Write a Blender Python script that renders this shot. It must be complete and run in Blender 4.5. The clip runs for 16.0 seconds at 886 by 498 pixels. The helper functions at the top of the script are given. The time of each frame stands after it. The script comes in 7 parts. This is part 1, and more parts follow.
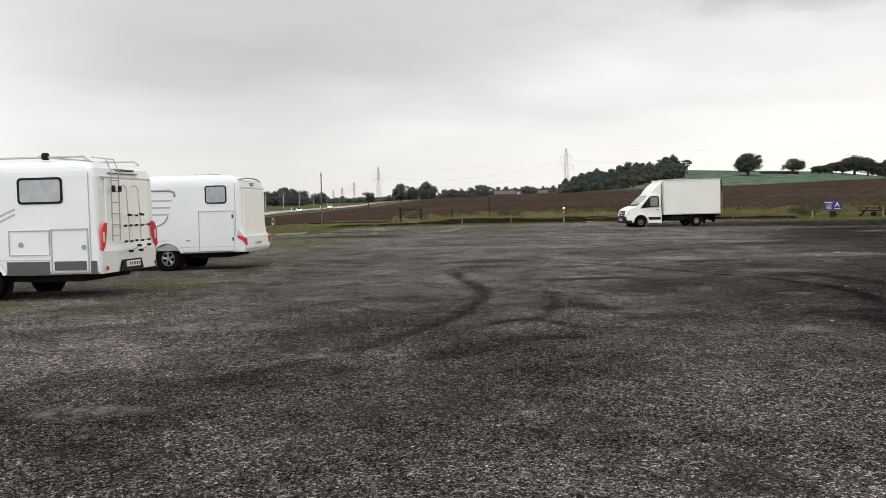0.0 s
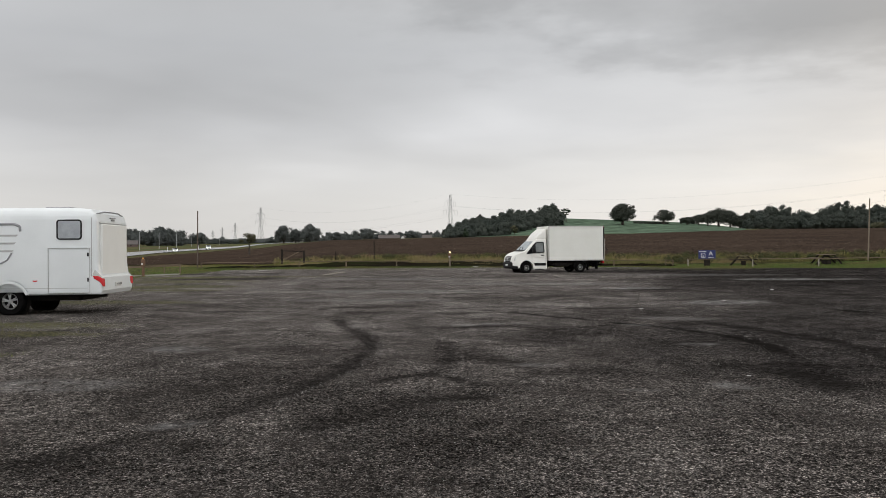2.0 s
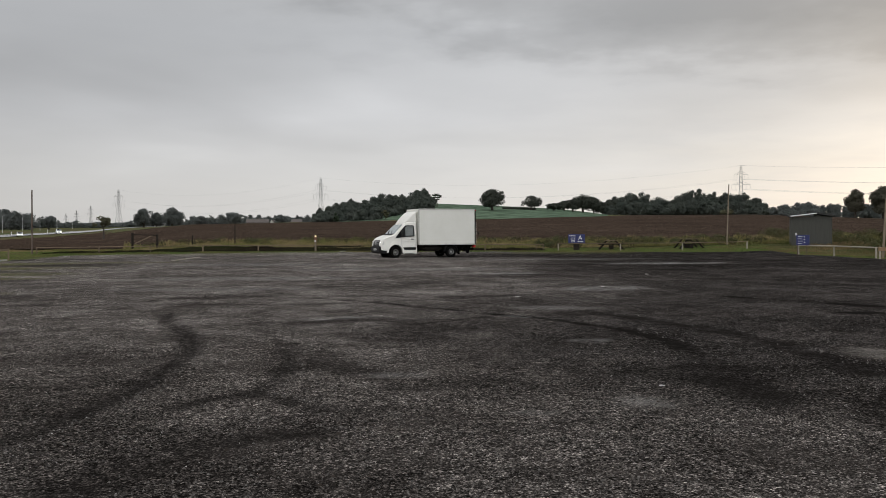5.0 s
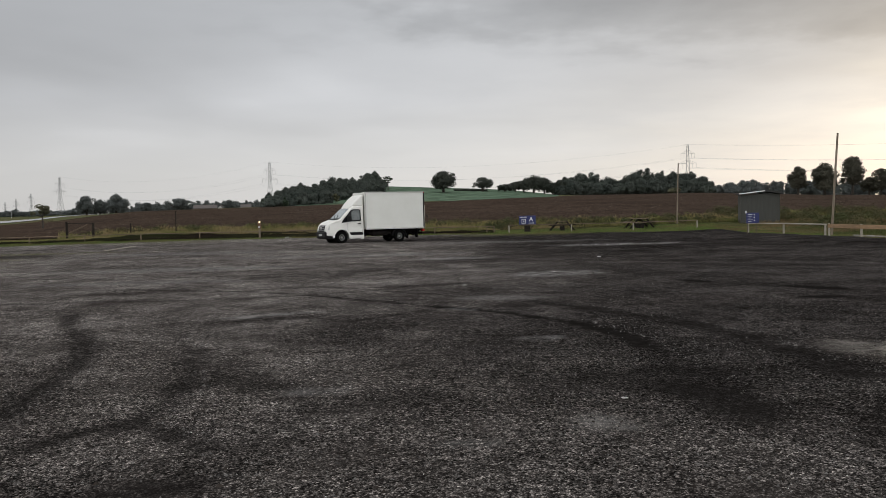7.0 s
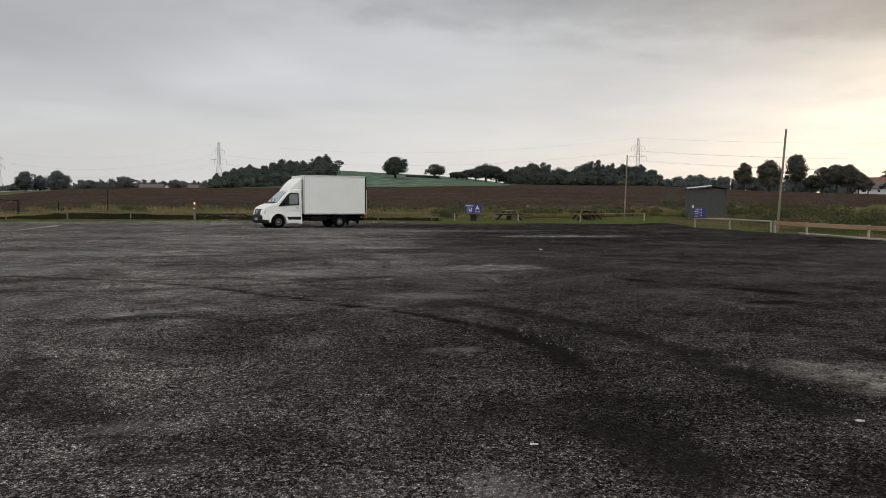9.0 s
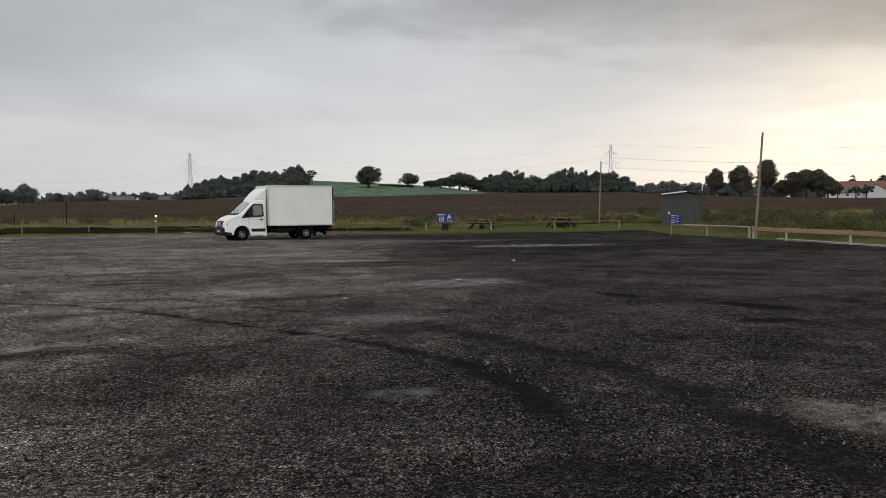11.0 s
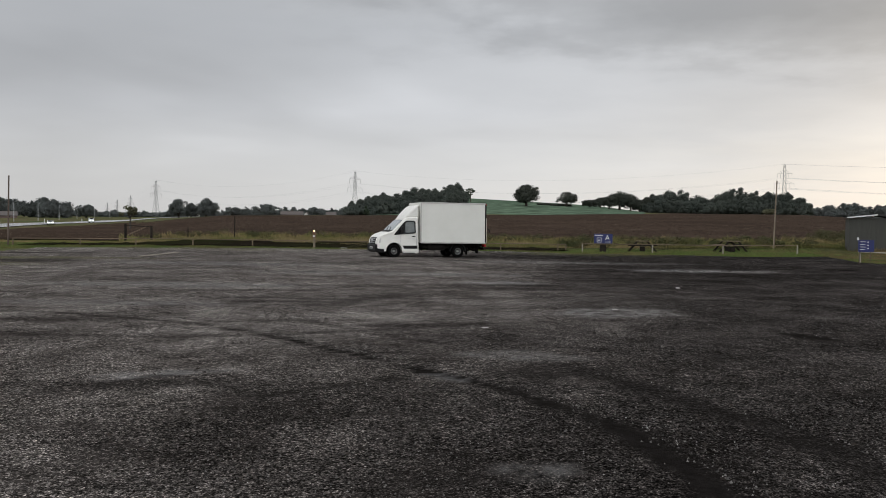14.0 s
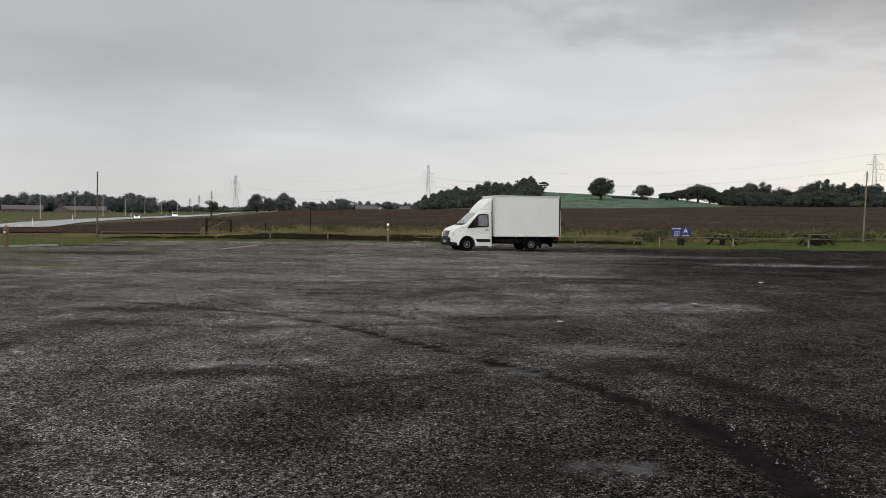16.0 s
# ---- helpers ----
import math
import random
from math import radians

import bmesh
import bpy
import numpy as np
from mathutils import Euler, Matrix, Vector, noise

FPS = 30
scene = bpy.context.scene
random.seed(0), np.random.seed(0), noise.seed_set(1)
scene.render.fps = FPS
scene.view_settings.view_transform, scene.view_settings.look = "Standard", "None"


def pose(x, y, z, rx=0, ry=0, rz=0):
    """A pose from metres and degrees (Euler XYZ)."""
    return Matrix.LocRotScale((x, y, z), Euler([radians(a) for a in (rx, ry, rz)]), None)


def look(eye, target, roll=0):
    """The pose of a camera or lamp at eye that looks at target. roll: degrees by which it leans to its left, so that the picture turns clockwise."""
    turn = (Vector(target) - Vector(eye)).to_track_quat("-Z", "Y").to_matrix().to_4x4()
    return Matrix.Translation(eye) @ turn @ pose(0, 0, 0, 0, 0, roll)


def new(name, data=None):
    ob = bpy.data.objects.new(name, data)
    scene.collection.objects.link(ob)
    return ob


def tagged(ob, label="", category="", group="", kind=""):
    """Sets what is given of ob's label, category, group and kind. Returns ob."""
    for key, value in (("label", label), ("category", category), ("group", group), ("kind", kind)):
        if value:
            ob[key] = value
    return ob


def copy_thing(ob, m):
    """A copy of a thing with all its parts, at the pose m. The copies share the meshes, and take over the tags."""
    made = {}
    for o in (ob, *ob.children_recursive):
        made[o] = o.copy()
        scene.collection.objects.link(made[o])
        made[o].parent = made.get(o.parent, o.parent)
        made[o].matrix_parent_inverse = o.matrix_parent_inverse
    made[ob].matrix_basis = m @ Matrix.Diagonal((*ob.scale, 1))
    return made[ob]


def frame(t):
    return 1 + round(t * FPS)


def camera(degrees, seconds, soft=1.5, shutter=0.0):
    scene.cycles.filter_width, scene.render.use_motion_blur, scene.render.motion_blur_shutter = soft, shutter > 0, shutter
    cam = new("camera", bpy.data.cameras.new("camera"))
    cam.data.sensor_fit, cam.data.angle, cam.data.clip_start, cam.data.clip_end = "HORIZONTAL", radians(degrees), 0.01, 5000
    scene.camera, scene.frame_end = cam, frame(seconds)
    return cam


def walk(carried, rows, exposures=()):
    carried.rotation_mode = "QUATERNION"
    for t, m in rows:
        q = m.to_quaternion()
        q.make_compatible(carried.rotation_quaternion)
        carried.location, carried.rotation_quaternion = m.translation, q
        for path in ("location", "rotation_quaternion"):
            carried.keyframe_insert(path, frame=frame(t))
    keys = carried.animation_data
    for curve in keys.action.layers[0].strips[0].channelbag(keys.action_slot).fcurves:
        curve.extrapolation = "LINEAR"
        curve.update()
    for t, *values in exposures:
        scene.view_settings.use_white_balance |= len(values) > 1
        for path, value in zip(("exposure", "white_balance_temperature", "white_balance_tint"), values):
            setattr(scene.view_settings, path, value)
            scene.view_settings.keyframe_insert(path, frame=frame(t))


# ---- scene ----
cam = camera(57.4, 16.0, soft=0.75)
PATH = [
    (0, (0.28, -5.719, 1.642), (-0.425, -3.85, 1.541), -1.4),
    (0.3, (0.181, -5.545, 1.646), (-0.435, -3.644, 1.592), -0.6),
    (0.5, (0.117, -5.433, 1.649), (-0.442, -3.513, 1.624), -0.1),
    (1, (-0.033, -5.141, 1.651), (-0.538, -3.206, 1.633), -1.6),
    (1.5, (-0.12, -4.749, 1.622), (-0.598, -2.807, 1.591), -0.9),
    (2, (-0.204, -4.404, 1.595), (-0.634, -2.451, 1.598), -0.4),
    (2.5, (-0.276, -3.989, 1.563), (-0.659, -2.026, 1.582), -0.8),
    (3, (-0.291, -3.579, 1.552), (-0.644, -1.61, 1.553), -0.3),
    (3.5, (-0.381, -3.156, 1.544), (-0.666, -1.176, 1.534), -0.2),
    (4, (-0.388, -2.715, 1.529), (-0.617, -0.728, 1.52), -0.4),
    (4.5, (-0.356, -2.275, 1.518), (-0.537, -0.283, 1.505), 0.2),
    (5, (-0.353, -1.839, 1.511), (-0.47, 0.157, 1.475), -0.3),
    (5.2, (-0.338, -1.664, 1.502), (-0.44, 0.333, 1.457), -0.7),
    (7.3, (-0.095, -0.261, 1.571), (-0.072, 1.736, 1.479), -1.4),
    (7.5, (-0.037, -0.088, 1.572), (0.002, 1.909, 1.469), -1.4),
    (8, (0.163, 0.299, 1.566), (0.238, 2.293, 1.434), 0.5),
    (8.5, (0.316, 0.662, 1.577), (0.401, 2.656, 1.448), 1.5),
    (9, (0.423, 1.067, 1.589), (0.542, 3.06, 1.474), 0.3),
    (9.5, (0.556, 1.474, 1.614), (0.698, 3.468, 1.529), 0.4),
    (9.7, (0.587, 1.618, 1.609), (0.735, 3.611, 1.538), 0.6),
    (11.8, (0.886, 3.136, 1.617), (1.076, 5.123, 1.486), -1.0),
    (12, (0.916, 3.276, 1.613), (1.071, 5.265, 1.475), -0.6),
    (12.5, (0.944, 3.553, 1.622), (1.015, 5.548, 1.499), 0.5),
    (13, (0.91, 3.81, 1.639), (0.95, 5.808, 1.552), 0.4),
    (13.5, (0.919, 3.965, 1.64), (0.838, 5.962, 1.571), 0.1),
    (14, (0.968, 4.137, 1.648), (0.763, 6.126, 1.599), 0.7),
    (14.5, (0.96, 4.222, 1.633), (0.728, 6.208, 1.589), 0.8),
    (15, (0.946, 4.288, 1.615), (0.674, 6.269, 1.569), 0.9),
    (15.5, (0.946, 4.286, 1.613), (0.613, 6.257, 1.559), 0.7),
    (16, (0.944, 4.272, 1.616), (0.561, 6.234, 1.55), 0.6),
]
EXPOSURES = [(0, 0.52, 6750, 10), (0.5, 0.38, 6750, 10), (1.0, 0.24, 6750, 10), (2.0, 0.19, 6700, 10), (2.5, 0.02, 6700, 10), (3.0, 0.04, 6700, 10), (3.5, 0.1, 6700, 10), (4.0, 0.1, 6700, 10), (5.0, 0.02, 6650, 10),
             (8.0, 0.0, 6580, 10), (10.0, 0.02, 6550, 10), (12.0, 0.05, 6500, 10), (12.5, 0.18, 6500, 10), (13.0, 0.1, 6500, 10), (13.5, 0.03, 6500, 10), (15, 0.06, 6530, 10), (16, 0.13, 6530, 10)]
walk(cam, [(t, look(eye, target, roll)) for t, eye, target, roll in PATH], EXPOSURES)

# ---- world, sun ----
SUN_AZ, SUN_EL = 32.0, 8.0          # degrees from +y towards +x, and up


def direction(az, el):
    a, e = radians(az), radians(el)
    return Vector((math.sin(a) * math.cos(e), math.cos(a) * math.cos(e), math.sin(e)))


def link(tree, a, b):
    tree.links.new(a, b)


def node(tree, kind, **values):
    n = tree.nodes.new(kind)
    for key, value in values.items():
        if key in n.inputs.keys():
            n.inputs[key].default_value = value
    return n


def math_node(tree, op, a, b=None, c=None, clamp=False):
    n = tree.nodes.new("ShaderNodeMath")
    n.operation, n.use_clamp = op, clamp
    for slot, v in enumerate((a, b, c)):
        if v is None:
            continue
        if isinstance(v, (int, float)):
            n.inputs[slot].default_value = v
        else:
            link(tree, v, n.inputs[slot])
    return n.outputs[0]


def mix_color(tree, fac, a, b, blend="MIX"):
    n = tree.nodes.new("ShaderNodeMix")
    n.data_type, n.blend_type, n.clamp_factor = "RGBA", blend, True
    for slot, v in ((n.inputs["Factor"], fac), (n.inputs[6], a), (n.inputs[7], b)):
        if isinstance(v, (int, float)):
            slot.default_value = v
        elif isinstance(v, tuple):
            slot.default_value = (*v[:3], 1)
        else:
            link(tree, v, slot)
    return n.outputs[2]


def ramp(tree, fac, stops):
    n = tree.nodes.new("ShaderNodeValToRGB")
    el = n.color_ramp.elements
    while len(el) < len(stops):
        el.new(0.5)
    for e, (p, c) in zip(el, stops):
        e.position = p
        e.color = (c, c, c, 1) if isinstance(c, (int, float)) else (*c, 1)
    link(tree, fac, n.inputs[0])
    return n.outputs[0]


world = bpy.data.worlds.new("overcast")
world.use_nodes = True
scene.world = world
wt = world.node_tree
wt.nodes.clear()
coord = wt.nodes.new("ShaderNodeTexCoord").outputs["Generated"]
xyz = node(wt, "ShaderNodeSeparateXYZ")
link(wt, coord, xyz.inputs[0])
up = xyz.outputs[2]
# the cloud cover, brighter low down and overhead
cover = ramp(wt, math_node(wt, "MAXIMUM", up, 0.0), [
    (0.0, (0.66, 0.66, 0.662)), (0.06, (0.66, 0.664, 0.672)), (0.14, (0.606, 0.62, 0.65)),
    (0.24, (0.502, 0.519, 0.549)), (0.40, (0.58, 0.595, 0.615)), (1.0, (0.85, 0.86, 0.88))])
# a flat layer seen in perspective: direction over height
flat = node(wt, "ShaderNodeCombineXYZ")
low = math_node(wt, "ADD", math_node(wt, "MAXIMUM", up, 0.0), 0.10)
link(wt, math_node(wt, "DIVIDE", xyz.outputs[0], low), flat.inputs[0])
link(wt, math_node(wt, "DIVIDE", xyz.outputs[1], low), flat.inputs[1])
cloud = node(wt, "ShaderNodeTexNoise", Scale=0.5, Detail=3.0, Roughness=0.4, Distortion=0.35)
link(wt, flat.outputs[0], cloud.inputs["Vector"])
shade = ramp(wt, cloud.outputs["Fac"], [(0.36, 0.84), (0.47, 0.96), (0.56, 1.03), (0.68, 1.18)])
high = ramp(wt, up, [(0.02, 0.0), (0.16, 1.0)])
cover = mix_color(wt, high, cover, mix_color(wt, 1.0, cover, shade, "MULTIPLY"))
# one heavier bank of cloud hanging in the north
ragged = node(wt, "ShaderNodeTexNoise", Scale=1.4, Detail=5.0, Roughness=0.55)
link(wt, flat.outputs[0], ragged.inputs["Vector"])
flat_xyz = node(wt, "ShaderNodeSeparateXYZ")
link(wt, flat.outputs[0], flat_xyz.inputs[0])
bx = math_node(wt, "DIVIDE", math_node(wt, "SUBTRACT", flat_xyz.outputs[0], 1.0), 2.1)
by = math_node(wt, "DIVIDE", math_node(wt, "SUBTRACT", flat_xyz.outputs[1], 2.3), 1.3)
away = math_node(wt, "SQRT", math_node(wt, "ADD", math_node(wt, "MULTIPLY", bx, bx), math_node(wt, "MULTIPLY", by, by)))
away = math_node(wt, "ADD", away, math_node(wt, "MULTIPLY_ADD", ragged.outputs["Fac"], 1.2, -0.6))
bank = ramp(wt, away, [(0.30, 0.66), (0.62, 0.79), (0.78, 0.95), (0.92, 1.0)])
cover = mix_color(wt, 1.0, cover, bank, "MULTIPLY")
wisps = ramp(wt, ragged.outputs["Fac"], [(0.32, 0.97), (0.5, 1.0), (0.68, 1.03)])
cover = mix_color(wt, high, cover, mix_color(wt, 1.0, cover, wisps, "MULTIPLY"))
# the sky's unseen southern half brightened, to light what faces south
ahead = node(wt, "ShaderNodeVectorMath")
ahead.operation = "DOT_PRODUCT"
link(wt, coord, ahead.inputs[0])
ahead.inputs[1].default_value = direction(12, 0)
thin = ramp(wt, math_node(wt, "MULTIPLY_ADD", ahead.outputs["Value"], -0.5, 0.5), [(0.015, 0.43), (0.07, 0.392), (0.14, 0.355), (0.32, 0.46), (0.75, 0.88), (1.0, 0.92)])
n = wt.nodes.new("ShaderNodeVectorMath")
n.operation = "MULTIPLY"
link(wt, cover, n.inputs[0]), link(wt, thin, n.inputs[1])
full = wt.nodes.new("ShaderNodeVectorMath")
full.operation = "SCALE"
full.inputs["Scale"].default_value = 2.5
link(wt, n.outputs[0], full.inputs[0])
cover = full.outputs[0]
# the brightening round the veiled sun
sunward = node(wt, "ShaderNodeVectorMath")
sunward.operation = "DOT_PRODUCT"
link(wt, coord, sunward.inputs[0])
sunward.inputs[1].default_value = direction(SUN_AZ + 1, SUN_EL - 1)
near_sun = math_node(wt, "MAXIMUM", sunward.outputs["Value"], 0.0)
wide = math_node(wt, "MULTIPLY", math_node(wt, "POWER", near_sun, 12.0), 0.145)
tight = math_node(wt, "MULTIPLY", math_node(wt, "POWER", near_sun, 220.0), 0.33)
band = ramp(wt, up, [(0.0, 1.0), (0.09, 0.9), (0.17, 0.4), (0.32, 0.08)])
glow = math_node(wt, "MULTIPLY", math_node(wt, "ADD", wide, tight), math_node(wt, "MULTIPLY", band, ramp(wt, ragged.outputs["Fac"], [(0.34, 0.55), (0.5, 0.95), (0.66, 1.2)])))
warm = node(wt, "ShaderNodeVectorMath")
warm.operation = "SCALE"
warm.inputs[0].default_value = (1.0, 0.79, 0.42)
link(wt, glow, warm.inputs["Scale"])
cover = mix_color(wt, 1.0, cover, warm.outputs[0], "ADD")
sky = wt.nodes.new("ShaderNodeTexSky")
sky.sky_type, sky.sun_disc = "NISHITA", False
sky.sun_elevation, sky.sun_rotation = radians(SUN_EL), radians(SUN_AZ)
clear = node(wt, "ShaderNodeBackground", Strength=0.06)
link(wt, sky.outputs[0], clear.inputs["Color"])
grey = node(wt, "ShaderNodeBackground", Strength=1.0)
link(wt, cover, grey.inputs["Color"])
both = node(wt, "ShaderNodeMixShader", Fac=0.92)
link(wt, clear.outputs[0], both.inputs[1])
link(wt, grey.outputs[0], both.inputs[2])
link(wt, both.outputs[0], node(wt, "ShaderNodeOutputWorld").inputs["Surface"])

sun = new("sun", bpy.data.lights.new("sun", "SUN"))
sun.data.energy, sun.data.angle, sun.data.color = 0.35, radians(14), (1.0, 0.87, 0.68)
sun.matrix_world = look(direction(SUN_AZ, SUN_EL) * 50, (0, 0, 0))

# ---- materials ----
def surface(name, col, rough=0.6, metal=0.0, col2=None, scale=6.0, spread=(0.35, 0.65), fine=60.0, bump=0.15, depth=0.01,
            island=0.0, each=0.0, coat=0.0, stretch=(1, 1, 1), alpha=1.0, trans=0.0, spec=0.5, ior=1.45, grain=0.35):
    """A procedural surface: two scales of colour noise, fine relief, and a different shade for each island or each object."""
    m = bpy.data.materials.new(name)
    m.use_nodes = True
    t = m.node_tree
    b = t.nodes["Principled BSDF"]
    where = t.nodes.new("ShaderNodeTexCoord").outputs["Object"]
    if stretch != (1, 1, 1):
        mp = t.nodes.new("ShaderNodeMapping")
        mp.inputs["Scale"].default_value = stretch
        link(t, where, mp.inputs[0])
        where = mp.outputs[0]
    big = node(t, "ShaderNodeTexNoise", Scale=scale, Detail=4.0, Roughness=0.6)
    small = node(t, "ShaderNodeTexNoise", Scale=fine, Detail=3.0, Roughness=0.6)
    link(t, where, big.inputs["Vector"]), link(t, where, small.inputs["Vector"])
    col2 = col2 or tuple(c * 0.8 for c in col)
    c = mix_color(t, ramp(t, big.outputs["Fac"], [(spread[0], 0.0), (spread[1], 1.0)]), col, col2)
    c = mix_color(t, grain, c, mix_color(t, 1.0, c, ramp(t, small.outputs["Fac"], [(0.3, 0.6), (0.7, 1.25)]), "MULTIPLY"))
    for amount, source in ((island, "ShaderNodeNewGeometry"), (each, "ShaderNodeObjectInfo")):
        if amount:
            r = t.nodes.new(source).outputs["Random Per Island" if "Geometry" in source else "Random"]
            c = mix_color(t, 1.0, c, ramp(t, r, [(0.0, 1 - amount), (1.0, 1 + amount)]), "MULTIPLY")
    link(t, c, b.inputs["Base Color"])
    r = ramp(t, small.outputs["Fac"], [(0.3, max(0.02, rough - 0.08)), (0.7, min(1.0, rough + 0.08))])
    link(t, r, b.inputs["Roughness"])
    b.inputs["Metallic"].default_value = metal
    b.inputs["Coat Weight"].default_value = coat
    b.inputs["Transmission Weight"].default_value = trans
    b.inputs["Specular IOR Level"].default_value = spec
    b.inputs["IOR"].default_value = ior
    b.inputs["Alpha"].default_value = alpha
    if bump:
        k = node(t, "ShaderNodeBump", Strength=bump, Distance=depth)
        link(t, small.outputs["Fac"], k.inputs["Height"])
        link(t, k.outputs[0], b.inputs["Normal"])
    return m


def leafy(m, share=0.35):
    """Lets part of the light through: thin leaves glow faintly from behind."""
    t = m.node_tree
    b = t.nodes["Principled BSDF"]
    thin = t.nodes.new("ShaderNodeBsdfTranslucent")
    link(t, b.inputs["Base Color"].links[0].from_socket, thin.inputs["Color"])
    both = node(t, "ShaderNodeMixShader", Fac=share)
    link(t, b.outputs[0], both.inputs[1]), link(t, thin.outputs[0], both.inputs[2])
    link(t, both.outputs[0], t.nodes["Material Output"].inputs["Surface"])
    return m


def lamp_surface(name, col, strength):
    m = bpy.data.materials.new(name)
    m.use_nodes = True
    b = m.node_tree.nodes["Principled BSDF"]
    b.inputs["Base Color"].default_value = (*col, 1)
    b.inputs["Emission Color"].default_value = (*col, 1)
    b.inputs["Emission Strength"].default_value = strength
    return m


WHITE = surface("white_lacquer", (0.70, 0.725, 0.73), 0.34, col2=(0.66, 0.685, 0.69), scale=1.2, bump=0.0, coat=0.08, grain=0.04)
CABWHITE = surface("warm_white_lacquer", (0.73, 0.72, 0.675), 0.34, col2=(0.69, 0.68, 0.635), scale=1.2, bump=0.0, coat=0.1, grain=0.04)
CREAM = surface("cream_panel", (0.80, 0.80, 0.77), 0.5, col2=(0.77, 0.77, 0.74), scale=1.5, bump=0.0, grain=0.04, spec=0.2)
BOX = surface("box_panel", (0.68, 0.68, 0.635), 0.45, col2=(0.64, 0.64, 0.59), scale=0.9, bump=0.0, grain=0.05)
ALU = surface("brushed_aluminium", (0.56, 0.55, 0.52), 0.45, 0.75, col2=(0.42, 0.41, 0.39), scale=2.0, stretch=(1, 1, 14), bump=0.1)
LIFT = surface("worn_lift_aluminium", (0.52, 0.50, 0.44), 0.55, 0.35, col2=(0.40, 0.385, 0.34), scale=2.5, stretch=(1, 1, 10), bump=0.15)
RUBBER = surface("rubber", (0.0045, 0.0045, 0.0048), 0.95, col2=(0.008, 0.0075, 0.007), scale=9, bump=0.3, spec=0.04)
BLACK = surface("black_plastic", (0.011, 0.011, 0.012), 0.55, col2=(0.017, 0.0165, 0.016), scale=7, spec=0.1)
CHASSIS = surface("dirty_chassis", (0.007, 0.0066, 0.006), 0.9, col2=(0.015, 0.013, 0.0115), scale=5, bump=0.3, spec=0.04)
RIM = surface("silver_rim", (0.55, 0.56, 0.57), 0.35, 0.8, col2=(0.42, 0.42, 0.42), scale=10, bump=0.05)
STEELRIM = surface("grey_steel_rim", (0.48, 0.48, 0.47), 0.5, 0.2, col2=(0.36, 0.35, 0.34), scale=10, bump=0.1)
GLASS = surface("dark_vehicle_glass", (0.008, 0.009, 0.010), 0.06, col2=(0.011, 0.012, 0.014), bump=0.0, spec=0.3)
# pale base colour: the sky's reflection is put into the windscreen
SCREEN = surface("windscreen_glass", (0.22, 0.26, 0.26), 0.05, col2=(0.27, 0.31, 0.31), bump=0.0, coat=1.0)
SIDEGLASS = surface("cab_side_glass", (0.05, 0.06, 0.058), 0.04, col2=(0.10, 0.11, 0.105), scale=2.0, bump=0.0, spec=0.9, grain=0.1)
MILK = surface("grey_tinted_acrylic", (0.30, 0.32, 0.34), 0.2, col2=(0.36, 0.38, 0.40), bump=0.0, coat=0.3)
RED = surface("red_lens", (0.68, 0.03, 0.04), 0.2, col2=(0.52, 0.02, 0.025), scale=12, bump=0.05, coat=0.5)
REDLIT = lamp_surface("lit_red_lens", (1.0, 0.10, 0.05), 1.4)
CLEAR = surface("clear_lens", (0.62, 0.62, 0.60), 0.15, col2=(0.5, 0.5, 0.48), bump=0.02, coat=0.5)
HEAD = lamp_surface("lit_headlamp", (1.0, 0.95, 0.82), 4.0)
LAMP = lamp_surface("lit_bollard_lamp", (1.0, 0.72, 0.40), 3.0)
CHROME = surface("bare_tube", (0.42, 0.42, 0.42), 0.4, 0.6, bump=0.0, grain=0.1)
GREYTRIM = surface("grey_trim", (0.30, 0.30, 0.31), 0.45, col2=(0.25, 0.25, 0.26))
GREYLINE = surface("grey_seam", (0.42, 0.42, 0.41), 0.5, col2=(0.36, 0.36, 0.35))
SKIRT = surface("dark_skirt", (0.06, 0.06, 0.063), 0.5, col2=(0.08, 0.078, 0.075))
PLATE = surface("plate_white", (0.72, 0.72, 0.70), 0.4)
INK = surface("dark_print", (0.03, 0.03, 0.035), 0.5)
ORANGE = surface("amber_marking", (0.60, 0.30, 0.03), 0.45)
YELLOW = surface("yellow_sticker", (0.70, 0.50, 0.04), 0.5)
BLUE = surface("blue_sign", (0.013, 0.020, 0.095), 0.45, col2=(0.016, 0.024, 0.11), scale=3, bump=0.03)
SIGNWHITE = surface("sign_white", (0.75, 0.75, 0.74), 0.5)
WOODGREY = surface("weathered_timber", (0.175, 0.128, 0.082), 0.8, col2=(0.11, 0.082, 0.055), scale=3, stretch=(1, 12, 12), bump=0.4, each=0.18)
WOODPALE = surface("bleached_timber", (0.37, 0.335, 0.275), 0.8, col2=(0.27, 0.24, 0.195), scale=3, stretch=(1, 10, 10), bump=0.4, each=0.15)
WOODNEW = surface("new_orange_timber", (0.31, 0.195, 0.105), 0.75, col2=(0.22, 0.14, 0.08), scale=3, stretch=(1, 10, 10), bump=0.35, each=0.15)
WOODDARK = surface("dark_timber", (0.075, 0.06, 0.045), 0.8, col2=(0.05, 0.04, 0.03), scale=4, stretch=(1, 8, 8), bump=0.4, each=0.2)
WOODBLACK = surface("blackened_timber", (0.014, 0.012, 0.010), 0.9, spec=0.08, col2=(0.032, 0.027, 0.022), scale=4, stretch=(1, 8, 8), bump=0.4, each=0.2)
WOODRED = surface("red_brown_timber", (0.16, 0.085, 0.05), 0.75, col2=(0.12, 0.068, 0.04), scale=4, bump=0.3)
POLEWOOD = surface("pole_timber", (0.22, 0.178, 0.13), 0.85, col2=(0.145, 0.115, 0.085), scale=2, stretch=(8, 8, 0.6), bump=0.5)
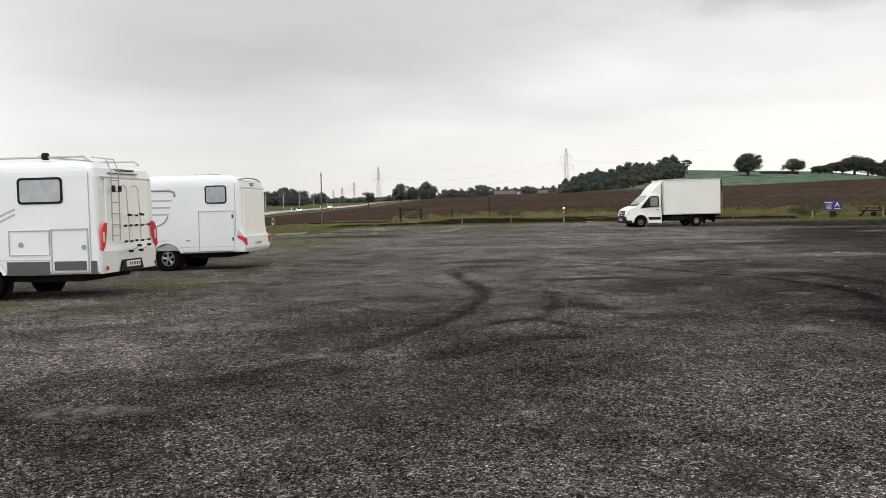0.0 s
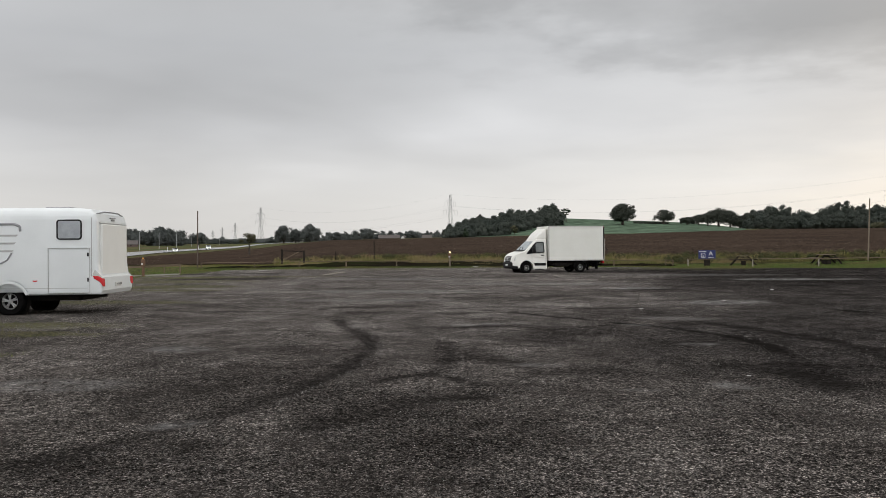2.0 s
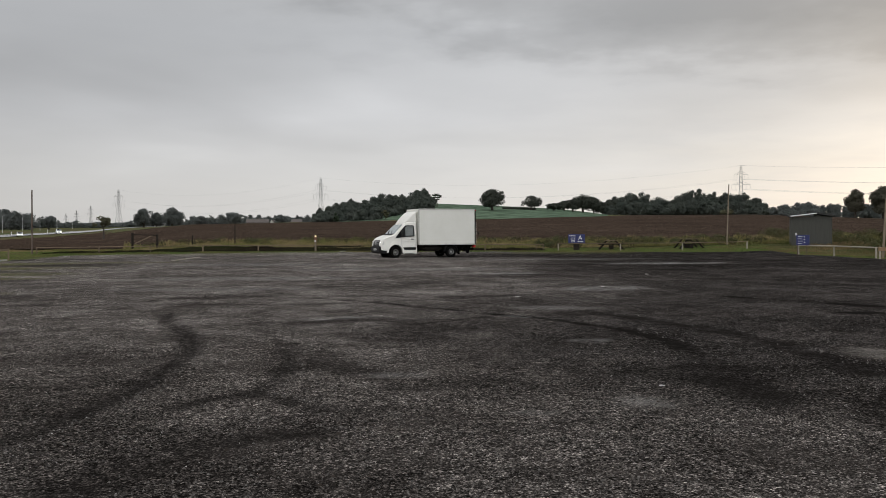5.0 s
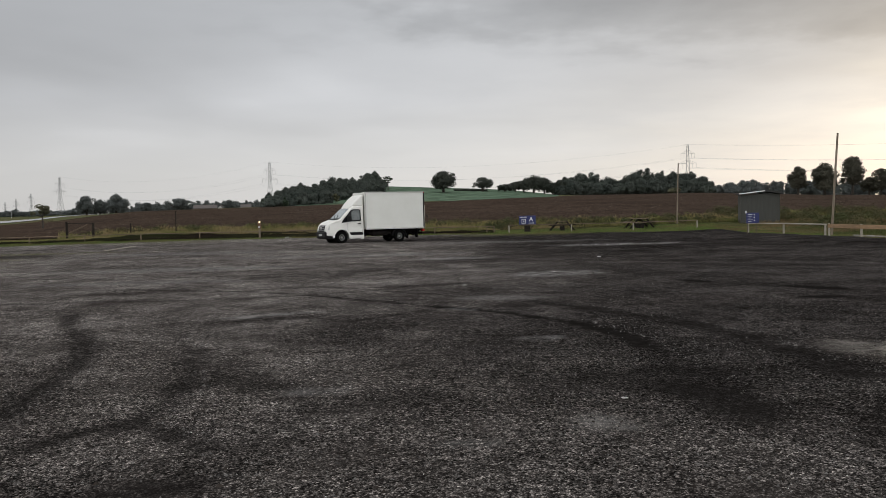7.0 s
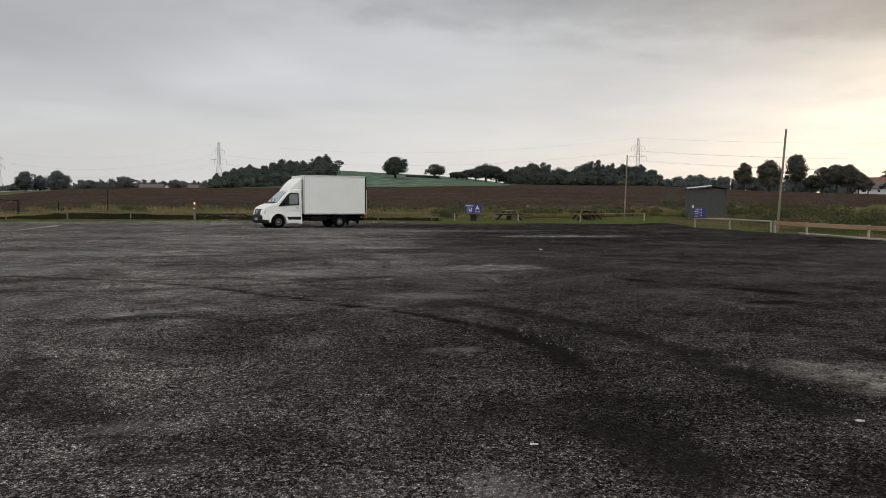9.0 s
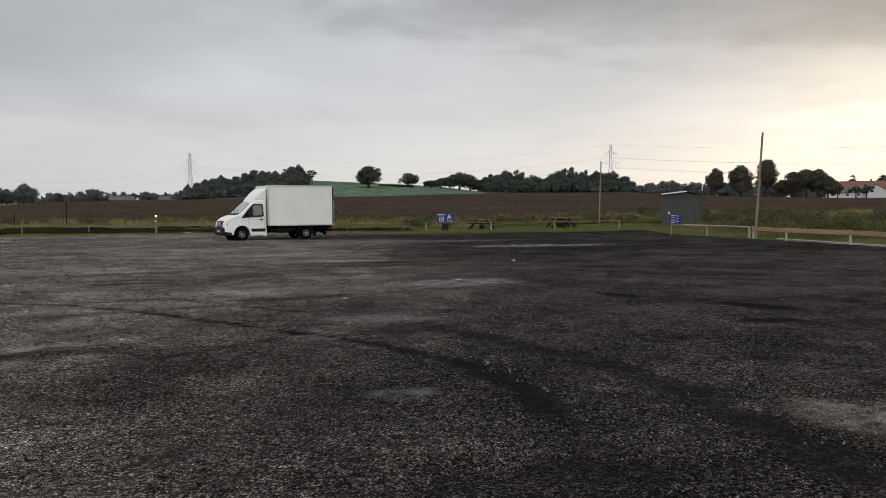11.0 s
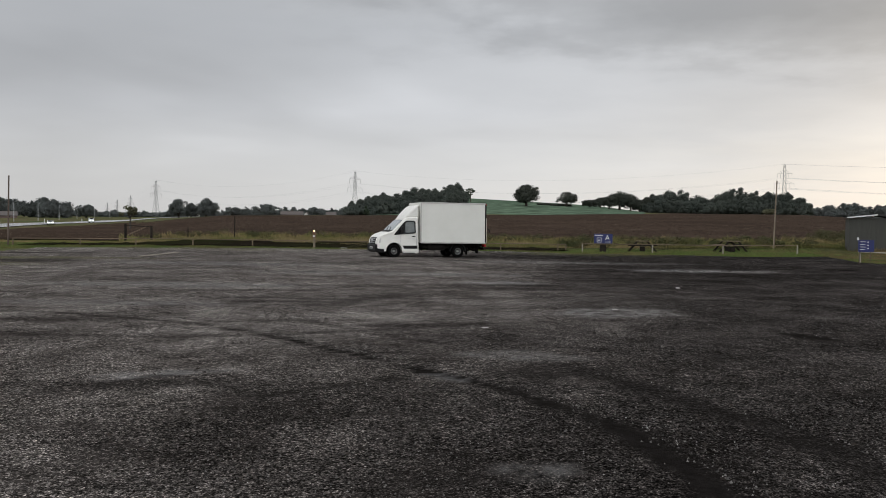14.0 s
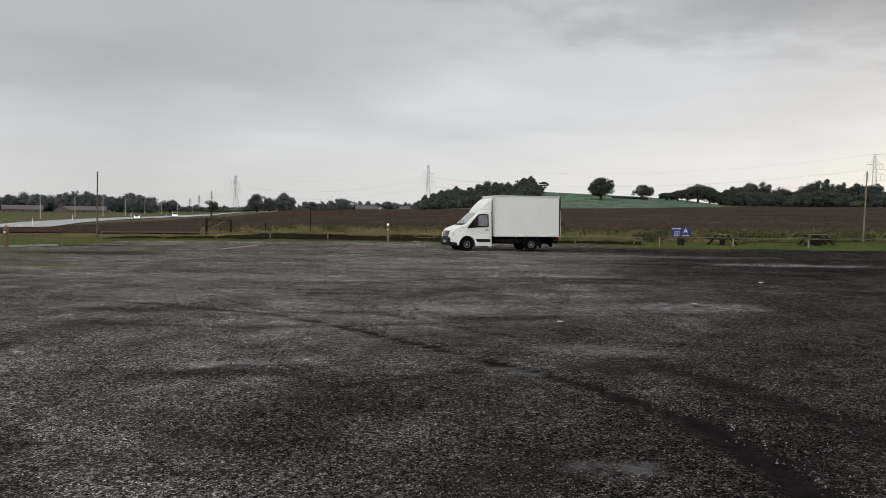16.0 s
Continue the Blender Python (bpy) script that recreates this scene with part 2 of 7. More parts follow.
POLEDARK = surface("tarred_pole", (0.12, 0.09, 0.07), 0.85, col2=(0.08, 0.06, 0.048), scale=2, stretch=(8, 8, 0.6), bump=0.5)
SHED = surface("grey_green_board", (0.050, 0.050, 0.043), 0.8, col2=(0.042, 0.042, 0.036), scale=2.2, stretch=(6, 6, 0.5), bump=0.2)
ROOFDARK = surface("bitumen_roof", (0.02, 0.02, 0.02), 0.9, col2=(0.05, 0.05, 0.048), scale=4, bump=0.3)
ROOFLIGHT = surface("pale_sheet_roof", (0.36, 0.36, 0.36), 0.35, 0.2, col2=(0.45, 0.45, 0.43), scale=2)
TILE = surface("red_roof_tiles", (0.16, 0.066, 0.045), 0.8, col2=(0.12, 0.055, 0.04), scale=1.2, fine=8, bump=0.5, depth=0.05)
TILEDARK = surface("dark_roof_tiles", (0.10, 0.085, 0.08), 0.75, col2=(0.075, 0.065, 0.06), scale=1.2, fine=8, bump=0.5, depth=0.05)
PLASTER = surface("whitewashed_wall", (0.58, 0.575, 0.55), 0.8, col2=(0.50, 0.49, 0.47), scale=0.6, fine=6, bump=0.1)
BRICK = surface("red_brick_wall", (0.14, 0.095, 0.085), 0.85, col2=(0.11, 0.078, 0.07), scale=0.8, fine=9, bump=0.3)
STEEL = surface("galvanised_lattice", (0.27, 0.275, 0.275), 0.6, 0.15, col2=(0.21, 0.215, 0.215), scale=0.4, fine=4)
WIRE = surface("conductor_wire", (0.34, 0.34, 0.345), 0.5, 0.5)
LAMPPOST = surface("lamp_post_steel", (0.50, 0.51, 0.52), 0.5, 0.3)
BARK = surface("bark", (0.055, 0.045, 0.035), 0.9, col2=(0.035, 0.03, 0.024), scale=1.5, fine=6, bump=0.6, depth=0.05)
LEAF = leafy(surface("oak_leaves", (0.066, 0.073, 0.057), 0.8, col2=(0.050, 0.057, 0.046), scale=0.35, fine=2.0, bump=0, island=0.2, spec=0.25))
# far foliage: aerial haze put into the leaf colour, palest in LEAFD
LEAFB = leafy(surface("hazy_wood_leaves", (0.110, 0.124, 0.106), 0.9, col2=(0.078, 0.092, 0.080), scale=0.09, spread=(0.36, 0.64), fine=1.0, bump=0, island=0.10, spec=0.15), 0.5)
LEAFD = leafy(surface("hazy_plain_leaves", (0.150, 0.163, 0.156), 0.95, col2=(0.128, 0.140, 0.135), scale=0.06, fine=1.0, bump=0, island=0.12, spec=0.05), 0.5)
LEAFR = leafy(surface("browning_leaves", (0.100, 0.094, 0.070), 0.85, col2=(0.074, 0.072, 0.054), scale=0.25, fine=1.5, bump=0, island=0.14, spec=0.15), 0.4)
LEAFC = leafy(surface("autumn_leaves", (0.10, 0.095, 0.055), 0.7, col2=(0.075, 0.08, 0.048), scale=0.2, fine=1.0, bump=0, island=0.45, spec=0.2))
NEEDLE = leafy(surface("pine_needles", (0.05, 0.07, 0.042), 0.7, col2=(0.036, 0.052, 0.032), scale=0.3, fine=2.0, bump=0, island=0.4, spec=0.2))
GRASS = leafy(surface("verge_grass", (0.138, 0.142, 0.046), 0.85, col2=(0.25, 0.195, 0.10), scale=0.3, spread=(0.42, 0.6), fine=2.5, bump=0, island=0.28, spec=0.2))
MEADOWGRASS = leafy(surface("meadow_grass", (0.068, 0.080, 0.026), 0.85, col2=(0.165, 0.122, 0.062), scale=0.13, spread=(0.44, 0.58), fine=2.5, bump=0, island=0.3, spec=0.2))
LAWN = leafy(surface("short_grass", (0.102, 0.146, 0.038), 0.85, col2=(0.150, 0.135, 0.056), scale=0.35, spread=(0.42, 0.62), fine=3, bump=0, island=0.4, spec=0.2))
WEED = leafy(surface("weed_leaves", (0.046, 0.058, 0.022), 0.8, col2=(0.085, 0.070, 0.034), scale=0.5, fine=3, bump=0, island=0.25, spec=0.2))
STONE = surface("gravel_stones", (0.105, 0.099, 0.093), 0.7, col2=(0.065, 0.061, 0.058), scale=40, fine=180, bump=0.2, island=0.75, spec=0.15)
CLOD = surface("wet_clods", (0.030, 0.024, 0.020), 0.8, col2=(0.018, 0.015, 0.013), scale=30, fine=120, bump=0.3, island=0.5, spec=0.1)
SODS = surface("turned_soil", (0.037, 0.0268, 0.0205), 0.95, col2=(0.056, 0.0405, 0.0305), scale=0.3, fine=9, bump=0.2, island=0.3, spec=0.0)
STRAW = surface("straw_stubble", (0.15, 0.12, 0.09), 0.9, col2=(0.105, 0.083, 0.063), scale=0.5, fine=9, bump=0, island=0.4, spec=0.1)
CRUMB = surface("pale_chips", (0.36, 0.35, 0.335), 0.5, col2=(0.24, 0.23, 0.22), scale=30, island=0.4)
ASPHALT = surface("wet_asphalt", (0.17, 0.17, 0.17), 0.22, col2=(0.12, 0.12, 0.122), scale=0.15, fine=3, bump=0.05, spec=0.7)
SLEEPER = surface("concrete_edging", (0.33, 0.32, 0.295), 0.8, col2=(0.22, 0.21, 0.19), scale=1.5, fine=14, bump=0.4)


def earth(name, dark, light, scale, fine, rows=None, green=None, rough=0.9, depth=0.08, spec=0.3, straw=None):
    """Open ground: patches at three scales, furrow relief and bits of green."""
    m = bpy.data.materials.new(name)
    m.use_nodes = True
    t = m.node_tree
    b = t.nodes["Principled BSDF"]
    pos = t.nodes.new("ShaderNodeNewGeometry").outputs["Position"]
    if rows:
        mp = t.nodes.new("ShaderNodeMapping")
        mp.inputs["Scale"].default_value = rows
        link(t, pos, mp.inputs[0])
        pos2 = mp.outputs[0]
    else:
        pos2 = pos
    n1 = node(t, "ShaderNodeTexNoise", Scale=scale, Detail=5.0, Roughness=0.6)
    n2 = node(t, "ShaderNodeTexNoise", Scale=fine, Detail=4.0, Roughness=0.65)
    n3 = node(t, "ShaderNodeTexNoise", Scale=scale * 0.16, Detail=3.0)
    link(t, pos, n1.inputs["Vector"]), link(t, pos2, n2.inputs["Vector"]), link(t, pos, n3.inputs["Vector"])
    c = mix_color(t, ramp(t, n1.outputs["Fac"], [(0.35, 0.0), (0.65, 1.0)]), dark, light)
    c = mix_color(t, 0.7, c, mix_color(t, 1.0, c, ramp(t, n2.outputs["Fac"], [(0.36, 0.4), (0.64, 1.55)]), "MULTIPLY"))
    if straw:
        n4 = node(t, "ShaderNodeTexNoise", Scale=1.0, Detail=4.0, Roughness=0.75)
        link(t, pos2, n4.inputs["Vector"])
        c = mix_color(t, ramp(t, n4.outputs["Fac"], [(0.58, 0.0), (0.68, 0.4)]), c, straw)
    if green:
        c = mix_color(t, ramp(t, n3.outputs["Fac"], [(0.45, 0.0), (0.62, 1.0)]), c, green)
    link(t, c, b.inputs["Base Color"])
    b.inputs["Roughness"].default_value = rough
    b.inputs["Specular IOR Level"].default_value = spec
    k = node(t, "ShaderNodeBump", Strength=0.6, Distance=depth)
    link(t, n2.outputs["Fac"], k.inputs["Height"])
    link(t, k.outputs[0], b.inputs["Normal"])
    return m


SOIL = earth("ploughed_soil", (0.034, 0.0247, 0.0195), (0.058, 0.0415, 0.032), 0.05, 1.3, depth=0.2, spec=0.0, straw=(0.15, 0.12, 0.092))
PASTURE = earth("young_crop", (0.072, 0.107, 0.074), (0.086, 0.122, 0.084), 0.03, 0.35, rows=(0.5, 0.5, 1), depth=0.05, spec=0.0)
MEADOW = earth("rough_meadow", (0.062, 0.064, 0.027), (0.10, 0.080, 0.043), 0.12, 2.2, green=(0.052, 0.068, 0.024), depth=0.1, spec=0.02)


def gravel():
    m = bpy.data.materials.new("wet_gravel")
    m.use_nodes = True
    t = m.node_tree
    b = t.nodes["Principled BSDF"]
    pos = t.nodes.new("ShaderNodeNewGeometry").outputs["Position"]
    grit = node(t, "ShaderNodeTexVoronoi", Scale=78.0, Randomness=1.0)
    pebble = node(t, "ShaderNodeTexVoronoi", Scale=46.0, Randomness=1.0)
    n_big = node(t, "ShaderNodeTexNoise", Scale=0.11, Detail=5.0, Roughness=0.6, Distortion=0.6)
    n_mid = node(t, "ShaderNodeTexNoise", Scale=0.7, Detail=6.0, Roughness=0.62, Distortion=0.3)
    n_fine = node(t, "ShaderNodeTexNoise", Scale=9.0, Detail=6.0, Roughness=0.78)
    n_clod = node(t, "ShaderNodeTexNoise", Scale=2.6, Detail=6.0, Roughness=0.75)
    for n in (n_clod, grit, pebble, n_big, n_mid, n_fine):
        link(t, pos, n.inputs["Vector"])
    track = t.nodes.new("ShaderNodeAttribute")
    track.attribute_name = "track"
    wet = t.nodes.new("ShaderNodeAttribute")
    wet.attribute_name = "wet"
    turf = t.nodes.new("ShaderNodeAttribute")
    turf.attribute_name = "turf"
    darker = t.nodes.new("ShaderNodeAttribute")
    darker.attribute_name = "darker"
    n_spot = node(t, "ShaderNodeTexNoise", Scale=0.33, Detail=4.0, Roughness=0.6, Distortion=1.2)
    link(t, pos, n_spot.inputs["Vector"])
    patch = mix_color(t, 0.5, ramp(t, n_big.outputs["Fac"], [(0.38, 0.05), (0.62, 0.95)]), ramp(t, n_mid.outputs["Fac"], [(0.38, 0.0), (0.62, 1.0)]))
    patch = mix_color(t, 0.85, patch, mix_color(t, 1.0, patch, ramp(t, n_spot.outputs["Fac"], [(0.36, 0.25), (0.50, 0.75), (0.64, 1.25)]), "MULTIPLY"))
    c = mix_color(t, patch, (0.034, 0.0297, 0.0273), (0.112, 0.101, 0.0935))
    bare = c
    tone = node(t, "ShaderNodeRGBToBW")
    link(t, grit.outputs["Color"], tone.inputs[0])
    tone2 = node(t, "ShaderNodeRGBToBW")
    link(t, pebble.outputs["Color"], tone2.inputs[0])
    c = mix_color(t, 1.0, c, ramp(t, tone.outputs[0], [(0.12, 0.28), (0.42, 0.8), (0.66, 1.65), (0.84, 3.3)]), "MULTIPLY")
    # shade in the gaps put into the colour: darker between stones
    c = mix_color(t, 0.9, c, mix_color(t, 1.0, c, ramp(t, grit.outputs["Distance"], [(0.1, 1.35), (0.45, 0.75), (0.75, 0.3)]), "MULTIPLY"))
    c = mix_color(t, 0.9, c, mix_color(t, 1.0, c, ramp(t, tone2.outputs[0], [(0.3, 0.36), (0.48, 0.8), (0.62, 1.25), (0.8, 2.2)]), "MULTIPLY"))
    c = mix_color(t, 0.85, c, mix_color(t, 1.0, c, ramp(t, n_fine.outputs["Fac"], [(0.34, 0.42), (0.5, 0.92), (0.66, 1.65)]), "MULTIPLY"))
    # stretches where fine mud has closed over the stones
    silt = node(t, "ShaderNodeTexNoise", Scale=0.85, Detail=6.0, Roughness=0.68, Distortion=0.5)
    link(t, pos, silt.inputs["Vector"])
    c = mix_color(t, ramp(t, silt.outputs["Fac"], [(0.50, 0.0), (0.62, 0.5)]), c, mix_color(t, 1.0, bare, (0.44, 0.425, 0.415), "MULTIPLY"))
    c = mix_color(t, 0.45, c, mix_color(t, 1.0, c, ramp(t, n_clod.outputs["Fac"], [(0.34, 0.4), (0.5, 0.97), (0.66, 1.65)]), "MULTIPLY"))
    # darker tone over some blots and towards the right of the yard
    c = mix_color(t, math_node(t, "MULTIPLY", darker.outputs["Fac"], ramp(t, n_mid.outputs["Fac"], [(0.3, 1.0), (0.7, 0.8)])), c, mix_color(t, 1.0, c, (0.34, 0.34, 0.355), "MULTIPLY"))
    # paler tone multiplied in; far off it stands for the sky's sheen
    paler = t.nodes.new("ShaderNodeAttribute")
    paler.attribute_name = "paler"
    c = mix_color(t, paler.outputs["Fac"], c, mix_color(t, 1.0, c, (2.5, 2.54, 2.55), "MULTIPLY"))
    sheen = math_node(t, "MULTIPLY", wet.outputs["Fac"], ramp(t, n_clod.outputs["Fac"], [(0.40, 0.05), (0.58, 1.0)]))
    # tyre tracks of bare wet mud, and puddled hollows
    mud = math_node(t, "MULTIPLY", track.outputs["Fac"], ramp(t, n_mid.outputs["Fac"], [(0.3, 0.82), (0.6, 1.05)]))
    c = mix_color(t, math_node(t, "MULTIPLY", mud, 0.95, clamp=True), c, mix_color(t, ramp(t, n_fine.outputs["Fac"], [(0.38, 0.0), (0.62, 1.0)]), (0.0105, 0.0092, 0.0086), (0.0185, 0.0165, 0.0155)))
    c = mix_color(t, math_node(t, "MULTIPLY", sheen, 0.45, clamp=True), c, (0.045, 0.044, 0.044))
    moss = math_node(t, "MULTIPLY", turf.outputs["Fac"], ramp(t, n_fine.outputs["Fac"], [(0.43, 0.05), (0.60, 1.0)]), clamp=True)
    c = mix_color(t, moss, c, mix_color(t, n_mid.outputs["Fac"], (0.085, 0.105, 0.030), (0.13, 0.115, 0.05)))
    link(t, c, b.inputs["Base Color"])
    rough = math_node(t, "SUBTRACT", ramp(t, n_mid.outputs["Fac"], [(0.35, 0.70), (0.65, 0.88)]), math_node(t, "MULTIPLY", sheen, 0.42), clamp=True)
    link(t, rough, b.inputs["Roughness"])
    link(t, math_node(t, "MULTIPLY", sheen, 0.4), b.inputs["Specular IOR Level"])
    height = math_node(t, "ADD", math_node(t, "MULTIPLY", grit.outputs["Distance"], -0.7), math_node(t, "MULTIPLY", n_fine.outputs["Fac"], 0.5))
    k = node(t, "ShaderNodeBump", Distance=0.03)
    link(t, math_node(t, "SUBTRACT", 0.95, math_node(t, "MULTIPLY", sheen, 0.6), clamp=True), k.inputs["Strength"])
    link(t, height, k.inputs["Height"])
    link(t, k.outputs[0], b.inputs["Normal"])
    return m


GRAVEL = gravel()

# ---- building helpers ----
def box(bm, x0, x1, y0, y1, z0, z1, bevel=0.0, seg=1):
    made = bmesh.ops.create_cube(bm, size=1.0)["verts"]
    for v in made:
        v.co = (x0 + (v.co.x + 0.5) * (x1 - x0), y0 + (v.co.y + 0.5) * (y1 - y0), z0 + (v.co.z + 0.5) * (z1 - z0))
    if bevel:
        edges = list({e for v in made for e in v.link_edges})
        bmesh.ops.bevel(bm, geom=edges, offset=bevel, segments=seg, affect="EDGES", profile=0.5)
    return bm


def rod(bm, p, q, r0, r1=None, sides=8, caps=True):
    p, q = Vector(p), Vector(q)
    r1 = r0 if r1 is None else r1
    axis = (q - p).normalized()
    a = axis.orthogonal().normalized()
    b = axis.cross(a)
    rings = []
    for c, r in ((p, r0), (q, r1)):
        rings.append([bm.verts.new(c + (a * math.cos(k) + b * math.sin(k)) * r) for k in (2 * math.pi * i / sides for i in range(sides))])
    for i in range(sides):
        j = (i + 1) % sides
        bm.faces.new((rings[0][i], rings[0][j], rings[1][j], rings[1][i]))
    if caps:
        bm.faces.new(rings[0][::-1])
        bm.faces.new(rings[1])
    return bm


def tube(bm, points, r, sides=6):
    for p, q in zip(points, points[1:]):
        rod(bm, p, q, r, sides=sides)
    return bm


def prism(bm, outline, y0, y1, bevel=0.0, seg=2):
    """The outline of (x, z), drawn out from y0 to y1."""
    lower = [bm.verts.new((x, y0, z)) for x, z in outline]
    upper = [bm.verts.new((x, y1, z)) for x, z in outline]
    n = len(outline)
    faces = [bm.faces.new(lower), bm.faces.new(upper[::-1])]
    for i in range(n):
        j = (i + 1) % n
        faces.append(bm.faces.new((lower[j], lower[i], upper[i], upper[j])))
    bmesh.ops.recalc_face_normals(bm, faces=faces)
    if bevel:
        edges = list({e for f in faces[:2] for e in f.edges})
        bmesh.ops.bevel(bm, geom=edges, offset=bevel, segments=seg, affect="EDGES", profile=0.5)
    return bm


def ring(bm, centre, radius, inner, y0, y1, sides=24):
    """A tyre-like ring about an axis along y."""
    cx, cz = centre
    prof = [(inner, y0), (radius - 0.03, y0), (radius, y0 + 0.03 * (1 if y1 > y0 else -1)), (radius, y1 - 0.03 * (1 if y1 > y0 else -1)), (radius - 0.03, y1), (inner, y1)]
    rows = []
    for i in range(sides):
        k = 2 * math.pi * i / sides
        rows.append([bm.verts.new((cx + r * math.cos(k), y, cz + r * math.sin(k))) for r, y in prof])
    for i in range(sides):
        a, b = rows[i], rows[(i + 1) % sides]
        for j in range(len(prof)):
            l = (j + 1) % len(prof)
            bm.faces.new((a[j], a[l], b[l], b[j]))
    return bm


def part(name, bm, material, parent=None, label="", smooth=False):
    me = bpy.data.meshes.new(name)
    bm.normal_update()
    bm.to_mesh(me)
    bm.free()
    me.materials.append(material)
    if smooth:
        me.shade_smooth()
    ob = new(name, me)
    ob.parent = parent
    return tagged(ob, label)


def from_lists(name, verts, faces, material, parent=None, label="", smooth=False):
    me = bpy.data.meshes.new(name)
    me.from_pydata(verts, [], faces)
    me.materials.append(material)
    if smooth:
        me.shade_smooth()
    ob = new(name, me)
    ob.parent = parent
    return tagged(ob, label)


def thing(name, label, category, group="", kind="", at=None):
    ob = new(name)
    ob.empty_display_size = 0.2
    if at is not None:
        ob.matrix_basis = at
    return tagged(ob, label, category, group, kind)


def text_mesh(name, words, size, material, parent, m, depth=0.004):
    cu = bpy.data.curves.new(name, "FONT")
    cu.body, cu.size, cu.extrude, cu.align_x, cu.align_y = words, size, depth, "CENTER", "CENTER"
    tmp = bpy.data.objects.new(name, cu)
    scene.collection.objects.link(tmp)
    me = bpy.data.meshes.new_from_object(tmp.evaluated_get(bpy.context.evaluated_depsgraph_get()))
    bpy.data.objects.remove(tmp)
    me.materials.clear()
    me.materials.append(material)
    ob = new(name, me)
    ob.parent, ob.matrix_basis = parent, m
    return ob


BM = bmesh.new

# ---- the lie of the land ----
KNOTS = (66, 187, 300, 480, 715, 1500)
LAND = (  # azimuth: heights at the knots, metres from the middle of the yard
    (-180, (0.0, 0.0, 0.0, 0.0, 0.0, 0.0)), (-75, (0.1, -0.3, 0.8, 2.0, 4.0, 8.0)),
    (-60, (0.2, -0.34, 1.34, 4.0, 7.5, 19)), (-27, (0.35, -0.2, 1.5, 4.2, 7.6, 19)), (-21, (0.7, 2.8, 5.4, 8.0, 10, 20)),
    ) + ((-12, (0.75, 3.6, 6.3, 9.6, 11, 18)), (-8, (0.75, 3.8, 6.6, 17, 18, 18)), (-4, (0.75, 4.0, 7.0, 20.2, 20, 20)),
    (0, (0.75, 4.05, 7.1, 18.6, 18, 18)), (3, (0.75, 4.1, 7.3, 17.4, 16, 16)), (5, (0.75, 4.2, 7.5, 16.2, 15, 15)),
    (8, (0.75, 4.3, 7.7, 13.0, 13, 13)), (12, (0.75, 4.4, 8.0, 12.1, 12, 13)), (18, (0.75, 4.3, 7.9, 11.7, 12, 14)),
    (25, (0.7, 3.4, 5.9, 8.9, 10, 14)), (32, (0.6, 2.8, 4.8, 7.1, 9, 14)), (60, (0.5, 2.7, 4.8, 6.6, 8, 14)),
    (90, (0.0, 0.0, 0.5, 1.0, 2.0, 5.0)), (180, (0.0, 0.0, 0.0, 0.0, 0.0, 0.0)))
LAND_AZ = [a for a, _ in LAND]
LAND_Z = np.array([z for _, z in LAND], float)
HUB = (0.0, 4.0)


def smooth01(x):
    x = min(1.0, max(0.0, x))
    return x * x * (3 - 2 * x)


def yard_height(x, y):
    z = 0.10 * smooth01((y - 26) / 24) + 0.18 * smooth01((y - 50) / 9)
    return z + 0.10 * smooth01((x - 15) / 4) * smooth01((y - 22) / 12)


def polar(az, d):
    a = radians(az)
    return HUB[0] + d * math.sin(a), HUB[1] + d * math.cos(a)


def land(x, y):
    d, az = math.hypot(x - HUB[0], y - HUB[1]), math.degrees(math.atan2(x - HUB[0], y - HUB[1]))
    near = yard_height(x, y)
    if d < 57:
        return near
    row = [np.interp(az, LAND_AZ, LAND_Z[:, k]) for k in range(len(KNOTS))]
    far = float(np.interp(d, KNOTS, row))
    return near + (far - near) * smooth01((d - 57.5) / 9.5)


def land_polar(az, d):
    x, y = polar(az, d)
    return Vector((x, y, land(x, y)))


def sheet(name, rows, lift, material, label, kind="structure"):
    """A sheet over rows of (x, y) points, each row as long as the others."""
    verts = [(x, y, land(x, y) + lift) for r in rows for x, y in r]
    n = len(rows[0])
    faces = [(i * n + j, i * n + j + 1, (i + 1) * n + j + 1, (i + 1) * n + j) for i in range(len(rows) - 1) for j in range(n - 1)]
    ob = from_lists(name, verts, faces, material, smooth=True)
    return tagged(ob, label, name.replace("_", " ").split(".")[0], kind=kind)


def spread_rings(first, last, step, grow):
    out, d = [], first
    while d < last:
        out.append(d)
        d += step
        step *= grow
    return out + [last]


# ---- ground ----
azs = [-180 + 4 * k for k in range(30)] + [-60 + 0.75 * k for k in range(160)] + [60 + 4 * k for k in range(31)]
rings = spread_rings(20, 4400, 4, 1.06)
ground = sheet("ground", [[polar(a, d) for a in azs] for d in rings], -0.07, MEADOW, "rough open farmland with meadow grass reaching the horizon")

field_az = [-26.5 + 0.5 * k for k in range(134)]


def wob(v, s=1.0, seed=0.0):
    return noise.noise(Vector((v * s, seed, 0.3)))


def field_edge(az):
    """The near edge of the ploughed soil."""
    return (66.5 if az < 19 else 66.5 + (az - 19) * 0.9) / math.cos(radians(az)) + 1.2 * wob(az, 0.6)


def far_edge(az):
    return float(np.interp(az, [-27, -21, -14, -11, 1, 5, 7.5, 9, 10.5, 14, 40], [330, 420, 345, 304, 303, 308, 316, 360, 415, 420, 400]))


field = sheet("ploughed_field", [[polar(a, field_edge(a) + (far_edge(a) - field_edge(a)) * (k / 60) ** 1.6) for a in field_az] for k in range(61)],
              0.03, SOIL, "ploughed brown field rising gently behind the fence")
crop_az = [-12 + 0.25 * k for k in range(82)]
